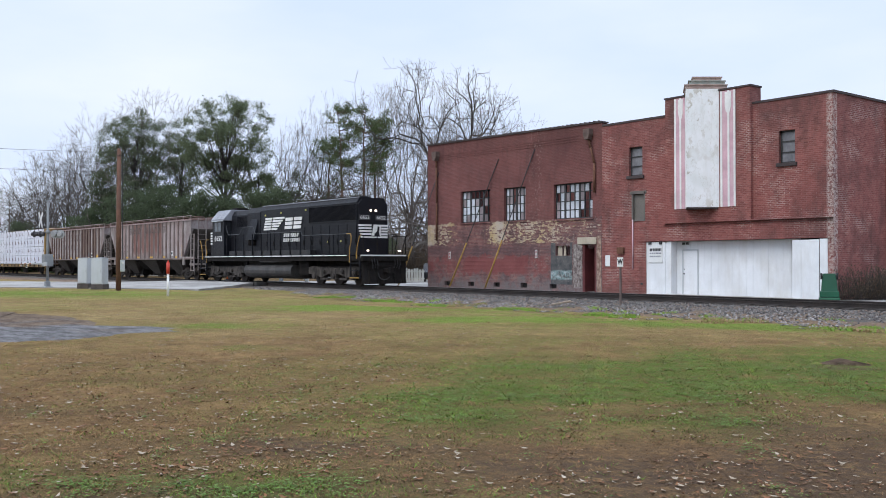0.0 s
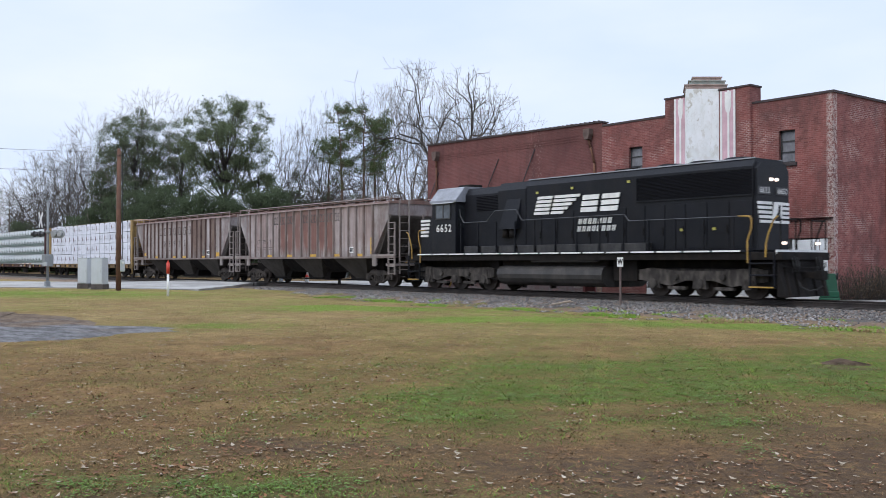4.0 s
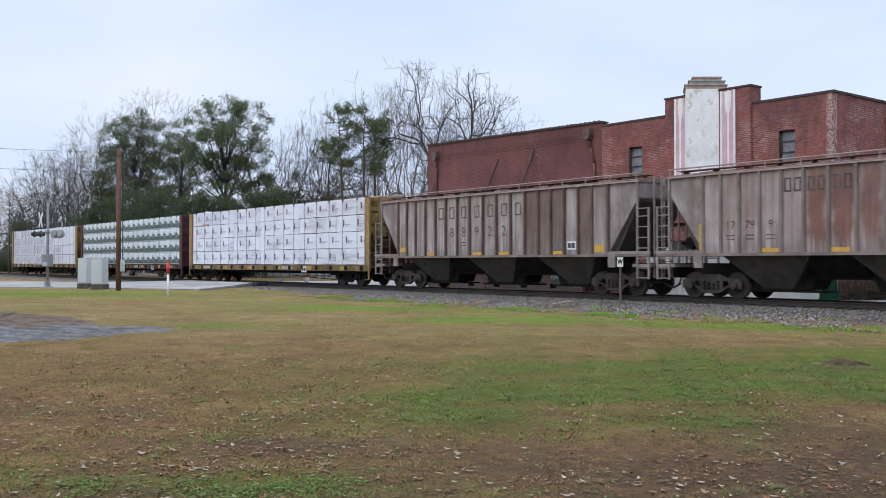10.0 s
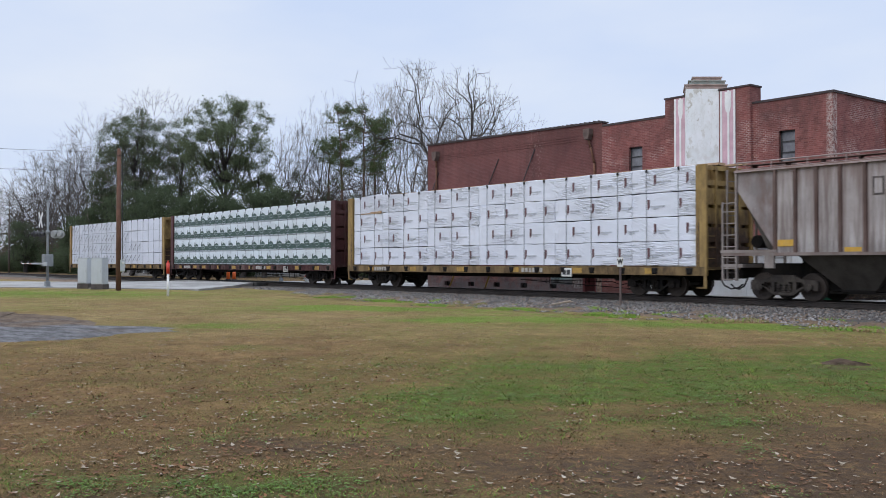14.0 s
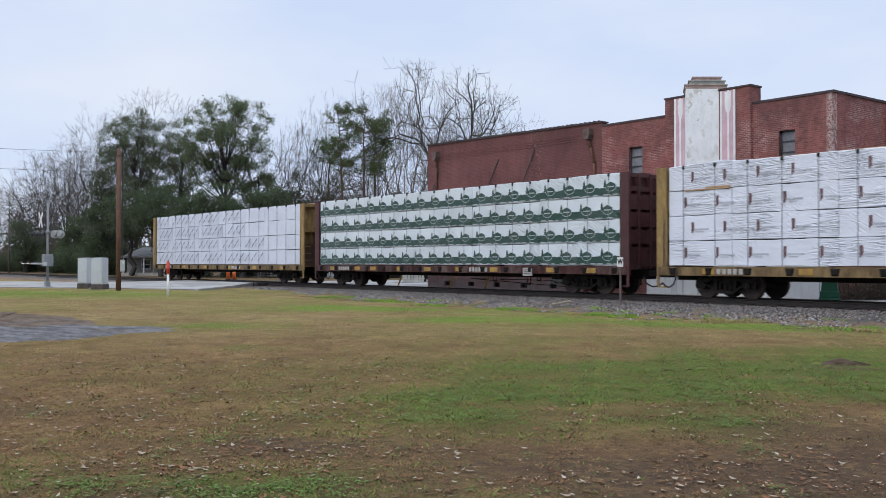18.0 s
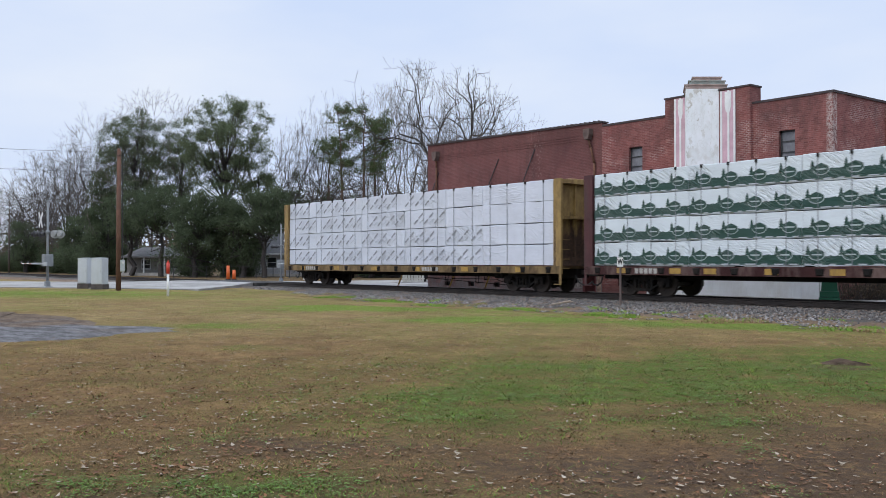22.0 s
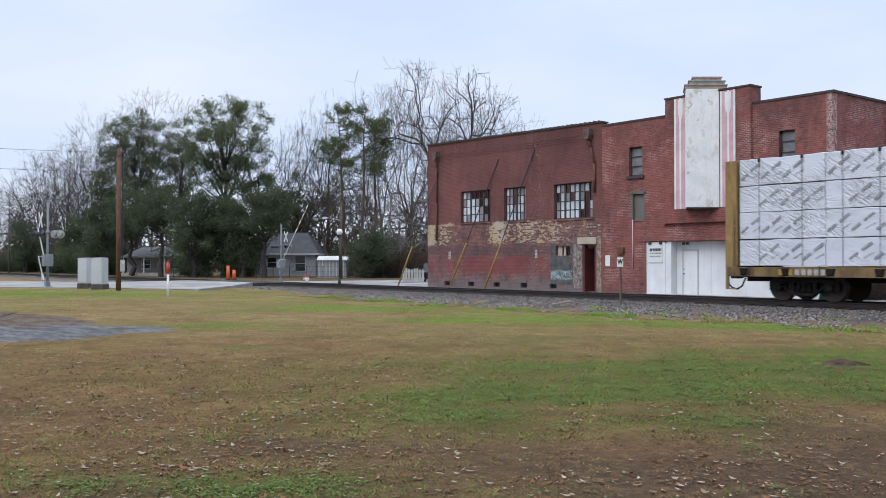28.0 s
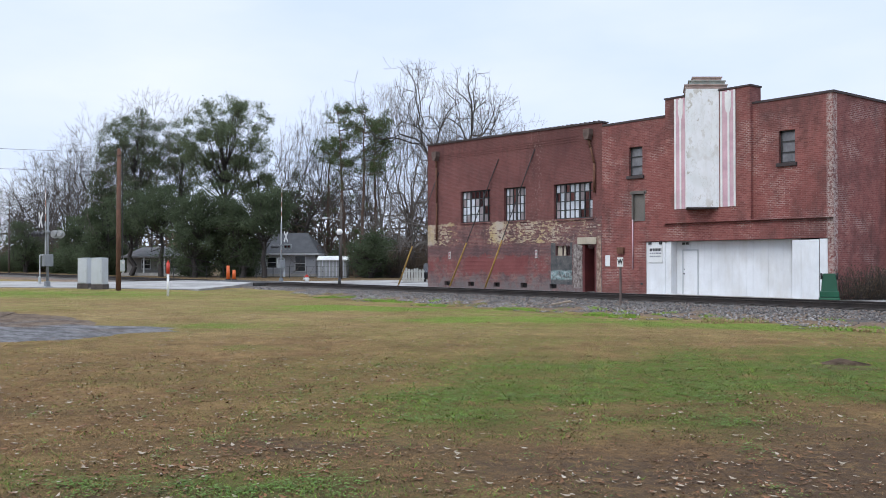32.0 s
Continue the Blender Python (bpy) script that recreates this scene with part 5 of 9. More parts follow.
def lay(name, me, parent, x, y, z, flip=False):
    """Flat writing on a side that faces the camera."""
    ob = new(name, me)
    ob.parent = parent
    ob.matrix_basis = Matrix.Translation((x, y, z)) @ Euler((radians(90), 0, 0)).to_matrix().to_4x4()
    return ob


# -- locomotive, long hood ahead --
loco = vehicle("locomotive", "black six-axle diesel locomotive running long hood first", 39.0)
bm = BM()
box(bm, -10.4, 10.4, -1.5, 1.5, 1.36, 1.62, 0.02)
box(bm, -10.3, 10.3, -0.55, 0.55, 0.95, 1.36)
part("underframe", bm, GRIMY_BLACK, loco)
bm = BM()
box(bm, -9.3, 9.0, -1.56, 1.56, 1.62, 1.70, 0.01)
part("walkway", bm, BLACK_PAINT, loco)
x = -9.3
while x < 8.9:
    for s in (-1, 1):
        bm = BM()
        box(bm, x, min(x + 1.1, 9.0), s * 1.575 - 0.008, s * 1.575 + 0.008, 1.635, 1.69)
        part("reflective_stripe", bm, STRIPE_WHITE, loco)
    x += 1.22
# long hood: straight sides, narrow chamfer, flat roof from cab to end
bm = BM()
hood = [(-0.86, 1.7), (-0.86, 4.60), (-0.70, 4.88), (0.70, 4.88), (0.86, 4.60), (0.86, 1.7)]
slab(bm, hood, "x", -2.2, 9.02)
part("long_hood", bm, BLACK_PAINT, loco, "black engine hood")
bm = BM()
slab(bm, [(-0.84, 1.7), (-0.84, 4.50), (-0.66, 4.74), (0.66, 4.74), (0.84, 4.50), (0.84, 1.7)], "x", 9.02, 9.17)
part("hood_end", bm, BLACK_PAINT, loco)
bm = BM()
slab(bm, [(-0.88, 1.7), (-0.88, 4.50), (-0.72, 4.84), (0.72, 4.84), (0.88, 4.50), (0.88, 1.7)], "x", -4.0, -2.2)
part("blower_housing", bm, BLACK_PAINT, loco)
bm = BM()
slab(bm, [(-0.86, 1.7), (-0.86, 4.42), (-0.70, 4.74), (0.70, 4.74), (0.86, 4.42), (0.86, 1.7)], "x", -6.42, -4.0)
part("electrical_cabinet", bm, BLACK_PAINT, loco)
for s in (-1, 1):
    bm = BM()
    box(bm, -2.2, 9.0, s * 0.715 - 0.025, s * 0.715 + 0.025, 4.865, 4.91)
    part("roof_edge", bm, MARK_GREY, loco, "pale roof edge strip")
LOCO_TRUCK = mat("dusty_loco_truck", (0.045, 0.040, 0.037), 0.9, var=0.4, stain=(0.135, 0.118, 0.104), amount=0.75, scale=2.4, spec=0.2)
DUCT_BLACK = mat("dusty_black", (0.020, 0.020, 0.023), 0.6, var=0.3, stain=(0.07, 0.065, 0.06), amount=0.5)
RAIL_DULL = mat("dull_grey_rail", (0.055, 0.058, 0.065), 0.5, 0.2, var=0.3)
# opaque glass; its pale blue-grey stands for the sky seen through the cab
CAB_GLASS = mat("pale_cab_glass", (0.10, 0.115, 0.13), 0.08, var=0.5, scale=2.0, bump=0.0)
mat_refl = mat("yellow_green_reflector", (0.45, 0.42, 0.10), 0.5, var=0.2)
# radiators
RADIATOR = mat("radiator_black", (0.010, 0.010, 0.013), 0.9, var=0.2, bump=0, spec=0.05)
for s in (-1, 1):
    bm = BM()
    for k in range(16):
        z = 3.66 + k * 0.052
        box(bm, 4.0, 9.0, s * 0.87 - 0.02, s * 0.87 + 0.02, z, z + 0.03)
    part("radiator_grille", bm, RADIATOR, loco, "dark radiator louvres")
    bm = BM()
    for a, b, c, d in ((3.9, 9.05, 3.58, 3.63), (3.9, 9.05, 4.50, 4.55), (3.9, 3.97, 3.63, 4.50), (9.0, 9.05, 3.63, 4.50)):
        box(bm, a, b, s * 0.875 - 0.022, s * 0.875 + 0.022, c, d)
    part("grille_frame", bm, BLACK_PAINT, loco)
for x in (4.9, 6.4, 7.9):
    bm = BM()
    tube(bm, (x, 0, 4.88), (x, 0, 5.0), 0.6, 0.58, seg=24)
    tube(bm, (x, 0, 5.0), (x, 0, 5.02), 0.5, seg=24)
    part("radiator_fan", bm, BLACK_PAINT, loco)
for x in (-0.6, 1.0):
    bm = BM()
    tube(bm, (x, 0, 4.88), (x, 0, 4.96), 0.42, seg=20)
    part("brake_fan", bm, BLACK_PAINT, loco)
bm = BM()
box(bm, 2.2, 3.4, -0.25, 0.25, 4.88, 5.04, 0.03)
part("exhaust_stack", bm, GRIMY_BLACK, loco)
# engine room doors
for i in range(12):
    x = -2.1 + i * 0.93
    for s in (-1, 1):
        bm = BM()
        box(bm, x, x + 0.87, s * 0.872 - 0.012, s * 0.872 + 0.012, 1.78, 3.42, 0.004)
        d = part("hood_door", bm, BLACK_PAINT, loco)
        if s < 0:
            bm = BM()
            box(bm, x + 0.78, x + 0.82, -0.91, -0.88, 2.3, 2.6)
            part("latch", bm, GRIMY_BLACK, d)
# filter box beside the cab: sloping hood over two round intakes
for s in (-1, 1):
    bm = BM()
    skin(bm, [(-3.75, s * 0.87, 2.75), (-2.55, s * 0.87, 2.75), (-2.3, s * 0.87, 4.15), (-3.45, s * 0.87, 4.15)], [(-3.7, s * 1.3, 2.75), (-2.6, s * 1.3, 2.75), (-2.5, s * 1.02, 4.08), (-3.4, s * 1.02, 4.08)])
    fb = part("air_filter_box", bm, BLACK_PAINT, loco)
    bm = BM()
    for x in (-3.4, -2.95):
        tube(bm, (x, s * 1.1, 2.38), (x, s * 1.1, 2.75), 0.17, 0.13, seg=12)
    part("intake_duct", bm, GRIMY_BLACK, fb)
    bm = BM()
    for k in range(10):
        box(bm, -5.5, -4.05, s * 0.868 - 0.015, s * 0.868 + 0.015, 3.64 + k * 0.07, 3.68 + k * 0.07)
    part("intake_grille", bm, RADIATOR, loco, "dark intake louvres")
# low ducts along the walkway
x = -6.0
while x < 4.6:
    for s in (-1, 1):
        bm = BM()
        y0, y1 = sorted((s * 1.0, s * 1.36))
        box(bm, x, x + 1.08, y0, y1, 1.70, 2.02, 0.02)
        part("walkway_duct", bm, DUCT_BLACK, loco, "dusty black low duct box")
    x += 1.2
# cab
bm = BM()
slab(bm, [(-1.53, 1.62), (-1.53, 4.16), (1.53, 4.16), (1.53, 1.62)], "x", -8.2, -6.42)
cab = part("cab", bm, BLACK_PAINT, loco, "black driver's cab")
bm = BM()
slab(bm, [(-1.58, 4.12), (-1.58, 4.22), (-1.05, 4.82), (-0.9, 4.86), (0.9, 4.86), (1.05, 4.82), (1.58, 4.22), (1.58, 4.12)], "x", -8.32, -6.32)
part("cab_roof", bm, mat("cab_roof_grey", (0.24, 0.25, 0.28), 0.35, var=0.25, stain=(0.12, 0.12, 0.13), amount=0.5), cab, "grey weathered sloping cab roof")
bm = BM()
box(bm, -7.6, -6.7, -0.4, 0.4, 4.86, 5.02, 0.05)
part("roof_unit", bm, GRIMY_BLACK, cab, "dark air conditioner on the cab roof")
for s in (-1, 1):
    for a, b in ((-7.86, -7.36), (-7.28, -6.82)):
        bm = BM()
        box(bm, a, b, s * 1.53 - 0.02, s * 1.53 + 0.02, 3.38, 4.0, 0.01)
        w = part("cab_window", bm, CAB_GLASS, cab, "cab window with pale sky put into its glass colour")
        bm = BM()
        for c, d, e, f in ((a - 0.05, a, 3.33, 4.05), (b, b + 0.05, 3.33, 4.05), (a - 0.05, b + 0.05, 4.0, 4.05), (a - 0.05, b + 0.05, 3.33, 3.38)):
            box(bm, c, d, s * 1.545 - 0.02, s * 1.545 + 0.02, e, f)
        part("window_frame", bm, DARK_STEEL, w)
for y in (-1.35, 0.95):
    bm = BM()
    box(bm, -6.44, -6.40, y, y + 0.4, 2.9, 3.95)
    part("cab_door_window", bm, GLASS_DARK, cab)
bm = BM()
box(bm, -8.1, -6.5, -1.66, -1.54, 4.07, 4.11)
part("sunshade", bm, ALUMINIUM, cab)
bm = BM()
skin(bm, [(-9.95, -0.85, 1.7), (-9.95, 0.85, 1.7), (-9.95, 0.85, 3.40), (-9.95, -0.85, 3.40)], [(-8.2, -1.1, 1.7), (-8.2, 1.1, 1.7), (-8.2, 1.1, 3.52), (-8.2, -1.1, 3.52)])
part("short_hood", bm, BLACK_PAINT, loco)
for k in range(5):
    bm = BM()
    z = 3.28 - k * 0.185
    ahead = -9.05 - k * 0.05
    wide = 0.85 + 0.25 * (ahead + 9.95) / 1.75
    skin(bm, [(-9.96, -0.87, z), (-9.96, -0.84, z), (-9.96, -0.84, z + 0.11), (-9.96, -0.87, z + 0.11)], [(ahead, -wide - 0.015, z), (ahead, -wide + 0.02, z), (ahead, -wide + 0.02, z + 0.11), (ahead, -wide - 0.015, z + 0.11)])
    part("nose_stripe", bm, STRIPE_WHITE, loco)
lay("road_number", word_mesh("6652", 0.50, STRIPE_WHITE, 0, 0.012, 1.22), loco, -7.27, -1.545, 2.88)
# side emblem: slanting bars and plain letter-sized shapes
for k in range(5):
    z = 3.32 + k * 0.165
    lean = k * 0.055
    for a, b in ((-1.68 + lean, -0.78 + lean), (-0.66 + lean, 0.06 + k * 0.235)):
        bm = BM()
        slab(bm, [(a, z), (b, z), (b + 0.05, z + 0.115), (a + 0.04, z + 0.115)], "y", -0.912, -0.885)
        part("emblem_bar", bm, STRIPE_WHITE, loco)
for x0, x1 in ((1.04, 1.92), (2.10, 3.0)):
    for k in range(3):
        bm = BM()
        z, lean = 3.33 + k * 0.25, k * 0.055
        slab(bm, [(x0 + lean, z), (x1 + lean, z), (x1 + lean + 0.045, z + 0.19), (x0 + lean + 0.045, z + 0.19)], "y", -0.912, -0.885)
        part("emblem_block", bm, STRIPE_WHITE, loco, "plain white slanting emblem block")
for z, n, x0 in ((2.84, 7, 0.92), (2.54, 8, 0.86)):
    for i in range(n):
        a = x0 + i * 0.265
        for d in (0.0, 0.105):
            bm = BM()
            slab(bm, [(a + d, z), (a + d + 0.06, z), (a + d + 0.12, z + 0.22), (a + d + 0.06, z + 0.22)], "y", -0.91, -0.886)
            part("name_bar", bm, STRIPE_WHITE, loco)
for x, z in ((-1.55, 4.22), (0.5, 4.3), (3.5, 4.36), (6.0, 2.42), (7.4, 2.42)):
    bm = BM()
    box(bm, x, x + 0.13, -0.905, -0.88, z, z + 0.1)
    part("reflector", bm, mat_refl, loco, "small yellow-green reflector")
# hood end: bars, headlight, number boards
bars = [(-0.86, 0.84, 3.28), (-0.84, 0.84, 3.12), (-0.80, 0.84, 2.96), (-0.76, 0.84, 2.80), (-0.72, 0.84, 2.64)]
for a, b, z in bars:
    for c, d in ((a, -0.1), (0.48, b)):
        bm = BM()
        box(bm, 9.17, 9.19, c, d, z, z + 0.10)
        part("emblem_bar", bm, STRIPE_WHITE, loco)
bm = BM()
slab(bm, [(-0.1, 2.64), (0.46, 2.64), (0.46, 3.38), (0.02, 3.38)], "x", 9.17, 9.195)
part("emblem_shape", bm, STRIPE_WHITE, loco)
bm = BM()
slab(bm, [(0.05, 2.72), (0.4, 2.72), (0.33, 2.95), (0.36, 3.25), (0.26, 3.3), (0.2, 3.0), (0.08, 2.88)], "x", 9.195, 9.20)
part("emblem_figure", bm, BLACK_PAINT, loco)
for y in (-0.14, 0.14):
    bm = BM()
    tube(bm, (9.14, y, 4.16), (9.22, y, 4.16), 0.055, seg=16)
    part("headlight", bm, LAMP_GLOW, loco, "lit headlight")
for y in (-0.5, 0.45):
    bm = BM()
    box(bm, 9.17, 9.2, y - 0.32, y + 0.32, 3.62, 3.9, 0.01)
    nb = part("number_board", bm, MARK_BLACK, loco)
    me = word_mesh("6652", 0.27, STRIPE_WHITE)
    ob = new("number", me)
    ob.parent = nb
    ob.matrix_basis = Matrix.Translation((9.206, y, 3.76)) @ Euler((radians(90), 0, radians(90))).to_matrix().to_4x4()
bm = BM()
box(bm, 10.38, 10.42, -1.5, 1.5, 1.55, 1.7)
part("end_sill_stripe", bm, STRIPE_WHITE, loco)
for s in (-1, 1):
    bm = BM()
    tube(bm, (10.36, s * 1.05, 1.92), (10.48, s * 1.05, 1.92), 0.045, seg=16)
    part("ditch_light", bm, LAMP_GLOW, loco, "lit ditch light")
bm = BM()
skin(bm, [(10.4, -1.45, 0.15), (10.4, 1.45, 0.15), (10.4, 1.45, 1.4), (10.4, -1.45, 1.4)], [(10.66, -1.35, 0.12), (10.66, 1.35, 0.12), (10.46, 1.4, 0.9), (10.46, -1.4, 0.9)])
plow = part("snow_plow", bm, GRIMY_BLACK, loco, "black steel pilot plow")
for y in (-1.1, -0.55, 0.55, 1.1):
    bm = BM()
    skin(bm, [(10.4, y - 0.025, 0.2), (10.4, y + 0.025, 0.2), (10.4, y + 0.025, 1.38), (10.4, y - 0.025, 1.38)], [(10.72, y - 0.025, 0.14), (10.72, y + 0.025, 0.14), (10.5, y + 0.025, 1.1), (10.5, y - 0.025, 1.1)])
    part("plow_rib", bm, GRIMY_BLACK, plow)
for y, dz in ((-0.95, 0.0), (-0.78, 0.05), (-0.6, 0.0), (0.6, 0.0), (0.78, 0.05), (0.95, 0.0)):
    bm = BM()
    pipe(bm, [(10.42, y, 1.5), (10.62, y * 0.98, 1.42 + dz), (10.68, y * 0.95, 1.15), (10.6, y * 0.9, 0.92 + dz)], 0.025, 6)
    part("air_hose", bm, RUBBER, loco)
bm = BM()
pipe(bm, [(10.5, -1.4, 1.28), (10.56, -1.3, 1.12), (10.6, 0.2, 1.1), (10.56, 1.3, 1.12), (10.5, 1.4, 1.28)], 0.018, 6)
part("uncoupling_lever", bm, GRIMY_BLACK, loco)
for e in (-1, 1):
    for s in (-1, 1):
        bm = BM()
        x0, x1 = sorted((e * 9.2, e * 10.15))
        box(bm, x0, x0 + 0.04, s * 1.5 - 0.04, s * 1.5 + 0.04, 0.4, 1.62)
        box(bm, x1 - 0.04, x1, s * 1.5 - 0.04, s * 1.5 + 0.04, 0.4, 1.62)
        for z in (0.42, 0.82, 1.22):
            box(bm, x0, x1, min(s * 1.15, s * 1.56), max(s * 1.15, s * 1.56), z, z + 0.05)
        part("step_well", bm, BLACK_PAINT, loco)
        bm = BM()
        box(bm, x0 + 0.05, x1 - 0.05, min(s * 1.05, s * 1.12), max(s * 1.05, s * 1.12), 0.42, 1.62)
        part("step_back", bm, GRIMY_BLACK, loco)
        bm = BM()
        box(bm, x0 + 0.02, x1 - 0.02, s * 1.565 - 0.01, s * 1.565 + 0.01, 0.42, 0.47)
        part("step_edge", bm, SAFETY_YELLOW, loco, "worn yellow step edge")
        for pts in ([(8.80, 2.85), (9.22, 2.84), (9.30, 2.72), (9.28, 2.4), (9.13, 2.0), (9.15, 1.25)], [(10.28, 2.80), (10.12, 2.68), (9.92, 2.2), (9.84, 1.9), (9.82, 1.45)]):
            bm = BM()
            pipe(bm, [(e * x, s * 1.53, z) for x, z in pts], 0.028, 6)
            part("grab_rail", bm, SAFETY_YELLOW if s < 0 else GRIMY_BLACK, loco, "bent yellow grab rail")
for s in (-1, 1):
    bm = BM()
    y = s * 1.45
    pipe(bm, [(-6.2, y, 3.75), (-6.15, y, 3.45), (-5.9, y, 3.12), (-4.3, y, 3.12), (-3.75, y, 3.58), (-2.35, y, 3.58), (-2.0, y, 3.10), (3.7, y, 3.12), (3.95, y, 2.86), (8.8, y, 2.85)], 0.022, 6)
    part("handrail", bm, RAIL_DULL, loco, "dull grey handrail with a raised middle")
    for i in range(13):
        x = -6.1 + i * 1.22
        bm = BM()
        box(bm, x - 0.022, x + 0.022, y - 0.03, y + 0.03, 1.7, 2.85 if x > 3.9 else 3.1)
        part("stanchion", bm, BLACK_PAINT, loco)
bm = BM()
pipe(bm, [(10.3, -1.4, 2.7), (10.3, -0.5, 2.7)], 0.025, 6)
pipe(bm, [(10.3, 0.5, 2.7), (10.3, 1.4, 2.7)], 0.025, 6)
for y in (-1.4, -0.5, 0.5, 1.4):
    pipe(bm, [(10.3, y, 1.7), (10.3, y, 2.7)], 0.025, 6)
part("end_railing", bm, GRIMY_BLACK, loco)
bm = BM()
slab(bm, [(-1.05, 1.16), (-1.28, 1.10), (-1.42, 0.96), (-1.46, 0.78), (-1.42, 0.60), (-1.30, 0.44), (-1.10, 0.33), (-0.9, 0.29), (0.9, 0.29), (1.10, 0.33), (1.30, 0.44), (1.42, 0.60), (1.46, 0.78), (1.42, 0.96), (1.28, 1.10), (1.05, 1.16)], "x", -3.6, 2.55)
# black lifted towards grey for the sky sheen on the round belly
part("fuel_tank", bm, mat("tank_black_sheen", (0.05, 0.047, 0.046), 0.5, var=0.35, stain=(0.10, 0.088, 0.078), amount=0.6, spec=0.3), loco, "dusty black round-bellied fuel tank, sky sheen in its colour")
for s in (-1, 1):
    bm = BM()
    tube(bm, (-1.5, s * 1.30, 1.42), (2.2, s * 1.30, 1.42), 0.14, seg=16)
    part("air_reservoir", bm, mat("reservoir_grey", (0.085, 0.08, 0.08), 0.55, var=0.3) if s < 0 else GRIMY_BLACK, loco, "grey air reservoir tube" if s < 0 else "")
    for x0, x1, z0 in ((2.85, 4.05, 0.55), (-4.35, -3.85, 0.5), (-3.6, 2.6, 1.12)):
        bm = BM()
        box(bm, x0, x1, s * 0.75 - 0.35, s * 0.75 + 0.35, z0, 1.35, 0.02)
        part("equipment_box", bm, GRIMY_BLACK, loco)
for cx in (-6.85, 6.95):
    bm = BM()
    for s in (-1, 1):
        side = [(-2.75, 0.62), (-2.75, 1.0), (-2.2, 1.08), (-1.0, 0.98), (1.0, 0.98), (2.2, 1.08), (2.75, 1.0), (2.75, 0.62), (2.2, 0.55), (1.3, 0.42), (0.6, 0.62), (-0.6, 0.62), (-1.3, 0.42), (-2.2, 0.55)]
        slab(bm, [(a + cx, z) for a, z in side], "y", min(s * 1.0, s * 1.18), max(s * 1.0, s * 1.18))
        for dx in (-2.05, 0, 2.05):
            tube(bm, (cx + dx, s * 1.1, 0.51), (cx + dx, s * 1.28, 0.51), 0.19, seg=12)
            slab(bm, [(cx + dx - 0.3, 0.32), (cx + dx + 0.3, 0.32), (cx + dx + 0.22, 0.95), (cx + dx - 0.22, 0.95)], "y", min(s * 1.02, s * 1.2), max(s * 1.02, s * 1.2))
        for dx in (-1.0, 1.0):
            tube(bm, (cx + dx, s * 1.15, 0.75), (cx + dx, s * 1.3, 0.75), 0.11, seg=10)
            box(bm, cx + dx - 0.4, cx + dx + 0.4, min(s * 1.02, s * 1.2), max(s * 1.02, s * 1.2), 0.28, 0.4, 0.02)
    box(bm, cx - 2.4, cx + 2.4, -0.9, 0.9, 0.85, 1.05)
    tk = part("truck", bm, LOCO_TRUCK, loco, "three-axle locomotive truck, dusty black")
    for dx in (-2.05, 0, 2.05):
        wheelset(tk, cx + dx, 0.508)
# the hood is broad; the pilot sits close under it
for ob in loco.children:
    kind = ob.name.split(".")[0]
    if kind in ("long_hood", "hood_end", "blower_housing", "electrical_cabinet", "roof_edge", "radiator_grille", "grille_frame", "hood_door", "emblem_bar", "emblem_block", "name_bar", "reflector", "emblem_shape", "emblem_figure", "number_board", "headlight", "intake_grille"):
        ob.scale.y = 1.15
    if kind in ("end_sill_stripe", "ditch_light", "snow_plow", "air_hose", "uncoupling_lever"):
        ob.location.x = -0.2
coupler(loco, 10.2, 1)
coupler(loco, -10.3, -1)


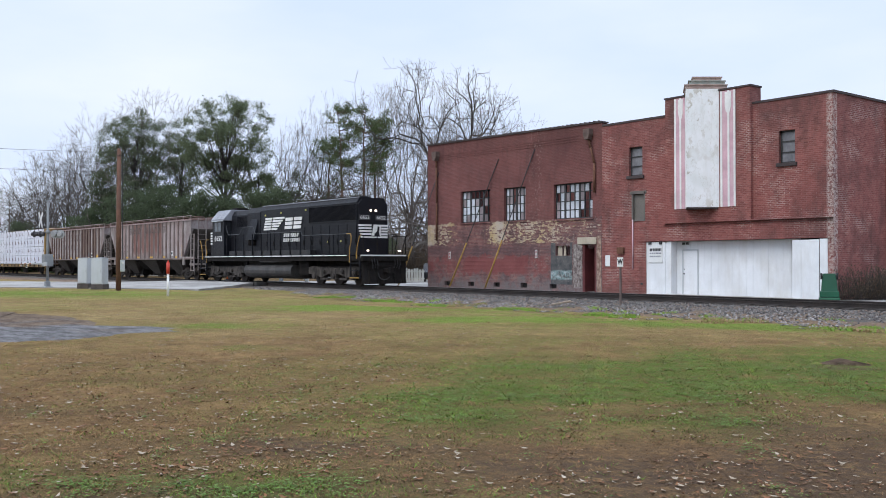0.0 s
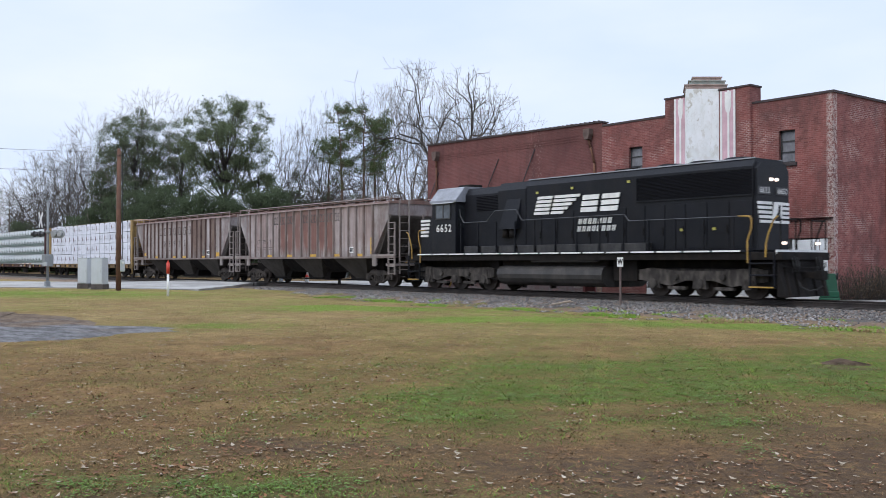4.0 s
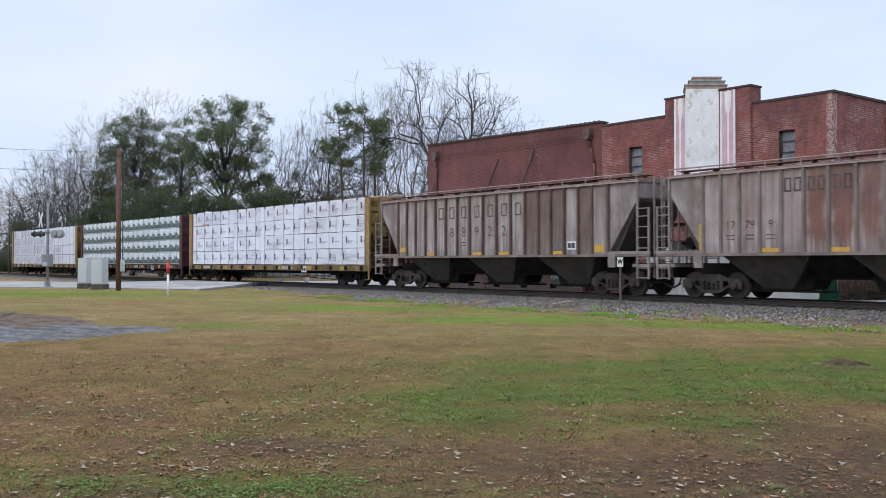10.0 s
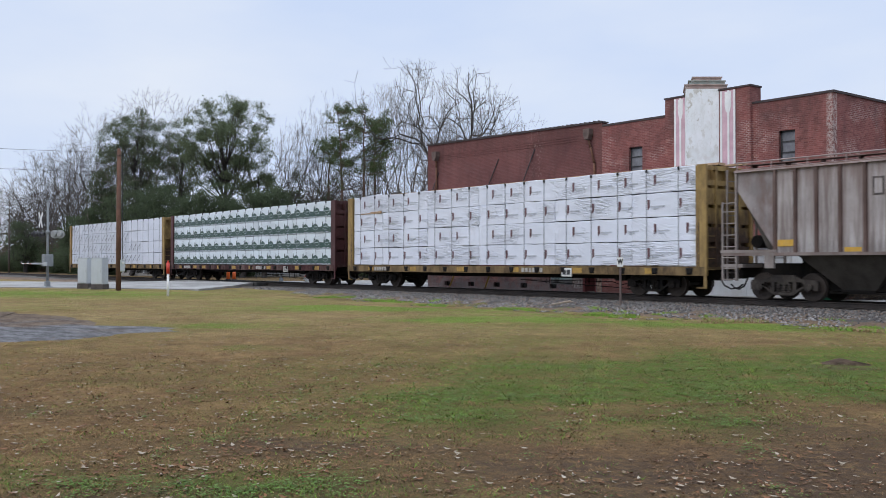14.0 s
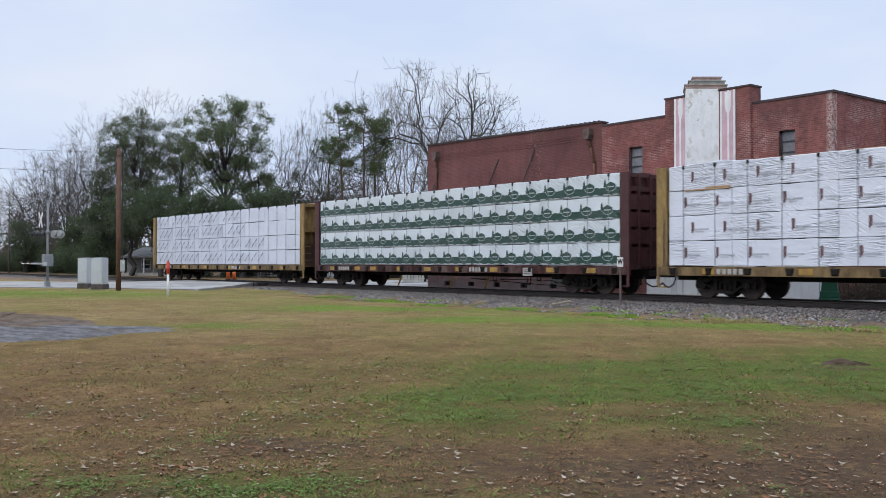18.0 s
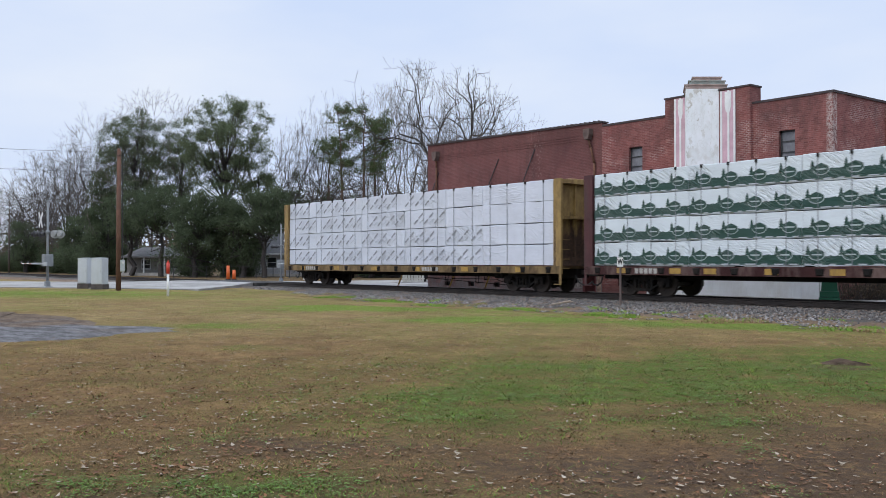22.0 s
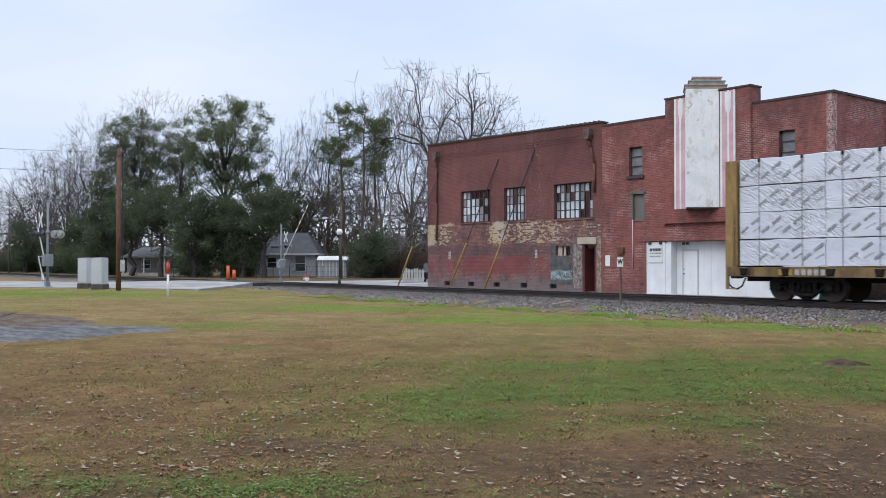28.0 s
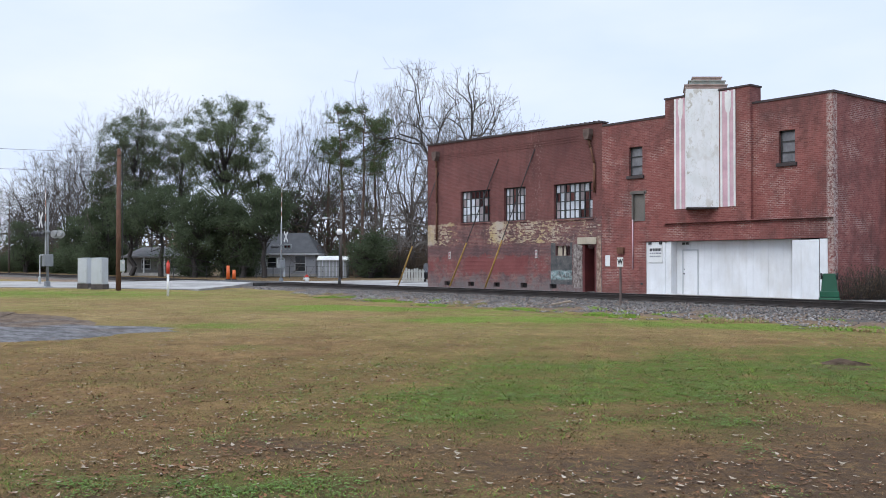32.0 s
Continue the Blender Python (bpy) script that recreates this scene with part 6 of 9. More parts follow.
# -- covered hoppers --
def hopper_paint(name, base, rust_a, rust_b, rusty, streaky, edge):
    """Weathered side sheet: grime streaks, darker brown towards the edges of each panel, a rust field in its middle."""
    m, nt, b = shader(name)
    vec = node(nt, "TexCoord").outputs["Object"]
    own = node(nt, "ObjectInfo").outputs["Random"]
    sep = node(nt, "SeparateXYZ", {0: vec})
    far = node(nt, "CombineXYZ", {0: calc(nt, "MULTIPLY", own, 37.0), 1: calc(nt, "MULTIPLY", own, 11.0), 2: 0.0}).outputs[0]
    at = node(nt, "VectorMath", {0: vec, 1: far}, op="ADD").outputs[0]
    st = node(nt, "Mapping", {"Vector": at, "Scale": (2.6, 1, 0.17)}).outputs[0]
    streak, blot, fine = grain(nt, st, 1.9, 6, 0.65, 0.42, 0.66), grain(nt, at, 0.9, 5, 0.6, 0.38, 0.62), grain(nt, at, 30, 4, 0.7)
    c = mixed(nt, grain(nt, at, 1.1, 5), tuple(v * 0.86 for v in base), tuple(min(1, v * 1.2) for v in base))
    c = mixed(nt, calc(nt, "MULTIPLY", streak, streaky), c, (0.105, 0.075, 0.066))
    c = mixed(nt, calc(nt, "MULTIPLY", grain(nt, st, 2.7, 6, 0.7, 0.54, 0.70), 0.55), c, (0.52, 0.49, 0.49))
    # rust field inside the panel
    in_x = node(nt, "MapRange", {"Value": calc(nt, "ADD", calc(nt, "ABSOLUTE", sep.outputs[0]), calc(nt, "MULTIPLY", blot, 0.13)), "From Min": 0.46, "From Max": 0.28}).outputs[0]
    in_z = span(nt, calc(nt, "ADD", sep.outputs[2], calc(nt, "MULTIPLY", streak, 0.8)), -0.85, 1.9, 0.45)
    rust = calc(nt, "MULTIPLY", calc(nt, "MULTIPLY", in_x, in_z), calc(nt, "MULTIPLY", rusty, calc(nt, "ADD", 0.6, calc(nt, "MULTIPLY", own, 0.6))))
    c = mixed(nt, calc(nt, "MINIMUM", rust, 0.88), c, mixed(nt, calc(nt, "MULTIPLY", calc(nt, "ADD", grain(nt, st, 3.4, 6, 0.7, 0.38, 0.64), blot), 0.5), rust_a, rust_b))
    # brown wash from the roof, then darker brown towards the panel edges
    wash = calc(nt, "MULTIPLY", node(nt, "MapRange", {"Value": calc(nt, "ADD", sep.outputs[2], calc(nt, "MULTIPLY", streak, 0.8)), "From Min": 0.9, "From Max": 1.75}).outputs[0], 0.55)
    c = mixed(nt, wash, c, (0.19, 0.12, 0.105))
    side = calc(nt, "MULTIPLY", node(nt, "MapRange", {"Value": calc(nt, "ADD", calc(nt, "ABSOLUTE", sep.outputs[0]), calc(nt, "MULTIPLY", grain(nt, st, 1.3, 5), 0.16)), "From Min": 0.33, "From Max": 0.52}).outputs[0], edge)
    c = mixed(nt, side, c, mixed(nt, fine, (0.10, 0.055, 0.045), (0.17, 0.105, 0.088)))
    low = calc(nt, "MULTIPLY", node(nt, "MapRange", {"Value": calc(nt, "SUBTRACT", sep.outputs[2], calc(nt, "MULTIPLY", streak, 0.35)), "From Min": -1.0, "From Max": -1.4}).outputs[0], 0.45)
    c = mixed(nt, low, c, (0.12, 0.105, 0.10))
    c = mixed(nt, calc(nt, "MULTIPLY", fine, 0.2), c, (0.12, 0.10, 0.09))
    nt.links.new(c, b.inputs["Base Color"])
    b.inputs["Roughness"].default_value = 0.75
    bumped(nt, b, calc(nt, "ADD", fine, calc(nt, "MULTIPLY", blot, 2.0)), 0.15, 0.01)
    return m


HOP_GREY = hopper_paint("hopper_grey", (0.42, 0.385, 0.385), (0.15, 0.055, 0.040), (0.26, 0.11, 0.08), 0.4, 0.5, 0.5)
HOP_RUSTED = hopper_paint("hopper_rusted", (0.40, 0.345, 0.33), (0.105, 0.034, 0.026), (0.225, 0.078, 0.054), 1.35, 0.55, 0.6)
HOP_PALE = hopper_paint("hopper_pale", (0.45, 0.42, 0.415), (0.14, 0.085, 0.068), (0.24, 0.17, 0.14), 0.35, 0.75, 0.95)
HOP_BROWN = hopper_paint("hopper_brown", (0.20, 0.165, 0.15), (0.095, 0.052, 0.040), (0.19, 0.125, 0.092), 0.9, 0.8, 1.0)
HOP_END = mat("hopper_end_paint", (0.30, 0.265, 0.26), 0.8, var=0.3, scale=1.2, stain=(0.14, 0.08, 0.065), amount=0.9)
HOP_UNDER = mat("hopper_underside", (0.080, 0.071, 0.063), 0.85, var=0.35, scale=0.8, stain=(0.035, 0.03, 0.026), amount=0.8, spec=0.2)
HOP_RUST = mat("hopper_roof_rust", (0.20, 0.12, 0.10), 0.85, var=0.3, stain=(0.30, 0.25, 0.23), amount=0.5)
# pinkish rail paint made paler to carry the highlight along the roof edge
HOP_RAIL = mat("hopper_highlit_rail", (0.34, 0.265, 0.255), 0.7, var=0.25, stain=(0.22, 0.13, 0.11), amount=0.5, scale=2.0)
POST_GREY = mat("hopper_post_grey", (0.23, 0.19, 0.175), 0.8, var=0.3, scale=1.1, stain=(0.15, 0.09, 0.075), amount=0.75, spec=0.3)
POST_BROWN = mat("hopper_post_brown", (0.105, 0.066, 0.057), 0.85, var=0.4, scale=1.1, stain=(0.22, 0.16, 0.14), amount=0.5, spec=0.3)
LADDER_GREY = mat("hopper_ladder_grey", (0.26, 0.225, 0.21), 0.8, var=0.3, scale=1.5, stain=(0.15, 0.10, 0.08), amount=0.6)
TRUCK_DUSTY = mat("dusty_truck", (0.048, 0.041, 0.037), 0.9, var=0.4, stain=(0.105, 0.09, 0.076), amount=0.6, scale=3.0, spec=0.2)
FAINT_PRINT = mat("faded_print", (0.075, 0.062, 0.06), 0.8, var=0.4, scale=3, stain=(0.27, 0.22, 0.20), amount=0.75)
PATCH_YELLOW = mat("reflector_yellow", (0.62, 0.36, 0.05), 0.5, var=0.2, stain=(0.35, 0.25, 0.12), amount=0.5, scale=5)
POSTS = [-6.98, -6.25, -5.52, -4.73, -3.93, -3.14, -2.29, -1.39, -0.46, 0.46, 1.39, 2.29, 3.11, 3.85, 4.62, 5.40, 6.14, 6.98]


def hopper(label, u, sheet, post, patches):
    """sheet(x) and post(x) pick the paint along the car; patches are yellow reflectors (x0, x1, z0, z1)."""
    car = vehicle("covered_hopper", label, u, "covered hoppers")
    bm = BM()
    end = [(-8.45, 4.36), (-8.45, 3.75), (-7.05, 1.75), (-7.05, 1.58), (7.05, 1.58), (7.05, 1.75), (8.45, 3.75), (8.45, 4.36)]
    slab(bm, end, "y", -1.45, 1.45)
    part("body", bm, HOP_END, car, "weathered grey steel hopper body")
    bm = BM()
    slab(bm, [(-1.5, 4.34), (-1.5, 4.42), (-0.7, 4.54), (0.7, 4.54), (1.5, 4.42), (1.5, 4.34)], "x", -8.5, 8.5)
    part("roof", bm, HOP_RUST, car, "rust-stained roof")
    for s in (-1, 1):
        bm = BM()
        y0, y1 = sorted((s * 0.55, s * 1.0))
        box(bm, -8.5, 8.5, y0, y1, 4.615, 4.64)
        for i in range(14):
            x = -8.2 + i * 1.26
            box(bm, x - 0.015, x + 0.015, y0 + 0.05, y1 - 0.05, 4.45, 4.615)
        part("running_board", bm, HOP_RUST, car)
        bm = BM()
        box(bm, -8.5, 8.5, s * 1.52 - 0.03, s * 1.52 + 0.03, 4.33, 4.385)
        part("eave_rail", bm, HOP_RAIL, car, "pale roof edge with its highlight in the colour")
        bm = BM()
        pipe(bm, [(-8.5, s * 1.48, 4.66), (8.5, s * 1.48, 4.66)], 0.028, 6)
        for i in range(14):
            x = -8.4 + i * 1.29
            pipe(bm, [(x, s * 1.5, 4.36), (x, s * 1.48, 4.66)], 0.02, 5)
        part("roof_rail", bm, HOP_RAIL, car, "thin pale roof handrail")
    for i in range(5):
        bm = BM()
        box(bm, -7.2 + i * 3.3 - 0.75, -7.2 + i * 3.3 + 0.75, -0.3, 0.3, 4.54, 4.62, 0.02)
        part("hatch", bm, HOP_RUST, car)
    # side sheets between the outside posts
    for a, b in zip(POSTS, POSTS[1:]):
        w = (b - a) / 2
        for s in (-1, 1):
            bm = BM()
            box(bm, -w, w, -0.006, 0.006, -1.37, 1.37)
            ob = part("side_sheet", bm, sheet((a + b) / 2), car)
            ob.matrix_basis = pose((a + b) / 2, s * 1.456, 2.97)
    for x in POSTS:
        for s in (-1, 1):
            bm = BM()
            w = 0.062
            skin(bm, [(x - w, s * 1.46, 1.6), (x + w, s * 1.46, 1.6), (x + w, s * 1.46, 4.34), (x - w, s * 1.46, 4.34)], [(x - w * 0.7, s * 1.55, 1.6), (x + w * 0.7, s * 1.55, 1.6), (x + w * 0.7, s * 1.55, 4.32), (x - w * 0.7, s * 1.55, 4.32)])
            part("side_post", bm, post(x), car)
    for s in (-1, 1):
        bm = BM()
        box(bm, -9.0, 9.0, s * 1.49 - 0.05, s * 1.49 + 0.05, 1.50, 1.60)
        part("side_sill", bm, POST_GREY, car)
    for x0, x1, z0, z1 in patches:
        bm = BM()
        box(bm, x0, x1, -1.474, -1.464, z0, z1)
        part("reflector", bm, PATCH_YELLOW, car)
    # three discharge bays hung from a deep dark centre sill
    for k in range(3):
        cx = -4.6 + k * 4.6
        bm = BM()
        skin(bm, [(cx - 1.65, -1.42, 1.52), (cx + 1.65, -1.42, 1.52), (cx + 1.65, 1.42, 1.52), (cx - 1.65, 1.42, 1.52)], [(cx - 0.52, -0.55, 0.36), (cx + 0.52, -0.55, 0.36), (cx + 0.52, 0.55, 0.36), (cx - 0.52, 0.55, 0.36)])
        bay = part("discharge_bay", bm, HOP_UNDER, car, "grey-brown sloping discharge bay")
        bm = BM()
        box(bm, cx - 1.5, cx + 1.5, -0.62, 0.62, 0.27, 0.33, 0.01)
        box(bm, cx - 0.55, cx + 0.55, -0.66, 0.66, 0.33, 0.40, 0.01)
        pipe(bm, [(cx - 0.75, -0.95, 0.34), (cx - 0.75, 0.95, 0.34)], 0.03, 6)
        part("gate", bm, GRIMY_BLACK, bay)
    bm = BM()
    box(bm, -6.6, 6.6, -0.5, 0.5, 0.72, 1.5, 0.02)
    box(bm, -9.1, 9.1, -0.3, 0.3, 0.80, 1.25)
    # near-black slabs fill out the bays' end slopes, their shade put into the colour
    for cx in (-4.6, 0.0, 4.6):
        slab(bm, [(cx - 1.75, 0.95), (cx - 1.3, 0.66), (cx - 1.15, 0.36), (cx + 1.15, 0.36), (cx + 1.3, 0.66), (cx + 1.75, 0.95)], "y", -0.52, 0.52)
    for cx in (-2.3, 2.3):
        slab(bm, [(-1.40, 1.52), (-0.55, 0.78), (0.55, 0.78), (1.40, 1.52)], "x", cx - 0.9, cx + 0.9)
    part("centre_sill", bm, GRIMY_BLACK, car)
    for e in (-1, 1):
        bm = BM()
        x0, x1 = sorted((e * 8.2, e * 9.05))
        box(bm, x0, x1, -1.5, 1.5, 1.1, 1.22)
        for s in (-1, 1):
            y0, y1 = sorted((s * 1.45, s * 1.55))
            box(bm, min(e * 6.9, e * 9.05), max(e * 6.9, e * 9.05), y0, y1, 1.60, 1.70)
            box(bm, min(e * 7.0, e * 7.35), max(e * 7.0, e * 7.35), y0, y1, 1.08, 1.60, 0.02)
        part("end_platform", bm, LADDER_GREY, car)
        bm = BM()
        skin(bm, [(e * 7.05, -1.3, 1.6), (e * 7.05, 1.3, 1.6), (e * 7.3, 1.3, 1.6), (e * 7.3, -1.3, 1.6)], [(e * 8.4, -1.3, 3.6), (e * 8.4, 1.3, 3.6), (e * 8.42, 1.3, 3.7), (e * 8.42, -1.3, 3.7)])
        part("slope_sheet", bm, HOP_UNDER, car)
        for s in (-1, 1):
            bm = BM()
            for x, top in ((e * 8.98, 3.35), (e * 8.44, 4.36)):
                box(bm, x - 0.035, x + 0.035, s * 1.5 - 0.035, s * 1.5 + 0.035, 0.65, top)
            for z in (0.68, 1.05, 1.42, 1.8, 2.2, 2.6, 3.0, 3.3):
                box(bm, min(e * 8.44, e * 8.98), max(e * 8.44, e * 8.98), s * 1.52 - 0.018, s * 1.52 + 0.018, z, z + 0.035)
            part("side_ladder", bm, LADDER_GREY, car)
        bm = BM()
        for y in (-1.2, -0.6):
            box(bm, e * 9.0 - 0.025, e * 9.0 + 0.025, y - 0.03, y + 0.03, 0.7, 4.5)
        for i in range(9):
            box(bm, e * 9.0 - 0.02, e * 9.0 + 0.02, -1.2, -0.6, 0.9 + i * 0.4, 0.93 + i * 0.4)
        for y in (0.4, 1.3):
            box(bm, e * 8.9 - 0.03, e * 8.9 + 0.03, y - 0.04, y + 0.04, 1.2, 3.8)
        part("end_ladder", bm, LADDER_GREY, car)
        bm = BM()
        tube(bm, (e * 8.3, -0.5, 2.0), (e * 8.3, 0.3, 2.0), 0.22, seg=12)
        part("brake_gear", bm, GRIMY_BLACK, car)
        coupler(car, e * 8.6, e)
        freight_truck(car, e * 6.95, TRUCK_DUSTY)
    return car


YEL = (1.61, 1.75)
hop1 = hopper("grey covered hopper car with rust fields along its middle", 18.68, lambda x: HOP_RUSTED if -3.2 < x < 3.1 else HOP_GREY, lambda x: POST_GREY,
              [(-4.65, -4.05, *YEL), (-2.24, -1.63, *YEL), (0.52, 1.17, *YEL), (3.15, 3.68, *YEL), (5.5, 6.05, *YEL), (-7.16, -7.05, 1.66, 2.65), (6.72, 6.88, 1.72, 2.6)])
hop2 = hopper("pale grey three-bay covered hopper car with brown stained end panels", 0.32, lambda x: HOP_BROWN if 2.2 < x < 6.2 and not 4.6 < x < 5.4 else HOP_PALE, lambda x: POST_BROWN,
              [(-6.90, -6.34, 1.80, 2.02), (-4.61, -4.06, *YEL), (-1.22, -0.60, *YEL), (0.60, 1.2, *YEL), (3.95, 4.48, *YEL), (6.24, 6.74, 1.69, 1.97)])


def letter_bars(car, xs, z, h, w):
    """Railway name: plain letter-sized open frames in faded paint."""
    for x in xs:
        bm = BM()
        t = 0.055
        for a, b, c, d in ((x, x + w, z, z + t), (x, x + w, z + h - t, z + h), (x, x + t, z, z + h), (x + w - t, x + w, z, z + h)):
            box(bm, a, b, -1.474, -1.464, c, d)
        part("name_bar", bm, FAINT_PRINT, car)


MIDS = [(a + b) / 2 for a, b in zip(POSTS, POSTS[1:])]
letter_bars(hop2, [MIDS[k] - 0.18 for k in (4, 5, 6, 7, 8, 9, 10)], 3.32, 0.56, 0.36)
for k, ch in zip((5, 6, 7, 8, 9), "88922"):
    lay("car_number", word_mesh(ch, 0.64, FAINT_PRINT), hop2, MIDS[k], -1.474, 2.66)
letter_bars(hop1, [MIDS[k] + o for k in (4, 5, 6, 8, 9, 10, 11, 12) for o in (-0.30, 0.04)], 3.58, 0.46, 0.25)
for k, ch in zip((1, 2, 3), ("17", "79", "9")):
    lay("car_number", word_mesh(ch, 0.40, FAINT_PRINT), hop1, MIDS[k], -1.474, 2.54)
for car_ob, x0, x1 in ((hop1, 4.72, 5.08), (hop2, 4.76, 5.24)):
    bm = BM()
    box(bm, x0, x1, -1.478, -1.464, 1.80, 2.13)
    pl = part("placard", bm, STRIPE_WHITE, car_ob, "white-edged black data placard")
    bm = BM()
    box(bm, x0 + 0.05, (x0 + x1) / 2 - 0.015, -1.484, -1.476, 1.86, 2.07)
    box(bm, (x0 + x1) / 2 + 0.015, x1 - 0.05, -1.484, -1.476, 1.86, 2.07)
    part("placard_field", bm, MARK_BLACK, pl)
bm = BM()
box(bm, 4.02, 4.46, -1.474, -1.464, 1.84, 2.18)
part("data_panel", bm, mat("grey_patch_paint", (0.16, 0.155, 0.15), 0.8, var=0.3, scale=5), hop2, "square dark grey data panel")
for k in (1, 2, 3, 6):
    for dz in (0.0, 0.13):
        bm = BM()
        box(bm, MIDS[k] - 0.16, MIDS[k] + 0.16, -1.474, -1.464, 2.05 + dz, 2.09 + dz)
        part("data_line", bm, FAINT_PRINT, hop1 if k < 6 else hop2)


# -- centre-beam flat cars with wrapped lumber --
def wrap_material(name, base, slant, level):
    """Plastic sheet: taut flat areas, patches of slanting folds and patches of level tension lines, different on each pack."""
    m, nt, b = shader(name)
    vec = node(nt, "TexCoord").outputs["Object"]
    own = node(nt, "ObjectInfo").outputs["Random"]
    far = node(nt, "CombineXYZ", {0: calc(nt, "MULTIPLY", own, 53.0), 1: 0.0, 2: calc(nt, "MULTIPLY", own, 17.0)}).outputs[0]
    at = node(nt, "VectorMath", {0: vec, 1: far}, op="ADD").outputs[0]
    c = mixed(nt, grain(nt, at, 0.9, 5), tuple(v * 0.9 for v in base), base)
    c = mixed(nt, calc(nt, "MULTIPLY", grain(nt, at, 3.5, 6, 0.7, 0.55, 0.75), 0.25), c, tuple(v * 0.75 for v in base))
    nt.links.new(c, b.inputs["Base Color"])
    b.inputs["Roughness"].default_value = 0.3

    def folds(turn, stretch, scale):
        n = node(nt, "TexNoise", {"Vector": node(nt, "Mapping", {"Vector": node(nt, "Mapping", {"Vector": at, "Rotation": (0, turn, 0)}).outputs[0], "Scale": stretch}).outputs[0], "Scale": scale, "Detail": 3.0, "Roughness": 0.55}).outputs[0]
        return calc(nt, "MULTIPLY", calc(nt, "MINIMUM", calc(nt, "ABSOLUTE", calc(nt, "SUBTRACT", n, 0.5)), 0.09), 11.0)

    where_a = calc(nt, "MULTIPLY", grain(nt, at, 0.55, 2, 0.5, 0.46, 0.62), slant)
    where_b = calc(nt, "MULTIPLY", grain(nt, node(nt, "Mapping", {"Vector": at, "Location": (9, 4, 2)}).outputs[0], 0.6, 2, 0.5, 0.44, 0.62), level)
    h = calc(nt, "ADD", calc(nt, "MULTIPLY", folds(-0.62, (0.45, 1, 3.4), 2.4), where_a), calc(nt, "MULTIPLY", folds(0.05, (0.28, 1, 5.5), 2.2), where_b))
    soft = grain(nt, node(nt, "Mapping", {"Vector": at, "Rotation": (0, 0.5, 0), "Scale": (0.7, 1, 1.8)}).outputs[0], 1.8, 3, 0.5, 0.2, 0.8)
    bumped(nt, b, calc(nt, "ADD", h, calc(nt, "MULTIPLY", soft, 0.5)), 0.75, 0.045)
    return m


WRAP_WHITE = wrap_material("white_lumber_wrap", (0.71, 0.735, 0.82), 0.35, 1.0)
WRAP_SHINY = wrap_material("shiny_white_wrap", (0.67, 0.725, 0.765), 1.2, 0.2)
WRAP_GREY = wrap_material("grey_white_lumber_wrap", (0.62, 0.65, 0.725), 1.1, 0.2)
WRAP_PLAIN = wrap_material("plain_lumber_wrap", (0.64, 0.665, 0.745), 0.4, 0.25)
WRAP_GREEN = wrap_material("green_lumber_wrap", (0.016, 0.058, 0.044), 1.0, 0.2)
LUMBER = mat("bare_lumber", (0.45, 0.30, 0.18), 0.8, var=0.25, scale=6)
STRAP = mat("steel_strap", (0.24, 0.25, 0.28), 0.5, 0.2)
def bulkhead_material():
    """Ochre paint gone to dark rust below; the dark also stands for recess shade."""
    m, nt, b = shader("rusted_shaded_bulkhead")
    vec = node(nt, "TexCoord").outputs["Object"]
    z = node(nt, "SeparateXYZ", {0: vec}).outputs[2]
    st = node(nt, "Mapping", {"Vector": vec, "Scale": (1, 1, 0.35)}).outputs[0]
    c = mixed(nt, grain(nt, vec, 1.3, 5), (0.23, 0.145, 0.05), (0.36, 0.245, 0.085))
    c = mixed(nt, calc(nt, "MULTIPLY", grain(nt, st, 2.4, 6, 0.7, 0.45, 0.66), 0.8), c, (0.10, 0.05, 0.025))
    edge = calc(nt, "ADD", z, calc(nt, "MULTIPLY", calc(nt, "SUBTRACT", grain(nt, st, 2.0, 6, 0.7), 0.5), 1.3))
    # dark rust reaches higher than its stain to paint the shade in the bays
    c = mixed(nt, node(nt, "MapRange", {"Value": edge, "From Min": 3.1, "From Max": 2.3, "To Max": 0.97}).outputs[0], c, mixed(nt, grain(nt, vec, 9, 5), (0.035, 0.022, 0.016), (0.09, 0.048, 0.03)))
    nt.links.new(c, b.inputs["Base Color"])
    b.inputs["Roughness"].default_value = 0.85
    bumped(nt, b, grain(nt, vec, 20, 4), 0.2, 0.01)
    return m


BULK_RUST_SHADE = bulkhead_material()
DECK_YELLOW = mat("grimy_yellow_sill", (0.22, 0.15, 0.075), 0.85, var=0.4, scale=1.3, stain=(0.035, 0.022, 0.018), amount=0.97, spec=0.2)
DECK_MAROON = mat("grimy_maroon_sill", (0.055, 0.021, 0.021), 0.85, var=0.4, scale=1.1, stain=(0.17, 0.12, 0.105), amount=0.85, spec=0.2)
FADED_WHITE = mat("faded_white_print", (0.42, 0.40, 0.37), 0.7, var=0.3, scale=5)
LOAD_Z, TIER = 1.15, 0.905


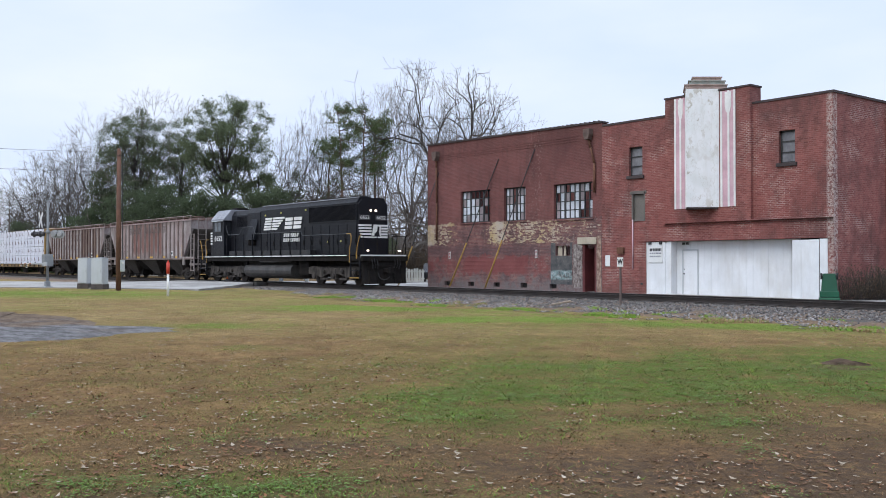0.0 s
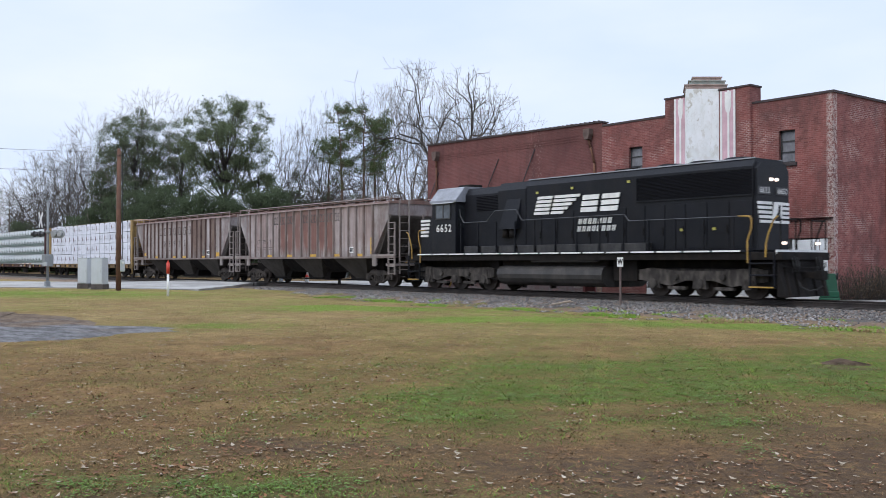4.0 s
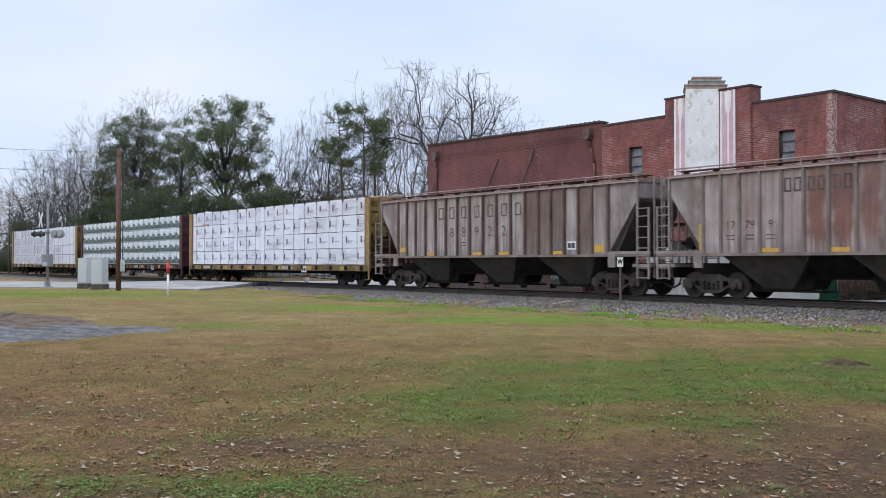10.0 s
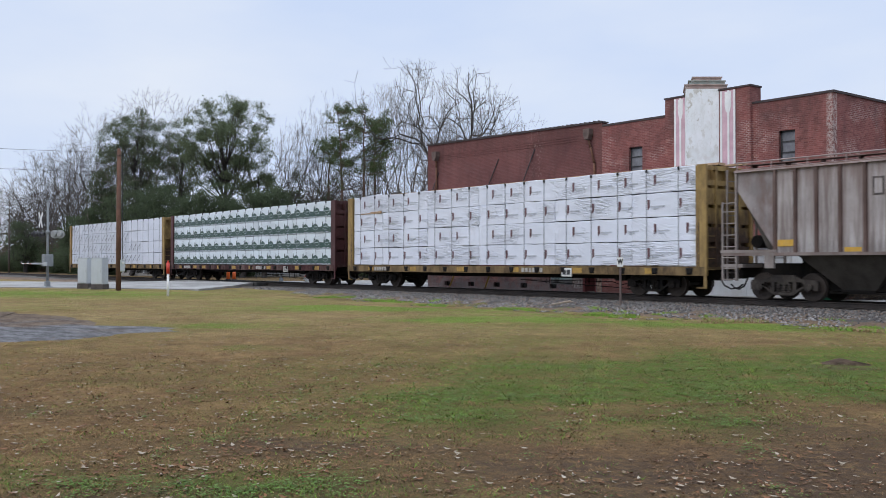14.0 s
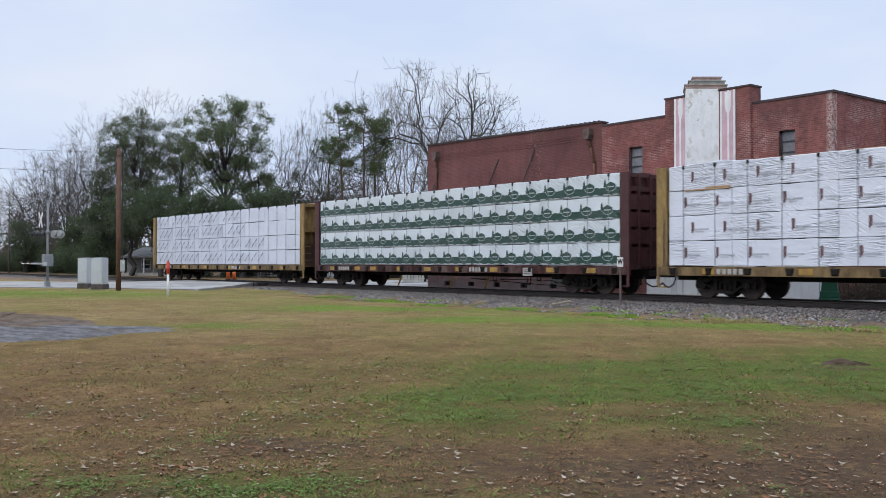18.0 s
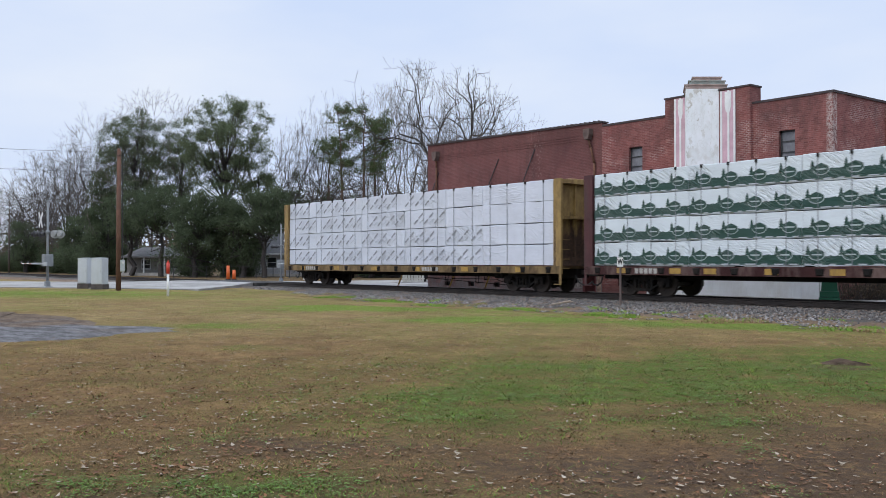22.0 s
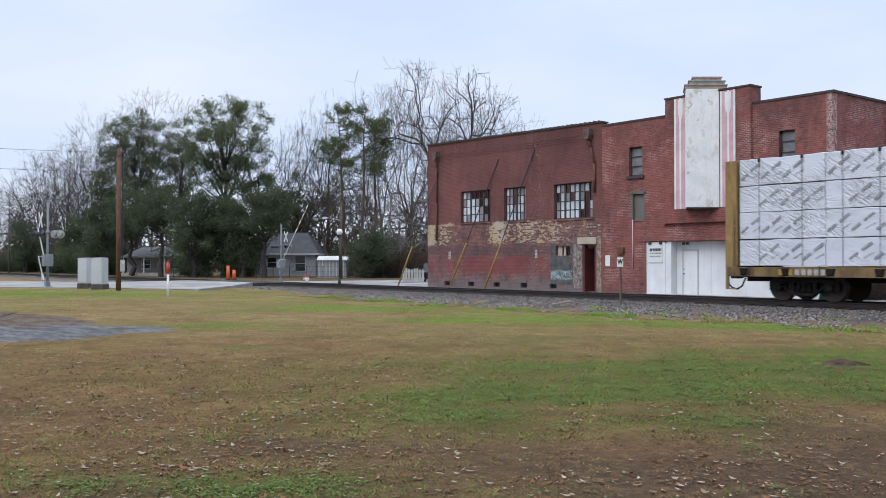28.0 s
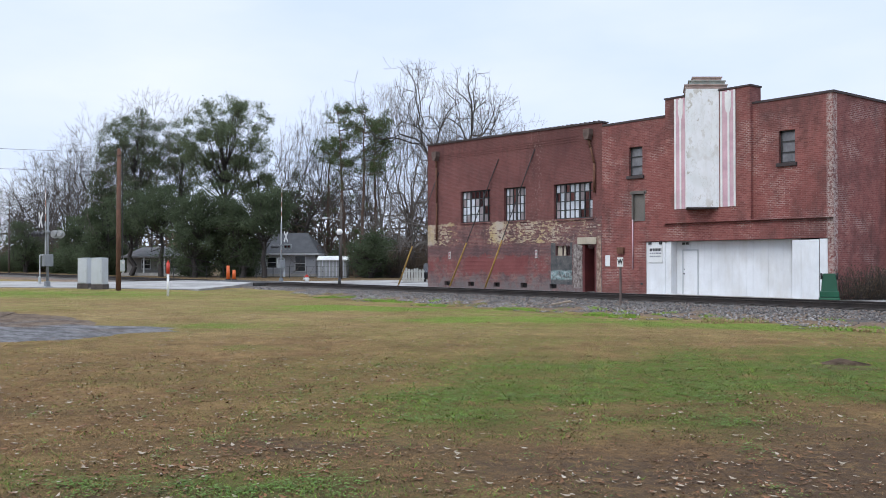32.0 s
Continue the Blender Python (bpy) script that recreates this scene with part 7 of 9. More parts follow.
def centre_beam(label, u, paint, cuts, build, sign_x, bays=False):
    car = vehicle("centre_beam_car", label, u, "lumber cars")
    bm = BM()
    for s in (-1, 1):
        y0, y1 = sorted((s * 1.34, s * 1.46))
        box(bm, -11.55, 11.55, y0, y1, 0.80, 1.12, 0.01)
    box(bm, -11.55, 11.55, -1.34, 1.34, 1.02, 1.12)
    part("deck", bm, DECK_YELLOW if paint is CAR_YELLOW else DECK_MAROON, car, "grimy worn steel deck and side sill")
    bm = BM()
    box(bm, -11.5, 11.5, -0.35, 0.35, 0.62, 1.02)
    for i in range(14):
        x = -10.4 + i * 1.6
        box(bm, x - 0.06, x + 0.06, -1.3, 1.3, 0.85, 1.02)
    part("centre_sill", bm, GRIMY_BLACK, car)
    for i in range(15):
        x = -10.9 + i * 1.557
        for s in (-1, 1):
            bm = BM()
            skin(bm, [(x - 0.12, s * 1.46, 0.84), (x + 0.12, s * 1.46, 0.84), (x + 0.17, s * 1.46, 1.08), (x - 0.17, s * 1.46, 1.08)], [(x - 0.07, s * 1.51, 0.88), (x + 0.07, s * 1.51, 0.88), (x + 0.1, s * 1.51, 1.05), (x - 0.1, s * 1.51, 1.05)])
            part("winch", bm, GRIMY_BLACK, car)
    for x in (-9.6, -5.9, -2.2, 1.5, 5.2, 8.9) if paint is CAR_YELLOW else (-9.9, -7.4, -5.9, -3.5, -1.2, 1.2, 3.65, 7.2, 9.45):
        bm = BM()
        box(bm, x, x + 0.5, -1.475, -1.46, 0.86, 1.06)
        part("reflector", bm, SAFETY_YELLOW, car)
    for x0, n in ((-9.0, 5), (2.2, 6)):
        bm = BM()
        for i in range(n):
            box(bm, x0 + i * 0.22, x0 + i * 0.22 + 0.15, -1.478, -1.46, 0.86, 1.05)
        part("lettering_bars", bm, FADED_WHITE, car)
    if sign_x is not None:
        bm = BM()
        box(bm, sign_x, sign_x + 0.56, -1.50, -1.47, 0.70, 1.05, 0.01)
        pl = part("placard", bm, STRIPE_WHITE if paint is CAR_YELLOW else FADED_WHITE, car)
        bm = BM()
        if paint is CAR_YELLOW:
            box(bm, sign_x + 0.07, sign_x + 0.26, -1.506, -1.5, 0.78, 0.98)
            box(bm, sign_x + 0.31, sign_x + 0.49, -1.506, -1.5, 0.78, 0.98)
        else:
            for k in range(3):
                box(bm, sign_x + 0.08, sign_x + 0.48, -1.506, -1.5, 0.79 + k * 0.08, 0.81 + k * 0.08)
        part("placard_field", bm, MARK_BLACK, pl)
    # brake rods hung below the deck
    bm = BM()
    pipe(bm, [(0.6, 0.0, 0.50), (6.05, 0.0, 0.49), (6.3, 0.0, 0.41), (6.55, 0.0, 0.38), (6.8, 0.0, 0.43), (6.96, 0.0, 0.55), (7.3, 0.0, 0.62)], 0.016, 6)
    part("brake_rod", bm, GRIMY_BLACK, car)
    bm = BM()
    pipe(bm, [(0.6, 0.02, 0.50), (4.79, 0.02, 0.32), (7.9, 0.02, 0.19)], 0.018, 6)
    part("brake_rod", bm, GRIMY_BLACK, car)
    for x, z in ((2.22, 0.37), (2.76, 0.46), (4.55, 0.29), (5.17, 0.46), (6.88, 0.20)):
        bm = BM()
        pipe(bm, [(x, 0, 0.86), (x, 0, z), (x + 0.2, 0, z), (x + 0.2, 0, 0.86)], 0.017, 6)
        part("rod_hanger", bm, GRIMY_BLACK, car)
    bm = BM()
    box(bm, 7.05, 7.6, -1.05, -0.6, 0.56, 0.84, 0.04)
    part("brake_valve", bm, GRIMY_BLACK, car)
    bm = BM()
    for i in range(9):
        x = -10.9 + i * 2.725
        box(bm, x - 0.12, x + 0.12, -0.12, 0.12, 1.12, 4.62)
    box(bm, -11.3, 11.3, -0.3, 0.3, 4.62, 4.80)
    part("centre_beam", bm, paint, car)
    for e in (-1, 1):
        bm = BM()
        x0, x1 = sorted((e * 11.2, e * 11.34))
        box(bm, x0, x1, -1.45, 1.45, 1.1, 4.74)
        bh = part("bulkhead", bm, BULK_RUST_SHADE if paint is CAR_YELLOW else paint, car, "ribbed rusty steel end bulkhead")
        for y in (-1.45, 1.33):
            bm = BM()
            xa, xb = sorted((e * 11.18, e * 11.62))
            box(bm, xa, xb, y, y + 0.12, 0.8, 4.76, 0.01)
            part("bulkhead_post", bm, paint, bh)
        # outer plating: bands between slots, open at the top, with uprights over it
        skin_mt = BULK_RUST_SHADE if paint is CAR_YELLOW else paint
        for z0, z1 in ((1.12, 1.5), (3.08, 3.2), (4.56, 4.74)) if bays else ((1.12, 1.86), (1.99, 2.54), (2.66, 3.22), (3.33, 3.92), (4.03, 4.22), (4.58, 4.74)):
            bm = BM()
            xa, xb = sorted((e * 11.34, e * 11.6)) if bays else sorted((e * 11.46, e * 11.52))
            box(bm, xa, xb, -1.33, 1.33, z0, z1, 0.008)
            part("bulkhead_plate", bm, skin_mt, bh)
        for y in (-0.35,) if bays else (-0.72, 0.0, 0.72):
            bm = BM()
            xa, xb = sorted((e * 11.34, e * (11.46 if bays else 11.56)))
            box(bm, xa, xb, y - 0.06, y + 0.06, 1.1, 4.72, 0.01)
            part("stiffener", bm, skin_mt, bh)
        for z in (1.0, 1.4, 1.8, 2.2):
            bm = BM()
            box(bm, min(e * 11.6, e * 11.64), max(e * 11.6, e * 11.64), -1.42, -0.95, z, z + 0.03)
            part("grab_iron", bm, paint, car)
        bm = BM()
        box(bm, min(e * 11.5, e * 11.62), max(e * 11.5, e * 11.62), -1.44, -1.40, 0.35, 0.8)
        box(bm, min(e * 11.2, e * 11.62), max(e * 11.2, e * 11.62), -1.44, -1.40, 0.35, 0.39)
        part("stirrup_step", bm, paint, car)
        coupler(car, e * 11.4, e)
        freight_truck(car, e * 8.95, GRIMY_BLACK)
    for s in (-1, 1):
        for tier in range(4):
            z = LOAD_Z + tier * TIER
            for n, (a, b) in enumerate(zip(cuts, cuts[1:])):
                build(car, a, b, z, s, tier, n)
        # straps over the stack
    for a, b in zip(cuts, cuts[1:]):
        k = max(2, round((b - a) / 1.25))
        for i in range(k):
            x = a + (b - a) * (i + 0.5) / k
            bm = BM()
            box(bm, x - 0.010, x + 0.010, -1.408, -1.397, LOAD_Z, LOAD_Z + 4 * TIER - 0.03)
            box(bm, x - 0.018, x + 0.018, 1.396, 1.408, LOAD_Z, LOAD_Z + 4 * TIER - 0.02)
            box(bm, x - 0.018, x + 0.018, -1.40, -0.14, LOAD_Z + 4 * TIER - 0.03, LOAD_Z + 4 * TIER - 0.018)
            part("strap", bm, STRAP, car)
            bm = BM()
            box(bm, x - 0.04, x + 0.04, -1.420, -1.3, LOAD_Z + 4 * TIER - 0.13, LOAD_Z + 4 * TIER - 0.005, 0.01)
            part("corner_guard", bm, RUBBER, car)
    return car


def bundle_mesh(a, b, z, s, g, bulge=None):
    """A wrapped pack: slack edges that wander a little, rounded along the top and bottom."""
    n = max(6, round((b - a) / 0.22))
    y0 = s * 0.16
    lo, hi = z + g.uniform(0.003, 0.014), z + TIER - g.uniform(0.003, 0.024)
    ph = [g.uniform(0, 6.28) for _ in range(4)]
    bm = BM()
    rings = []
    for i in range(n + 1):
        x = a + 0.008 + (b - a - 0.016) * i / n
        end = 0.025 if i in (0, n) else 0.0
        top = hi + 0.008 * math.sin(x * 2.1 + ph[0]) + 0.006 * math.sin(x * 6.3 + ph[1]) + (bulge(x) if bulge else 0.0)
        low = lo + 0.006 * math.sin(x * 2.7 + ph[2])
        face = s * (1.378 - end + 0.010 * math.sin(x * 3.1 + ph[3]) + 0.005 * math.sin(x * 8.3 + ph[1]))
        ring = [(x, y0, low), (x, face - s * 0.012, low), (x, face, low + 0.012), (x, face, (low + top) / 2), (x, face, top - 0.016), (x, face - s * 0.018, top), (x, y0, top - 0.01)]
        rings.append([bm.verts.new(p) for p in ring])
    k = len(rings[0])
    fs = []
    for p, q in zip(rings, rings[1:]):
        for i in range(k):
            f = bm.faces.new((p[i], p[(i + 1) % k], q[(i + 1) % k], q[i]))
            fs.append(f)
    fs += [bm.faces.new(rings[0]), bm.faces.new(rings[-1][::-1])]
    bmesh.ops.recalc_face_normals(bm, faces=fs)
    return bm


GEN = random.Random(17)
PRINT_DARK = mat("dark_print", (0.17, 0.09, 0.10), 0.6, var=0.2)


def white_bundle(car, a, b, z, s, tier, n):
    slack = (lambda x: 0.10 * math.exp(-((x + 8.9) / 0.45) ** 2) + 0.05 * math.exp(-((x + 9.9) / 0.5) ** 2)) if tier == 3 and a < -8 else None
    ob = part("lumber_pack", bundle_mesh(a, b, z, s, GEN, slack), WRAP_WHITE, car, "lumber wrapped in white printed plastic" if s < 0 else "")
    if s > 0:
        return
    k = max(2, round((b - a) / 1.22))
    for i in range(k):
        bm, bg = BM(), BM()
        x = a + (b - a) * (i + 0.5) / k + (0.35 if tier % 2 else 0.05)
        if x > b - 0.3:
            continue
        box(bm, x, x + 0.045, -1.402, -1.39, z + 0.28, z + 0.66)
        box(bm, x + 0.055, x + 0.10, -1.402, -1.39, z + 0.34, z + 0.66)
        q = x + 0.14
        while q < x + 0.66:
            w = GEN.uniform(0.05, 0.14)
            box(bg, q, q + w, -1.401, -1.39, z + 0.38, z + 0.43)
            q += w + 0.02
        box(bg, x + 0.2, x + 0.5, -1.401, -1.39, z + 0.31, z + 0.33)
        part("print_bar", bm, PRINT_DARK, ob)
        part("print_line", bg, mat_print, ob)


mat_print = mat("pale_print", (0.50, 0.52, 0.57), 0.5, var=0.1)


def green_bundle(car, a, b, z, s, tier, n):
    ob = part("lumber_pack", bundle_mesh(a, b, z, s, GEN), WRAP_SHINY, car, "lumber wrapped in white and green plastic" if s < 0 else "")
    if s > 0:
        return
    # green lower field with a ragged tree-line edge
    bm = BM()
    steps = 60
    top = [a + 0.012 + (b - a - 0.024) * i / steps for i in range(steps + 1)]
    rim = [(x, z + 0.36 + 0.02 * math.sin(x * 1.3 + tier) + GEN.uniform(-0.022, 0.022)) for x in top]
    slab(bm, [(b - 0.012, z + 0.05), *rim[::-1], (a + 0.012, z + 0.05)], "y", -1.398, -1.385)
    part("green_field", bm, WRAP_GREEN, ob, "green printed lower field")
    k = max(2, round((b - a) / 1.15))
    for i in range(k):
        bm, bw = BM(), BM()
        x = a + (b - a) * (i + 0.5) / k + (0.12 if tier % 2 else -0.05)
        if x > b - 0.4 or x < a + 0.4:
            continue
        # a dark fir beside a round badge with a pale rim and a gable across it
        zc = z + 0.42
        for q in range(3):
            slab(bm, [(x - 0.40 + q * 0.022, zc - 0.05 + q * 0.085), (x - 0.20 - q * 0.022, zc - 0.05 + q * 0.085), (x - 0.30, zc + 0.10 + q * 0.085)], "y", -1.405, -1.395)
        oval = [(math.cos(t * math.tau / 20), math.sin(t * math.tau / 20)) for t in range(20)]
        slab(bw, [(x + 0.28 * u, zc - 0.05 + 0.185 * v) for u, v in oval], "y", -1.402, -1.394)
        slab(bm, [(x + 0.255 * u, zc - 0.05 + 0.16 * v) for u, v in oval], "y", -1.404, -1.396)
        slab(bw, [(x - 0.17, zc - 0.07), (x + 0.17, zc - 0.07), (x + 0.17, zc - 0.025), (x - 0.17, zc - 0.025)], "y", -1.407, -1.398)
        slab(bm, [(x - 0.28, zc + 0.02), (x + 0.28, zc + 0.02), (x, zc + 0.15)], "y", -1.408, -1.399)
        part("tree_badge", bm, WRAP_GREEN, ob)
        part("badge_edge", bw, mat_badge, ob)
    x = a + 0.1
    while x < b - 0.3:
        w = GEN.uniform(0.15, 0.4)
        bm = BM()
        box(bm, x, x + w, -1.406, -1.396, z + 0.05, z + 0.085)
        part("print_line", bm, mat_print, ob)
        x += w + GEN.uniform(0.1, 0.3)


mat_badge = mat("badge_white", (0.42, 0.48, 0.48), 0.5, var=0.1)


def grey_bundle(car, a, b, z, s, tier, n):
    plain = (a > 3.5 and tier >= 2) or a > 6.2
    ob = part("lumber_pack", bundle_mesh(a, b, z, s, GEN), WRAP_PLAIN if plain else WRAP_GREY, car, "" if s > 0 else ("lumber in plain white wrap" if plain else "lumber in pale wrap with slanting grey print"))
    if s > 0 or plain:
        return
    k = max(2, round((b - a) / 0.85))
    for i in range(k):
        bm, bg = BM(), BM()
        x = a + (b - a) * (i + 0.5) / k + (0.04 if tier % 2 else -0.04)
        if x > b - 0.38 or x < a + 0.38:
            continue
        for t0, t1 in ((-0.42, -0.26), (-0.24, -0.08), (0.06, 0.2), (0.22, 0.46)):
            c, sn = math.cos(0.62), math.sin(0.62)
            zc = z + 0.47
            slab(bm, [(x + t0 * c + 0.04 * sn, zc + t0 * sn - 0.04 * c), (x + t1 * c + 0.04 * sn, zc + t1 * sn - 0.04 * c), (x + t1 * c - 0.04 * sn, zc + t1 * sn + 0.04 * c), (x + t0 * c - 0.04 * sn, zc + t0 * sn + 0.04 * c)], "y", -1.403, -1.392)
        slab(bg, [(x + 0.10, z + 0.25), (x + 0.40, z + 0.42), (x + 0.40, z + 0.45), (x + 0.10, z + 0.28)], "y", -1.402, -1.392)
        part("print_bar", bm, MARK_GREY, ob)
        part("print_line", bg, mat_print, ob)


beam1 = centre_beam("yellow centre-beam car loaded with white-wrapped lumber", -21.0, CAR_YELLOW, [-11.12, -8.45, -4.6, -0.75, 4.1, 8.2, 11.12], white_bundle, 4.6)
beam2 = centre_beam("maroon centre-beam car loaded with green and white wrapped lumber", -45.57, CAR_MAROON, [-11.12, -6.6, -2.2, 2.3, 6.7, 11.12], green_bundle, 5.8)
beam3 = centre_beam("yellow centre-beam car loaded with grey-white wrapped lumber", -70.1, CAR_YELLOW, [-11.12, -8.0, -3.3, 0.6, 3.9, 6.6, 11.12], grey_bundle, None, True)
bm = BM()
for k in range(2):
    z0 = LOAD_Z + 3 * TIER - 0.02 + k * 0.06
    slab(bm, [(-10.4 + k * 0.9, z0), (-8.52, z0), (-8.52, z0 + 0.055), (-10.4 + k * 0.9, z0 + 0.04)], "y", -1.412, -0.2)
part("bare_planks", bm, LUMBER, beam1, "bare lumber showing below a torn wrap")
bm = BM()
box(bm, -11.15, 11.15, -0.4, 0.4, 4.8, 4.84)
part("top_planks", bm, LUMBER, beam3, "bare planks laid along the top")
bm = BM()
box(bm, -11.1, 11.5, -0.55, -0.1, 4.80, 4.88)
box(bm, 9.6, 12.0, 0.2, 0.5, 4.80, 4.86)
part("top_planks", bm, LUMBER, beam1, "bare planks laid along the top")
# ---- level crossing signals ----
GATES = []
MAST_GREY = mat("weathered_mast", (0.26, 0.275, 0.285), 0.6, 0.3, var=0.2, spec=0.3)
LAMP_SILVER = mat("silver_lamp_paint", (0.36, 0.37, 0.37), 0.5, 0.2, var=0.2)
DARK_LENS = mat("dark_red_lens", (0.06, 0.008, 0.008), 0.2, bump=0)
ARM_RED = mat("faded_arm_red", (0.38, 0.18, 0.13), 0.6, var=0.2)


def crossing_signal(base, arm_dir, arm_len, face, cross_dir, lamp_dir, k_h=1.0, pivot=(0, 0, 1.6), pale=False):
    t = thing("crossing_signal", "silver level crossing mast with crossbuck, lamps and gate arm", "crossing signal", "crossing signals", Matrix.Translation(base) @ Matrix.Scale(k_h, 4))
    bm = BM()
    tube(bm, (0, 0, 0), (0, 0, 5.0), 0.075, 0.06, seg=12)
    tube(bm, (0, 0, 5.0), (0, 0, 5.08), 0.08, seg=12)
    part("mast", bm, MAST_GREY, t)
    bm = BM()
    box(bm, -0.14, 0.14, -0.14, 0.14, -0.02, 0.36, 0.03)
    box(bm, -0.24, 0.24, -0.24, 0.24, -0.05, 0.05, 0.01)
    part("base_box", bm, MAST_GREY, t)
    f, c = Vector((*face, 0)).normalized(), Vector((*cross_dir, 0)).normalized()
    up = Vector((0, 0, 1))
    for k, ang in enumerate((0.87, -0.87)):
        bm = BM()
        d = c * math.cos(ang) + up * math.sin(ang)
        n = c * -math.sin(ang) + up * math.cos(ang)
        o = f * (0.40 + 0.015 * k) + up * 3.95
        skin(bm, [o + d * a * 0.55 + n * b * 0.1 for a, b in ((-1, -1), (1, -1), (1, 1), (-1, 1))], [o + f * 0.012 + d * a * 0.55 + n * b * 0.1 for a, b in ((-1, -1), (1, -1), (1, 1), (-1, 1))])
        part("crossbuck_blade", bm, STRIPE_WHITE, t, "white crossbuck blade")
    l = Vector((*lamp_dir, 0)).normalized()
    lf = Vector((l.y, -l.x, 0))
    bm = BM()
    tube(bm, -l * 0.85 + up * 3.22, l * 0.85 + up * 3.22, 0.03, seg=8)
    tube(bm, up * 3.12, up * 3.32, 0.11, seg=10)
    part("lamp_arm", bm, MAST_GREY, t)
    for a, s in ((-0.78, -1), (-0.42, -1), (0.42, 1), (0.74, 1)):
        bm = BM()
        o = l * a + up * 3.1
        ax = lf if s > 0 else l
        tube(bm, o - ax * 0.02, o + ax * 0.02, 0.25 if s > 0 else 0.19, seg=20)
        lamp = part("lamp_target", bm, (LAMP_SILVER if pale else MAST_GREY) if s > 0 else MARK_BLACK, t)
        bm = BM()
        tube(bm, o + ax * 0.02, o + ax * 0.22, 0.16 if pale and s > 0 else 0.12, 0.13, seg=14, caps=pale and s > 0)
        tube(bm, o - ax * 0.15, o - ax * 0.02, 0.11, seg=14)
        part("lamp_hood", bm, LAMP_SILVER if pale and s > 0 else MARK_BLACK, lamp)
        bm = BM()
        tube(bm, o + ax * 0.03, o + ax * 0.05, 0.105, seg=14)
        if not (pale and s > 0):
            part("lens", bm, DARK_LENS, lamp, "dark red lens")
    ad = Vector((*arm_dir, 0)).normalized()
    side = Vector((-ad.y, ad.x, 0))
    bm = BM()
    box(bm, -0.3, 0.3, -0.25, 0.25, 1.22, 1.92, 0.03)
    part("gate_mechanism", bm, MAST_GREY, t, "grey gate motor housing")
    # the arm, built along +x of its own space and turned about its pivot
    bm = BM()
    for s in (-1, 1):
        box(bm, -0.9 if s > 0 else 0.0, 0.5, s * 0.31 - 0.02, s * 0.31 + 0.02, -0.05, 0.05)
    box(bm, -1.15, -0.75, 0.26, 0.36, -0.13, 0.10, 0.02)
    box(bm, 0.45, arm_len * 0.55, -0.022, 0.022, -0.045, 0.045)
    tube(bm, (0.5, -0.31, 0), (0.5, 0.31, 0), 0.03, seg=8)
    arm = part("gate_arm", bm, GALVANISED, t, "red and white striped gate arm")
    x, k = 0.8, 0
    while x < arm_len - 0.02:
        bm = BM()
        w = 0.045 - 0.03 * x / arm_len
        box(bm, x, min(x + 0.42, arm_len), -0.022 + 0.010 * x / arm_len, 0.022 - 0.010 * x / arm_len, -w - 0.004, w + 0.004)
        part("arm_stripe", bm, STRIPE_WHITE if k % 2 else ARM_RED, arm)
        x, k = x + 0.42, k + 1
    for x in (arm_len * 0.4, arm_len * 0.7, arm_len - 0.1):
        bm = BM()
        tube(bm, (x, 0, w), (x, 0, w + 0.1), 0.035, seg=8)
        part("arm_lamp", bm, MARK_GREY, arm)
    GATES.append((arm, pivot, math.degrees(math.atan2(ad.y, ad.x))))
    return t


crossing_signal((-57.0, 15.9, 0.16), (-1.0, -0.05), 4.4, (-0.62, -0.78), (-0.89, 0.54), (0.62, 0.78), 1.0, (-0.08, -0.10, 1.38), True)
crossing_signal((-62.6, 34.3, 0.14), (1.0, 0.0), 6.8, (0.62, 0.78), (-0.62, 0.85), (0.7, 0.7), 0.86)
NEAR_UP = [(0, 0), (22.8, 0), (23.6, 3), (24.5, 12), (25.5, 24), (26.5, 38), (27.5, 53), (28.0, 58), (28.5, 65), (29, 70), (29.5, 75), (30, 79), (31, 85), (32, 89.5)]
FAR_UP = [(0, 0), (23.4, 0), (24.0, 3), (24.5, 9), (25.0, 15), (25.5, 20), (26.5, 31), (27.5, 42), (28.0, 47), (28.5, 52), (29, 55), (29.5, 61), (30, 65), (30.5, 71), (31, 79), (32, 89)]


# relay cabinets on concrete blocks
def cabinet(x, y, w, d, h):
    t = thing("relay_cabinet", "pale grey metal relay cabinet on concrete blocks", "relay cabinet", "relay cabinets", pose(x, y, 0.13, 0, 0, 40))
    for a in (-w / 2 + 0.16, w / 2 - 0.16):
        bm = BM()
        box(bm, a - 0.2, a + 0.2, -d / 2, d / 2, -0.05, 0.3, 0.02)
        part("block", bm, mat_block, t)
    bm = BM()
    box(bm, -w / 2, w / 2, -d / 2, d / 2, 0.3, 0.3 + h, 0.02)
    part("housing", bm, ALUMINIUM, t)
    bm = BM()
    slab(bm, [(-w / 2 - 0.012, 0.3 + h), (w / 2 + 0.012, 0.3 + h), (w / 2 + 0.012, 0.325 + h), (0, 0.345 + h), (-w / 2 - 0.012, 0.325 + h)], "y", -d / 2 - 0.012, d / 2 + 0.012)
    part("lid", bm, ALUMINIUM, t)
    bm = BM()
    box(bm, -w / 2 + 0.03, w / 2 - 0.03, -d / 2 - 0.02, -d / 2, 0.36, 0.26 + h, 0.005)
    dr = part("door", bm, ALUMINIUM, t)
    bm = BM()
    box(bm, w / 2 - 0.1, w / 2 - 0.07, -d / 2 - 0.05, -d / 2 - 0.02, 0.95, 1.08)
    part("handle", bm, GALVANISED, dr)
    return t


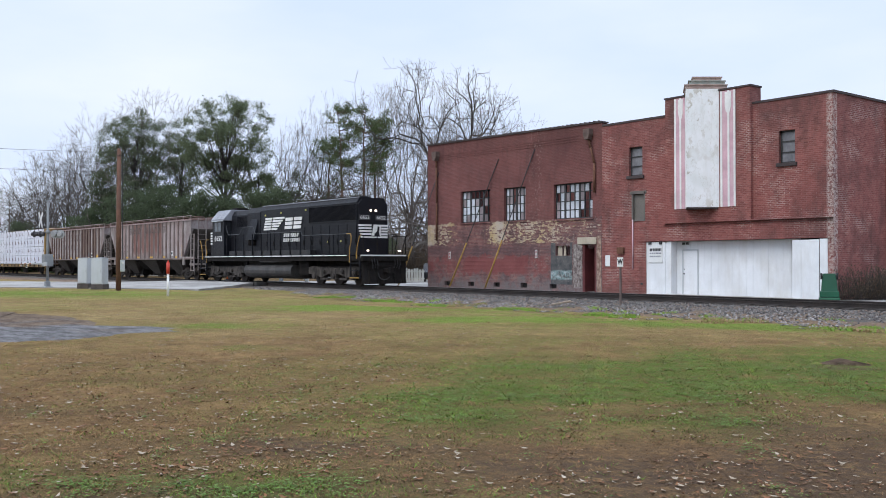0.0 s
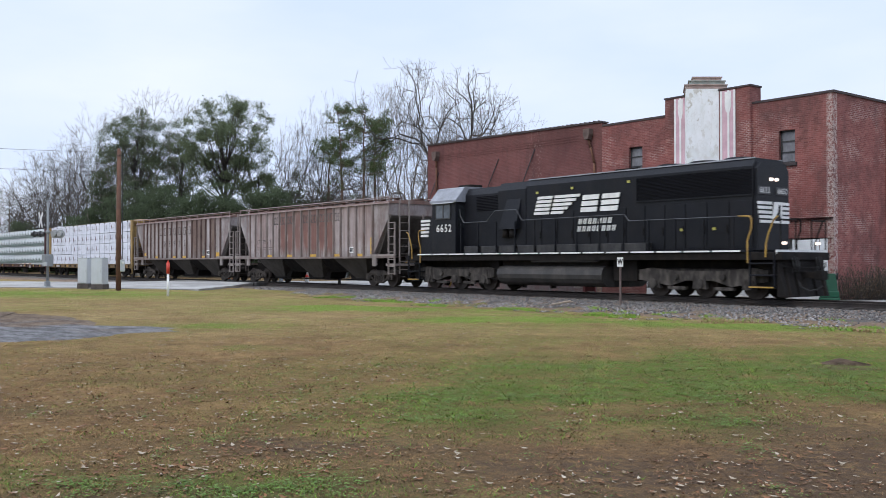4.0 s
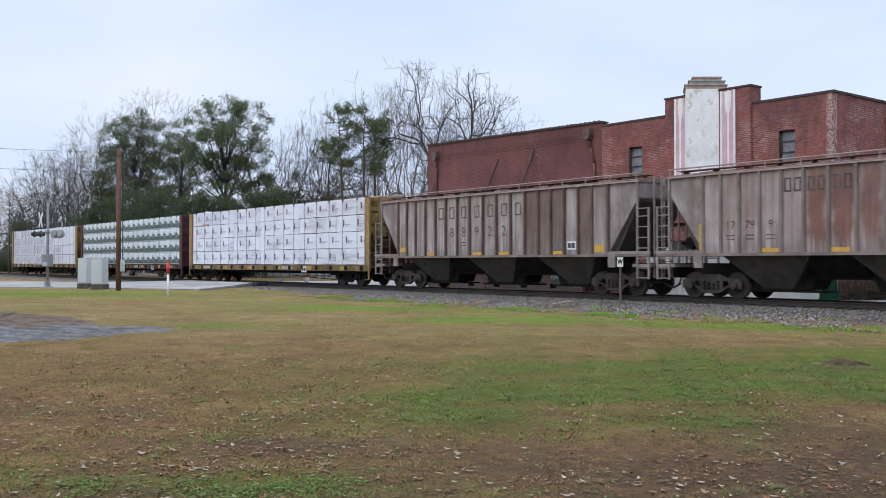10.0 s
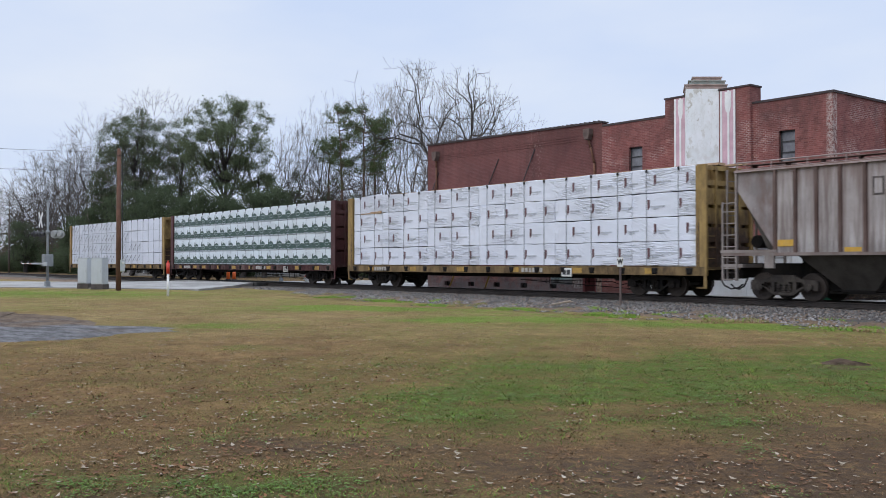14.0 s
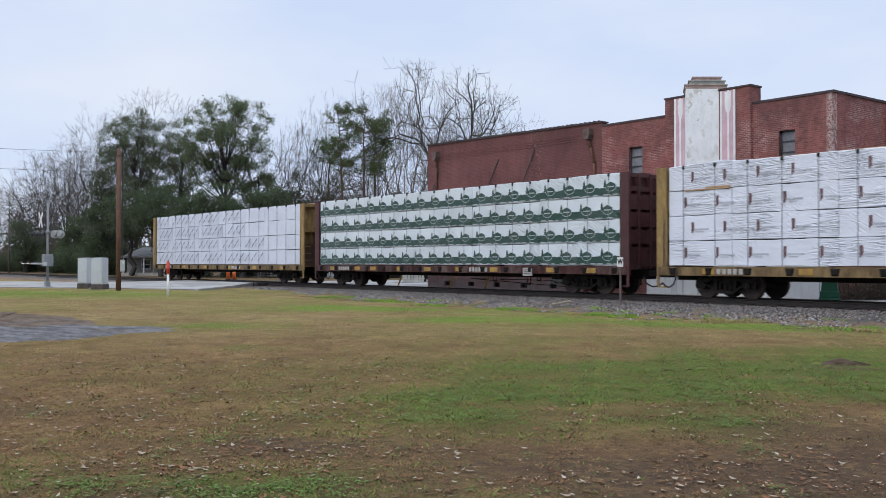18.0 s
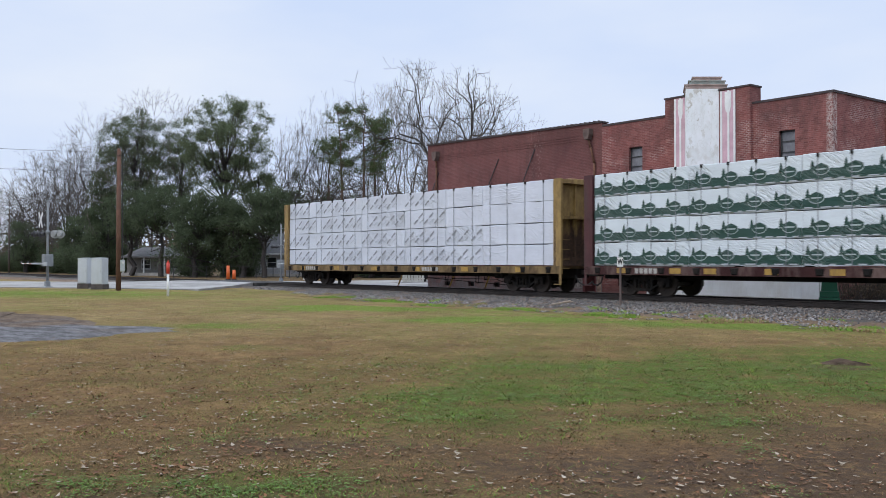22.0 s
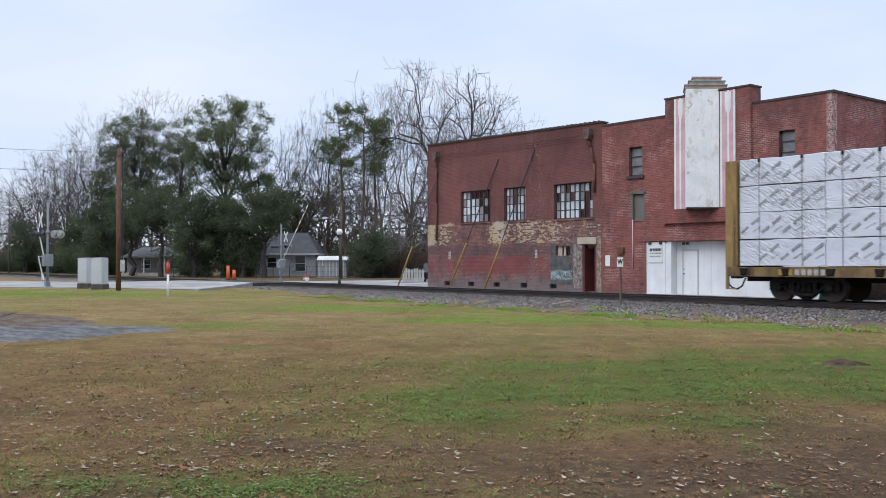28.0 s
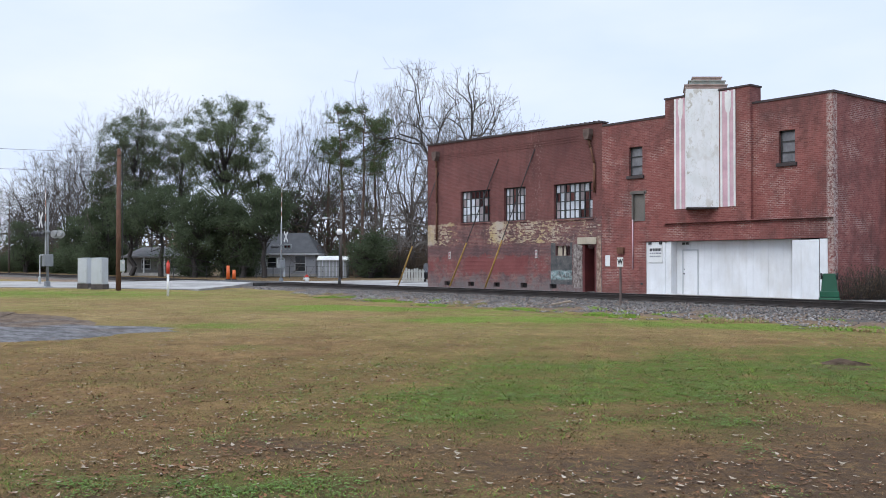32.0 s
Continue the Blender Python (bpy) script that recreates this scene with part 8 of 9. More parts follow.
mat_block = mat("dark_concrete", (0.085, 0.072, 0.066), 0.95, var=0.35, scale=5)
cabinet(-51.05, 16.95, 0.66, 0.6, 1.4)
cabinet(-53.6, 17.0, 0.6, 0.6, 1.4)

# timber pole with a meter box
pole = thing("utility_pole", "reddish-brown wooden utility pole beside the lawn", "utility pole", m=pose(-47.9, 16.85, 0.12))
bm = BM()
tube(bm, (0, 0, -0.3), (0, 0, 7.35), 0.135, 0.105, seg=16)
part("shaft", bm, POLE_WOOD, pole)
bm = BM()
box(bm, 0.1, 0.21, 0.04, 0.26, 1.02, 1.62, 0.02)
mb = part("meter_box", bm, ALUMINIUM, pole)
bm = BM()
tube(bm, (0.21, 0.15, 1.48), (0.26, 0.15, 1.48), 0.06, seg=14)
part("meter_glass", bm, STRIPE_WHITE, mb)
bm = BM()
pipe(bm, [(0.15, 0.16, 1.65), (0.15, 0.12, 7.1)], 0.02, 6)
part("conduit", bm, DARK_STEEL, pole)
bm = BM()
tube(bm, (0.1, -0.15, 7.0), (0.1, 0.2, 7.0), 0.025, seg=6)
tube(bm, (0.16, 0.16, 7.0), (0.16, 0.16, 7.16), 0.04, seg=8)
part("insulator", bm, DARK_STEEL, pole)

stake = thing("marker_stake", "slim white marker post with a red top", "marker post", m=pose(-40.3, 16.4, 0.08))
bm = BM()
tube(bm, (0, 0, -0.1), (0, 0, 1.05), 0.055, seg=10)
part("post", bm, STRIPE_WHITE, stake)
bm = BM()
tube(bm, (0, 0, 1.02), (0, 0, 1.52), 0.075, seg=10)
tube(bm, (0, 0, 1.52), (0, 0, 1.62), 0.05, 0.015, seg=10)
part("cap", bm, SIGNAL_RED, stake, "red plastic sleeve")

# whistle post
wp = thing("whistle_post", "white square whistle sign on a thin grey post", "railway sign", m=pose(-22.33, 26.0, 0.12))
bm = BM()
for dx in (-0.025, 0.015):
    box(bm, dx, dx + 0.012, -0.03, 0.03, -0.2, 1.62)
box(bm, -0.025, 0.027, 0.02, 0.03, -0.2, 1.62)
part("post", bm, mat("rusty_sign_post", (0.20, 0.15, 0.135), 0.8, var=0.3), wp)
R_TURN = Euler((radians(90), 0, radians(36))).to_matrix().to_4x4()
bm = BM()
box(bm, -0.11, 0.11, -0.168, 0.168, -0.004, 0.004, 0.002)
pl = part("plate", bm, STRIPE_WHITE, wp)
pl.matrix_basis = Matrix.Translation((0.02, -0.04, 1.5)) @ R_TURN
ob = new("letter", word_mesh("W", 0.2, MARK_BLACK, 0, 0.06))
ob.parent = pl
ob.matrix_basis = pose(0, 0, 0.007) @ Matrix.Diagonal((0.85, 1.25, 1, 1))

for x, y, h in ((-71.6, 34.3, 1.2), (-70.6, 34.35, 0.85)):
    t = thing("traffic_barrel", "orange plastic traffic channelizer", "traffic barrel", "orange barrels", pose(x, y, 0.15))
    bm = BM()
    tube(bm, (0, 0, 0.08), (0, 0, h), 0.15, 0.13, seg=14)
    part("drum", bm, BARREL_ORANGE, t)
    bm = BM()
    tube(bm, (0, 0, 0), (0, 0, 0.09), 0.24, 0.2, seg=10)
    part("foot", bm, RUBBER, t)

hyd = thing("fire_hydrant", "white fire hydrant with a red cap", "hydrant", m=pose(-56.4, 32.9, 0.13))
bm = BM()
tube(bm, (0, 0, 0), (0, 0, 0.08), 0.2, seg=14)
tube(bm, (0, 0, 0.08), (0, 0, 0.46), 0.13, seg=14)
part("barrel", bm, STRIPE_WHITE, hyd)
bm = BM()
tube(bm, (0, 0, 0.46), (0, 0, 0.52), 0.17, seg=14)
tube(bm, (0, 0, 0.52), (0, 0, 0.64), 0.13, 0.05, seg=14)
part("bonnet", bm, SIGNAL_RED, hyd)
for d in ((0.26, 0, 0), (-0.26, 0, 0), (0.0, -0.26, 0)):
    bm = BM()
    tube(bm, (0, 0, 0.36), (d[0], d[1], 0.36), 0.065, seg=10)
    part("nozzle", bm, STRIPE_WHITE, hyd)

lamp = thing("lamp_post", "dark lamp post with a white globe", "street lamp", m=pose(-50.9, 32.1, 0.15))
bm = BM()
tube(bm, (0, 0, 0), (0, 0, 0.5), 0.12, 0.07, seg=12)
tube(bm, (0, 0, 0.5), (0, 0, 3.15), 0.05, 0.04, seg=10)
tube(bm, (0, 0, 3.15), (0, 0, 3.25), 0.1, seg=10)
part("post", bm, DARK_STEEL, lamp)
bm = BM()
bmesh.ops.create_icosphere(bm, subdivisions=3, radius=0.2, matrix=Matrix.Translation((0, 0, 3.42)))
for fc in bm.faces:
    fc.smooth = True
part("globe", bm, mat("globe_glass", (0.85, 0.85, 0.84), 0.25, var=0.04, bump=0), lamp, "white glass globe")

# upturned wheeled bin
bn = thing("wheeled_bin", "green plastic wheeled bin standing upside down by the garage", "rubbish bin", m=pose(-18.3, 33.1, 0.17, 0, 0, 30) @ Matrix.Scale(1.0, 4))
bm = BM()
skin(bm, [(-0.31, -0.34, 0.1), (0.31, -0.34, 0.1), (0.31, 0.34, 0.1), (-0.31, 0.34, 0.1)], [(-0.23, -0.25, 1.02), (0.23, -0.25, 1.02), (0.23, 0.25, 1.02), (-0.23, 0.25, 1.02)])
bmesh.ops.bevel(bm, geom=bm.edges[:], offset=0.03, segments=2, affect="EDGES")
part("body", bm, BIN_GREEN, bn)
bm = BM()
box(bm, -0.37, 0.37, -0.4, 0.4, 0.0, 0.13, 0.04)
part("lid", bm, BIN_GREEN, bn)
bm = BM()
box(bm, -0.34, 0.34, -0.37, 0.37, 0.14, 0.36, 0.03)
part("rim", bm, BIN_GREEN, bn)
for s in (-1, 1):
    bm = BM()
    tube(bm, (s * 0.24, -0.22, 0.92), (s * 0.31, -0.22, 0.92), 0.12, seg=18)
    part("wheel", bm, RUBBER, bn)
bm = BM()
tube(bm, (-0.26, -0.22, 0.92), (0.26, -0.22, 0.92), 0.02, seg=8)
part("axle", bm, DARK_STEEL, bn)

# fallen branch on the ballast
bm = BM()
pipe(bm, [(-24.9, 25.05, 0.02), (-24.3, 24.9, 0.1), (-23.7, 24.85, 0.2)], 0.035, 7)
pipe(bm, [(-24.3, 24.9, 0.1), (-23.9, 25.2, 0.16)], 0.018, 6)
single("fallen_branch", bm, mat("dead_wood", (0.36, 0.29, 0.22), 0.9, var=0.3, scale=6), "bleached broken branch lying on the ballast", "branch")

# green cabinet at the edge of the lawn
gc = thing("utility_cabinet", "green metal utility cabinet beside the road", "utility cabinet", m=pose(-60.6, 12.95, 0.14))
bm = BM()
box(bm, -0.6, 0.6, -0.45, 0.45, 0.0, 1.35, 0.03)
part("housing", bm, mat("green_enamel", (0.03, 0.14, 0.06), 0.5, var=0.15), gc)
bm = BM()
box(bm, -0.75, 0.75, -0.6, 0.6, -0.05, 0.06)
part("plinth", bm, CONCRETE, gc)
bm = BM()
tube(bm, (0.3, 0.2, 1.35), (0.3, 0.2, 1.75), 0.03, seg=8)
part("vent_pipe", bm, GALVANISED, gc)

# overhead wires far behind the crossing
def wire(a, b, sag, r=0.02):
    t = BM()
    pts = []
    for i in range(17):
        f = i / 16
        p = Vector(a).lerp(Vector(b), f)
        p.z -= sag * 4 * f * (1 - f)
        pts.append(p)
    pipe(t, pts, r, 5)
    return single("overhead_wire", t, DARK_STEEL, "black overhead power cable", "power line", "overhead wires")


wire(place(-90, 100, 17.0), place(-31, 100, 13.3), 0.6)
wire(place(-90, 100, 14.4), place(-31, 100, 11.2), 0.5)


GREY_POLE = mat("weathered_pole", (0.10, 0.085, 0.075), 0.9, var=0.3)


def far_pole(name, p, h, lum=None):
    t = thing(name, "tall wooden power pole among the trees", "utility pole", "far poles", Matrix.Translation(p))
    bm = BM()
    tube(bm, (0, 0, -0.3), (0, 0, h), 0.15, 0.10, seg=10)
    part("shaft", bm, GREY_POLE, t)
    if not lum:
        bm = BM()
        box(bm, -1.1, 1.1, -0.06, 0.06, h - 0.8, h - 0.65)
        part("cross_arm", bm, GREY_POLE, t)
    if lum:
        bm = BM()
        pipe(bm, [(0, 0, lum), (-0.6, -0.5, lum + 0.25), (-1.1, -0.9, lum + 0.3)], 0.03, 6)
        ar = part("lamp_bracket", bm, GALVANISED, t)
        bm = BM()
        box(bm, -1.6, -1.05, -1.05, -0.8, lum + 0.22, lum + 0.36, 0.03)
        part("luminaire", bm, ALUMINIUM, ar)


far_pole("power_pole", place(-60.5, 130, 0.1), 9.0)
far_pole("power_pole", place(-9.3, 85, 0.1), 7.0, 5.3)
far_pole("power_pole", place(-4.3, 92, 0.1), 5.6)
# ---- houses and yard things beyond the track ----
SIDING_GREY = mat("grey_siding", (0.36, 0.365, 0.385), 0.7, var=0.1)
# grey wall colour darkened to hold the shade of the trees over this house
SIDING_SHADED = mat("shaded_grey_siding", (0.22, 0.21, 0.20), 0.75, var=0.12)
SIDING_BROWN = mat("brown_siding", (0.24, 0.15, 0.125), 0.8, var=0.15)
SHINGLE = mat("grey_shingle", (0.078, 0.082, 0.09), 0.9, var=0.2, fine=12)
SHINGLE_PALE = mat("pale_shingle", (0.17, 0.17, 0.175), 0.9, var=0.2, fine=12)
TRIM_WHITE = mat("house_trim", (0.48, 0.49, 0.50), 0.6, var=0.08)


def house(label, at, turn, w, d, h, ridge, wall, roof, windows, hip=0.25, porch=False):
    t = thing("house", label, "house", "houses beyond the track", Matrix.Translation(at) @ pose(0, 0, 0, 0, 0, turn))
    bm = BM()
    box(bm, -w / 2, w / 2, -d / 2, d / 2, 0.25, h)
    part("wall", bm, wall, t)
    bm = BM()
    box(bm, -w / 2 - 0.03, w / 2 + 0.03, -d / 2 - 0.03, d / 2 + 0.03, -0.1, 0.3)
    part("foundation", bm, CONCRETE, t)
    bm = BM()
    o = 0.4
    lo = [(-w / 2 - o, -d / 2 - o, h), (w / 2 + o, -d / 2 - o, h), (w / 2 + o, d / 2 + o, h), (-w / 2 - o, d / 2 + o, h)]
    e = w * hip
    hi = [(-w / 2 + e, -0.05, ridge), (w / 2 - e, -0.05, ridge), (w / 2 - e, 0.05, ridge), (-w / 2 + e, 0.05, ridge)]
    skin(bm, lo, hi)
    part("roof", bm, roof, t)
    bm = BM()
    for a, b, c, f in ((-w / 2 - o, w / 2 + o, -d / 2 - o - 0.03, -d / 2 - o), (-w / 2 - o, w / 2 + o, d / 2 + o, d / 2 + o + 0.03)):
        box(bm, a, b, c, f, h - 0.16, h + 0.02)
    box(bm, w / 2 + o, w / 2 + o + 0.03, -d / 2 - o, d / 2 + o, h - 0.16, h + 0.02)
    box(bm, -w / 2 - o - 0.03, -w / 2 - o, -d / 2 - o, d / 2 + o, h - 0.16, h + 0.02)
    part("fascia", bm, TRIM_WHITE, t)
    for face, x, z, ww, hh in windows:
        bm = BM()
        if face == "f":
            box(bm, x - ww / 2 - 0.09, x + ww / 2 + 0.09, -d / 2 - 0.06, -d / 2 + 0.01, z - 0.09, z + hh + 0.09)
        else:
            box(bm, w / 2 - 0.01, w / 2 + 0.06, x - ww / 2 - 0.09, x + ww / 2 + 0.09, z - 0.09, z + hh + 0.09)
        wf = part("window", bm, TRIM_WHITE, t)
        for k in (0, 1):
            bm = BM()
            z0, z1 = z + hh * k / 2 + 0.03, z + hh * (k + 1) / 2 - 0.03
            if face == "f":
                box(bm, x - ww / 2, x + ww / 2, -d / 2 - 0.075, -d / 2 - 0.05, z0, z1)
            else:
                box(bm, w / 2 + 0.05, w / 2 + 0.075, x - ww / 2, x + ww / 2, z0, z1)
            part("pane", bm, GLASS_DARK, wf)
    if porch:
        bm = BM()
        box(bm, -w / 2, w / 2, -d / 2 - 1.8, -d / 2 - 0.05, 0.0, 0.35)
        part("porch_floor", bm, CONCRETE, t)
        for i in range(4):
            bm = BM()
            x = -w / 2 + 0.2 + i * (w - 0.4) / 3
            box(bm, x - 0.07, x + 0.07, -d / 2 - 1.75, -d / 2 - 1.6, 0.35, h - 0.1)
            part("porch_post", bm, TRIM_WHITE, t)
        bm = BM()
        box(bm, -w / 2 - 0.2, w / 2 + 0.2, -d / 2 - 2.0, -d / 2 + 0.1, h - 0.12, h + 0.02)
        part("porch_roof", bm, roof, t)
    return t


house("grey-sided bungalow with a dark hipped roof behind the crossing", place(-17.2, 101, 0.1), 49, 8.0, 6.5, 2.45, 4.7, SIDING_GREY, SHINGLE, [("f", -0.6, 0.95, 0.9, 1.1), ("f", 2.4, 0.6, 1.0, 1.6), ("f", -3.0, 0.95, 0.9, 1.1), ("s", 0, 0.9, 1.0, 1.3)], 0.18)
house("small grey house mostly hidden by dark trees", place(-32.5, 110, 0.1), 50, 7.5, 6, 2.2, 3.3, SIDING_SHADED, SHINGLE_PALE, [("f", -1.5, 0.8, 0.9, 1.0), ("f", 1.8, 0.8, 0.9, 1.0)], 0.1, True)
house("brown-sided house with a steep roof behind thicket", place(-6.4, 108, 0.1), 51, 5.5, 6, 2.9, 4.6, SIDING_BROWN, SHINGLE_PALE, [("f", -1.4, 1.1, 0.9, 1.5), ("f", 1.6, 1.1, 0.9, 1.5)], 0.05)

shed = thing("garden_shed", "small grey metal shed with a white roof", "shed", m=Matrix.Translation(place(-10.9, 92, 0.12)) @ pose(0, 0, 0, 0, 0, 51))
bm = BM()
box(bm, -1.3, 1.5, -1.2, 1.2, 0, 1.75)
sw = part("wall", bm, mat("shed_siding", (0.29, 0.305, 0.305), 0.6, var=0.15, stain=(0.18, 0.17, 0.15), amount=0.4), shed)
bm = BM()
slab(bm, [(-1.4, 1.70), (1.35, 1.70), (1.35, 1.76), (0.2, 2.14), (-1.4, 1.76)], "x", -1.4, 1.6)
part("roof", bm, STRIPE_WHITE, shed)
for i in range(8):
    bm = BM()
    box(bm, -1.2 + i * 0.34, -1.12 + i * 0.34, -1.23, -1.2, 0.05, 1.7)
    part("rib", bm, mat_print, sw)

# weathered white fence and a parked dark car beside the building
fence = thing("picket_fence", "weathered white board fence beside the brick building", "fence", m=Matrix.Translation(place(-2.95, 68, 0.1)) @ pose(0, 0, 0, 0, 0, 51.43))
for i in range(8):
    bm = BM()
    slab(bm, [(i * 0.2, 0.08), (i * 0.2 + 0.16, 0.08), (i * 0.2 + 0.16, 1.0 + 0.06 * math.sin(i * 1.7)), (i * 0.2 + 0.08, 1.08 + 0.06 * math.sin(i * 1.7)), (i * 0.2, 1.0 + 0.06 * math.sin(i * 1.7))], "y", -0.02, 0.02)
    part("picket", bm, mat_fence if i else (mat_fence := mat("weathered_white_wood", (0.52, 0.53, 0.50), 0.85, var=0.25, stain=(0.3, 0.3, 0.26), amount=0.5)), fence)
for z in (0.3, 0.8):
    bm = BM()
    box(bm, -0.05, 1.62, 0.02, 0.06, z, z + 0.09)
    part("rail", bm, mat_fence, fence)

car = thing("parked_car", "dark parked car beside the brick building", "car", m=Matrix.Translation(place(-0.62, 72, 0.1)) @ pose(0, 0, 0, 0, 0, 141.43))
CARPAINT = mat("dark_car_paint", (0.015, 0.016, 0.02), 0.2, var=0.1, bump=0)
bm = BM()
slab(bm, [(-2.2, 0.3), (-2.25, 0.75), (-1.5, 0.92), (-0.9, 1.42), (0.7, 1.45), (1.5, 0.98), (2.15, 0.88), (2.2, 0.3)], "y", -0.85, 0.85)
bmesh.ops.bevel(bm, geom=bm.edges[:], offset=0.06, segments=2, affect="EDGES")
part("body", bm, CARPAINT, car)
for s in (-1, 1):
    bm = BM()
    slab(bm, [(-1.3, 0.95), (-0.8, 1.36), (0.62, 1.38), (1.25, 0.98)], "y", s * 0.855 - 0.006, s * 0.855 + 0.006)
    part("side_window", bm, GLASS_DARK, car)
    for x in (-1.4, 1.35):
        bm = BM()
        tube(bm, (x, s * 0.68, 0.32), (x, s * 0.88, 0.32), 0.32, seg=20)
        wh = part("wheel", bm, RUBBER, car)
        bm = BM()
        tube(bm, (x, s * 0.87, 0.32), (x, s * 0.89, 0.32), 0.2, seg=16)
        part("rim", bm, GALVANISED, wh)

# chain-link style yard fence in front of the houses
yf = thing("yard_fence", "low wire yard fence in front of the houses", "fence", m=Matrix.Translation(place(-26, 90, 0.1)) @ pose(0, 0, 0, 0, 0, 51.4))
for i in range(15):
    bm = BM()
    tube(bm, (i * 1.6, 0, 0), (i * 1.6, 0, 1.15), 0.03, seg=6)
    part("post", bm, DARK_STEEL, yf)
for z in (0.15, 0.6, 1.1):
    bm = BM()
    tube(bm, (0, 0, z), (22.4, 0, z), 0.014, seg=5)
    part("rail", bm, DARK_STEEL, yf)
# ---- trees ----
BARK_GREY = mat("grey_bark", (0.155, 0.137, 0.125), 0.95, var=0.3, scale=2, bump=0.4)
BARK_DARK = mat("dark_bark", (0.052, 0.045, 0.041), 0.95, var=0.3, scale=2, bump=0.4)
BARK_TWIG = mat("twig_bark", (0.085, 0.076, 0.071), 0.95, var=0.3, scale=2, bump=0.4)
BARK_BROWN = mat("brown_bark", (0.12, 0.088, 0.072), 0.95, var=0.3, scale=2, bump=0.4)
BARK_PINE = mat("pine_bark", (0.13, 0.085, 0.065), 0.95, var=0.3, scale=2, bump=0.4)


def leaf_material(name, a, b):
    m, nt, bs = shader(name)
    r = node(nt, "NewGeometry").outputs["Random Per Island"]
    vec = node(nt, "TexCoord").outputs["Object"]
    c = mixed(nt, r, a, b)
    c = mixed(nt, calc(nt, "MULTIPLY", grain(nt, vec, 0.5, 3), 0.5), c, tuple(v * 0.6 for v in a))
    nt.links.new(c, bs.inputs["Base Color"])
    bs.inputs["Roughness"].default_value = 0.85
    bs.inputs["Specular IOR Level"].default_value = 0.05
    thin = node(nt, "BsdfTranslucent", {"Color": c})
    out = next(n for n in nt.nodes if n.type == "OUTPUT_MATERIAL")
    both = node(nt, "MixShader", {0: 0.42, 1: bs.outputs[0], 2: thin.outputs[0]})
    nt.links.new(both.outputs[0], out.inputs["Surface"])
    return m


LEAF_OAK = leaf_material("evergreen_leaf", (0.125, 0.155, 0.088), (0.20, 0.235, 0.14))
LEAF_HOLLY = leaf_material("holly_leaf", (0.104, 0.132, 0.076), (0.163, 0.193, 0.118))
# cedar green darkened for shade in the low foliage, then lifted slightly for haze
LEAF_CEDAR_SHADE = leaf_material("cedar_shade_leaf", (0.088, 0.116, 0.066), (0.135, 0.167, 0.100))
LEAF_PINE = leaf_material("pine_needle", (0.07, 0.10, 0.042), (0.155, 0.195, 0.088))
LEAF_BRUSH = leaf_material("dry_brush_leaf", (0.10, 0.075, 0.055), (0.19, 0.15, 0.11))


def unit(v):
    return v / (np.linalg.norm(v) + 1e-9)


def forked_limbs(g, fork, r, levels, splay, lift, wander, ratio=0.74, first=None, shoots=0.2):
    """Limbs that fork over and over: rows of start, end and two radii."""
    segs, tips = [], []

    def branch(p, d, length, rad, level):
        n = 5 if level < 3 else 3
        for i in range(n):
            d = unit(d + g.normal(0, wander, 3) + np.array([0, 0, lift if level else 0.15]))
            q = p + d * length / n
            r2 = rad * 0.955
            segs.append((*p, *q, rad, r2))
            p, rad = q, r2
            if level and level < levels and i > 0 and g.random() < shoots:
                side = unit(np.cross(d, g.normal(0, 1, 3)))
                branch(p, unit(d * 0.6 + side * 0.8), length * g.uniform(0.35, 0.7), rad * 0.5, level + 2)
        if level >= levels:
            tips.append(p)
            return
        kids = (first or 4) if level == 0 else (3 if g.random() < 0.35 else 2)
        az0 = g.uniform(0, 6.28)
        for k in range(kids):
            az = az0 + k * math.tau / kids + g.normal(0, 0.35)
            u = unit(np.cross(d, [0.3, 0.2, 1.0] if abs(d[2]) < 0.9 else [1.0, 0.1, 0]))
            w = np.cross(d, u)
            ang = splay * g.uniform(0.55, 1.25) * (1.0 if level else 1.15)
            branch(p, unit(d * math.cos(ang) + (u * math.cos(az) + w * math.sin(az)) * math.sin(ang)), length * ratio * g.uniform(0.8, 1.2) * (1.0 if level else 1.25), rad * g.uniform(0.6, 0.8), level + 1)

    branch(np.zeros(3), unit(np.array([g.normal(0, 0.05), g.normal(0, 0.05), 1.0])), fork, r, 0)
    return np.array(segs), np.array(tips)


def limb_mesh(name, segs, material, sides=4, thin=0.0):
    n = len(segs)
    a, b, r0, r1 = segs[:, :3], segs[:, 3:6], segs[:, 6], segs[:, 7]
    d = b - a
    d /= np.linalg.norm(d, axis=1)[:, None] + 1e-9
    ref = np.where(np.abs(d[:, 2:3]) > 0.9, np.array([[1.0, 0, 0]]), np.array([[0, 0, 1.0]]))
    u = np.cross(d, ref)
    u /= np.linalg.norm(u, axis=1)[:, None]
    w = np.cross(d, u)
    ring = []
    for k in range(sides):
        c, s = math.cos(k * math.tau / sides), math.sin(k * math.tau / sides)
        ring.append(u * c + w * s)
    ring = np.stack(ring, 1)
    lo, hi = a[:, None] + ring * np.maximum(r0, thin)[:, None, None], b[:, None] + ring * np.maximum(r1, thin)[:, None, None]
    v = np.concatenate([lo, hi], 1).reshape(-1, 3)
    k = np.arange(sides)
    f = np.stack([k, (k + 1) % sides, (k + 1) % sides + sides, k + sides], -1)
    faces = (f[None] + (np.arange(n) * 2 * sides)[:, None, None]).reshape(-1, 4)
    return numpy_mesh(name, v, faces, material, True)


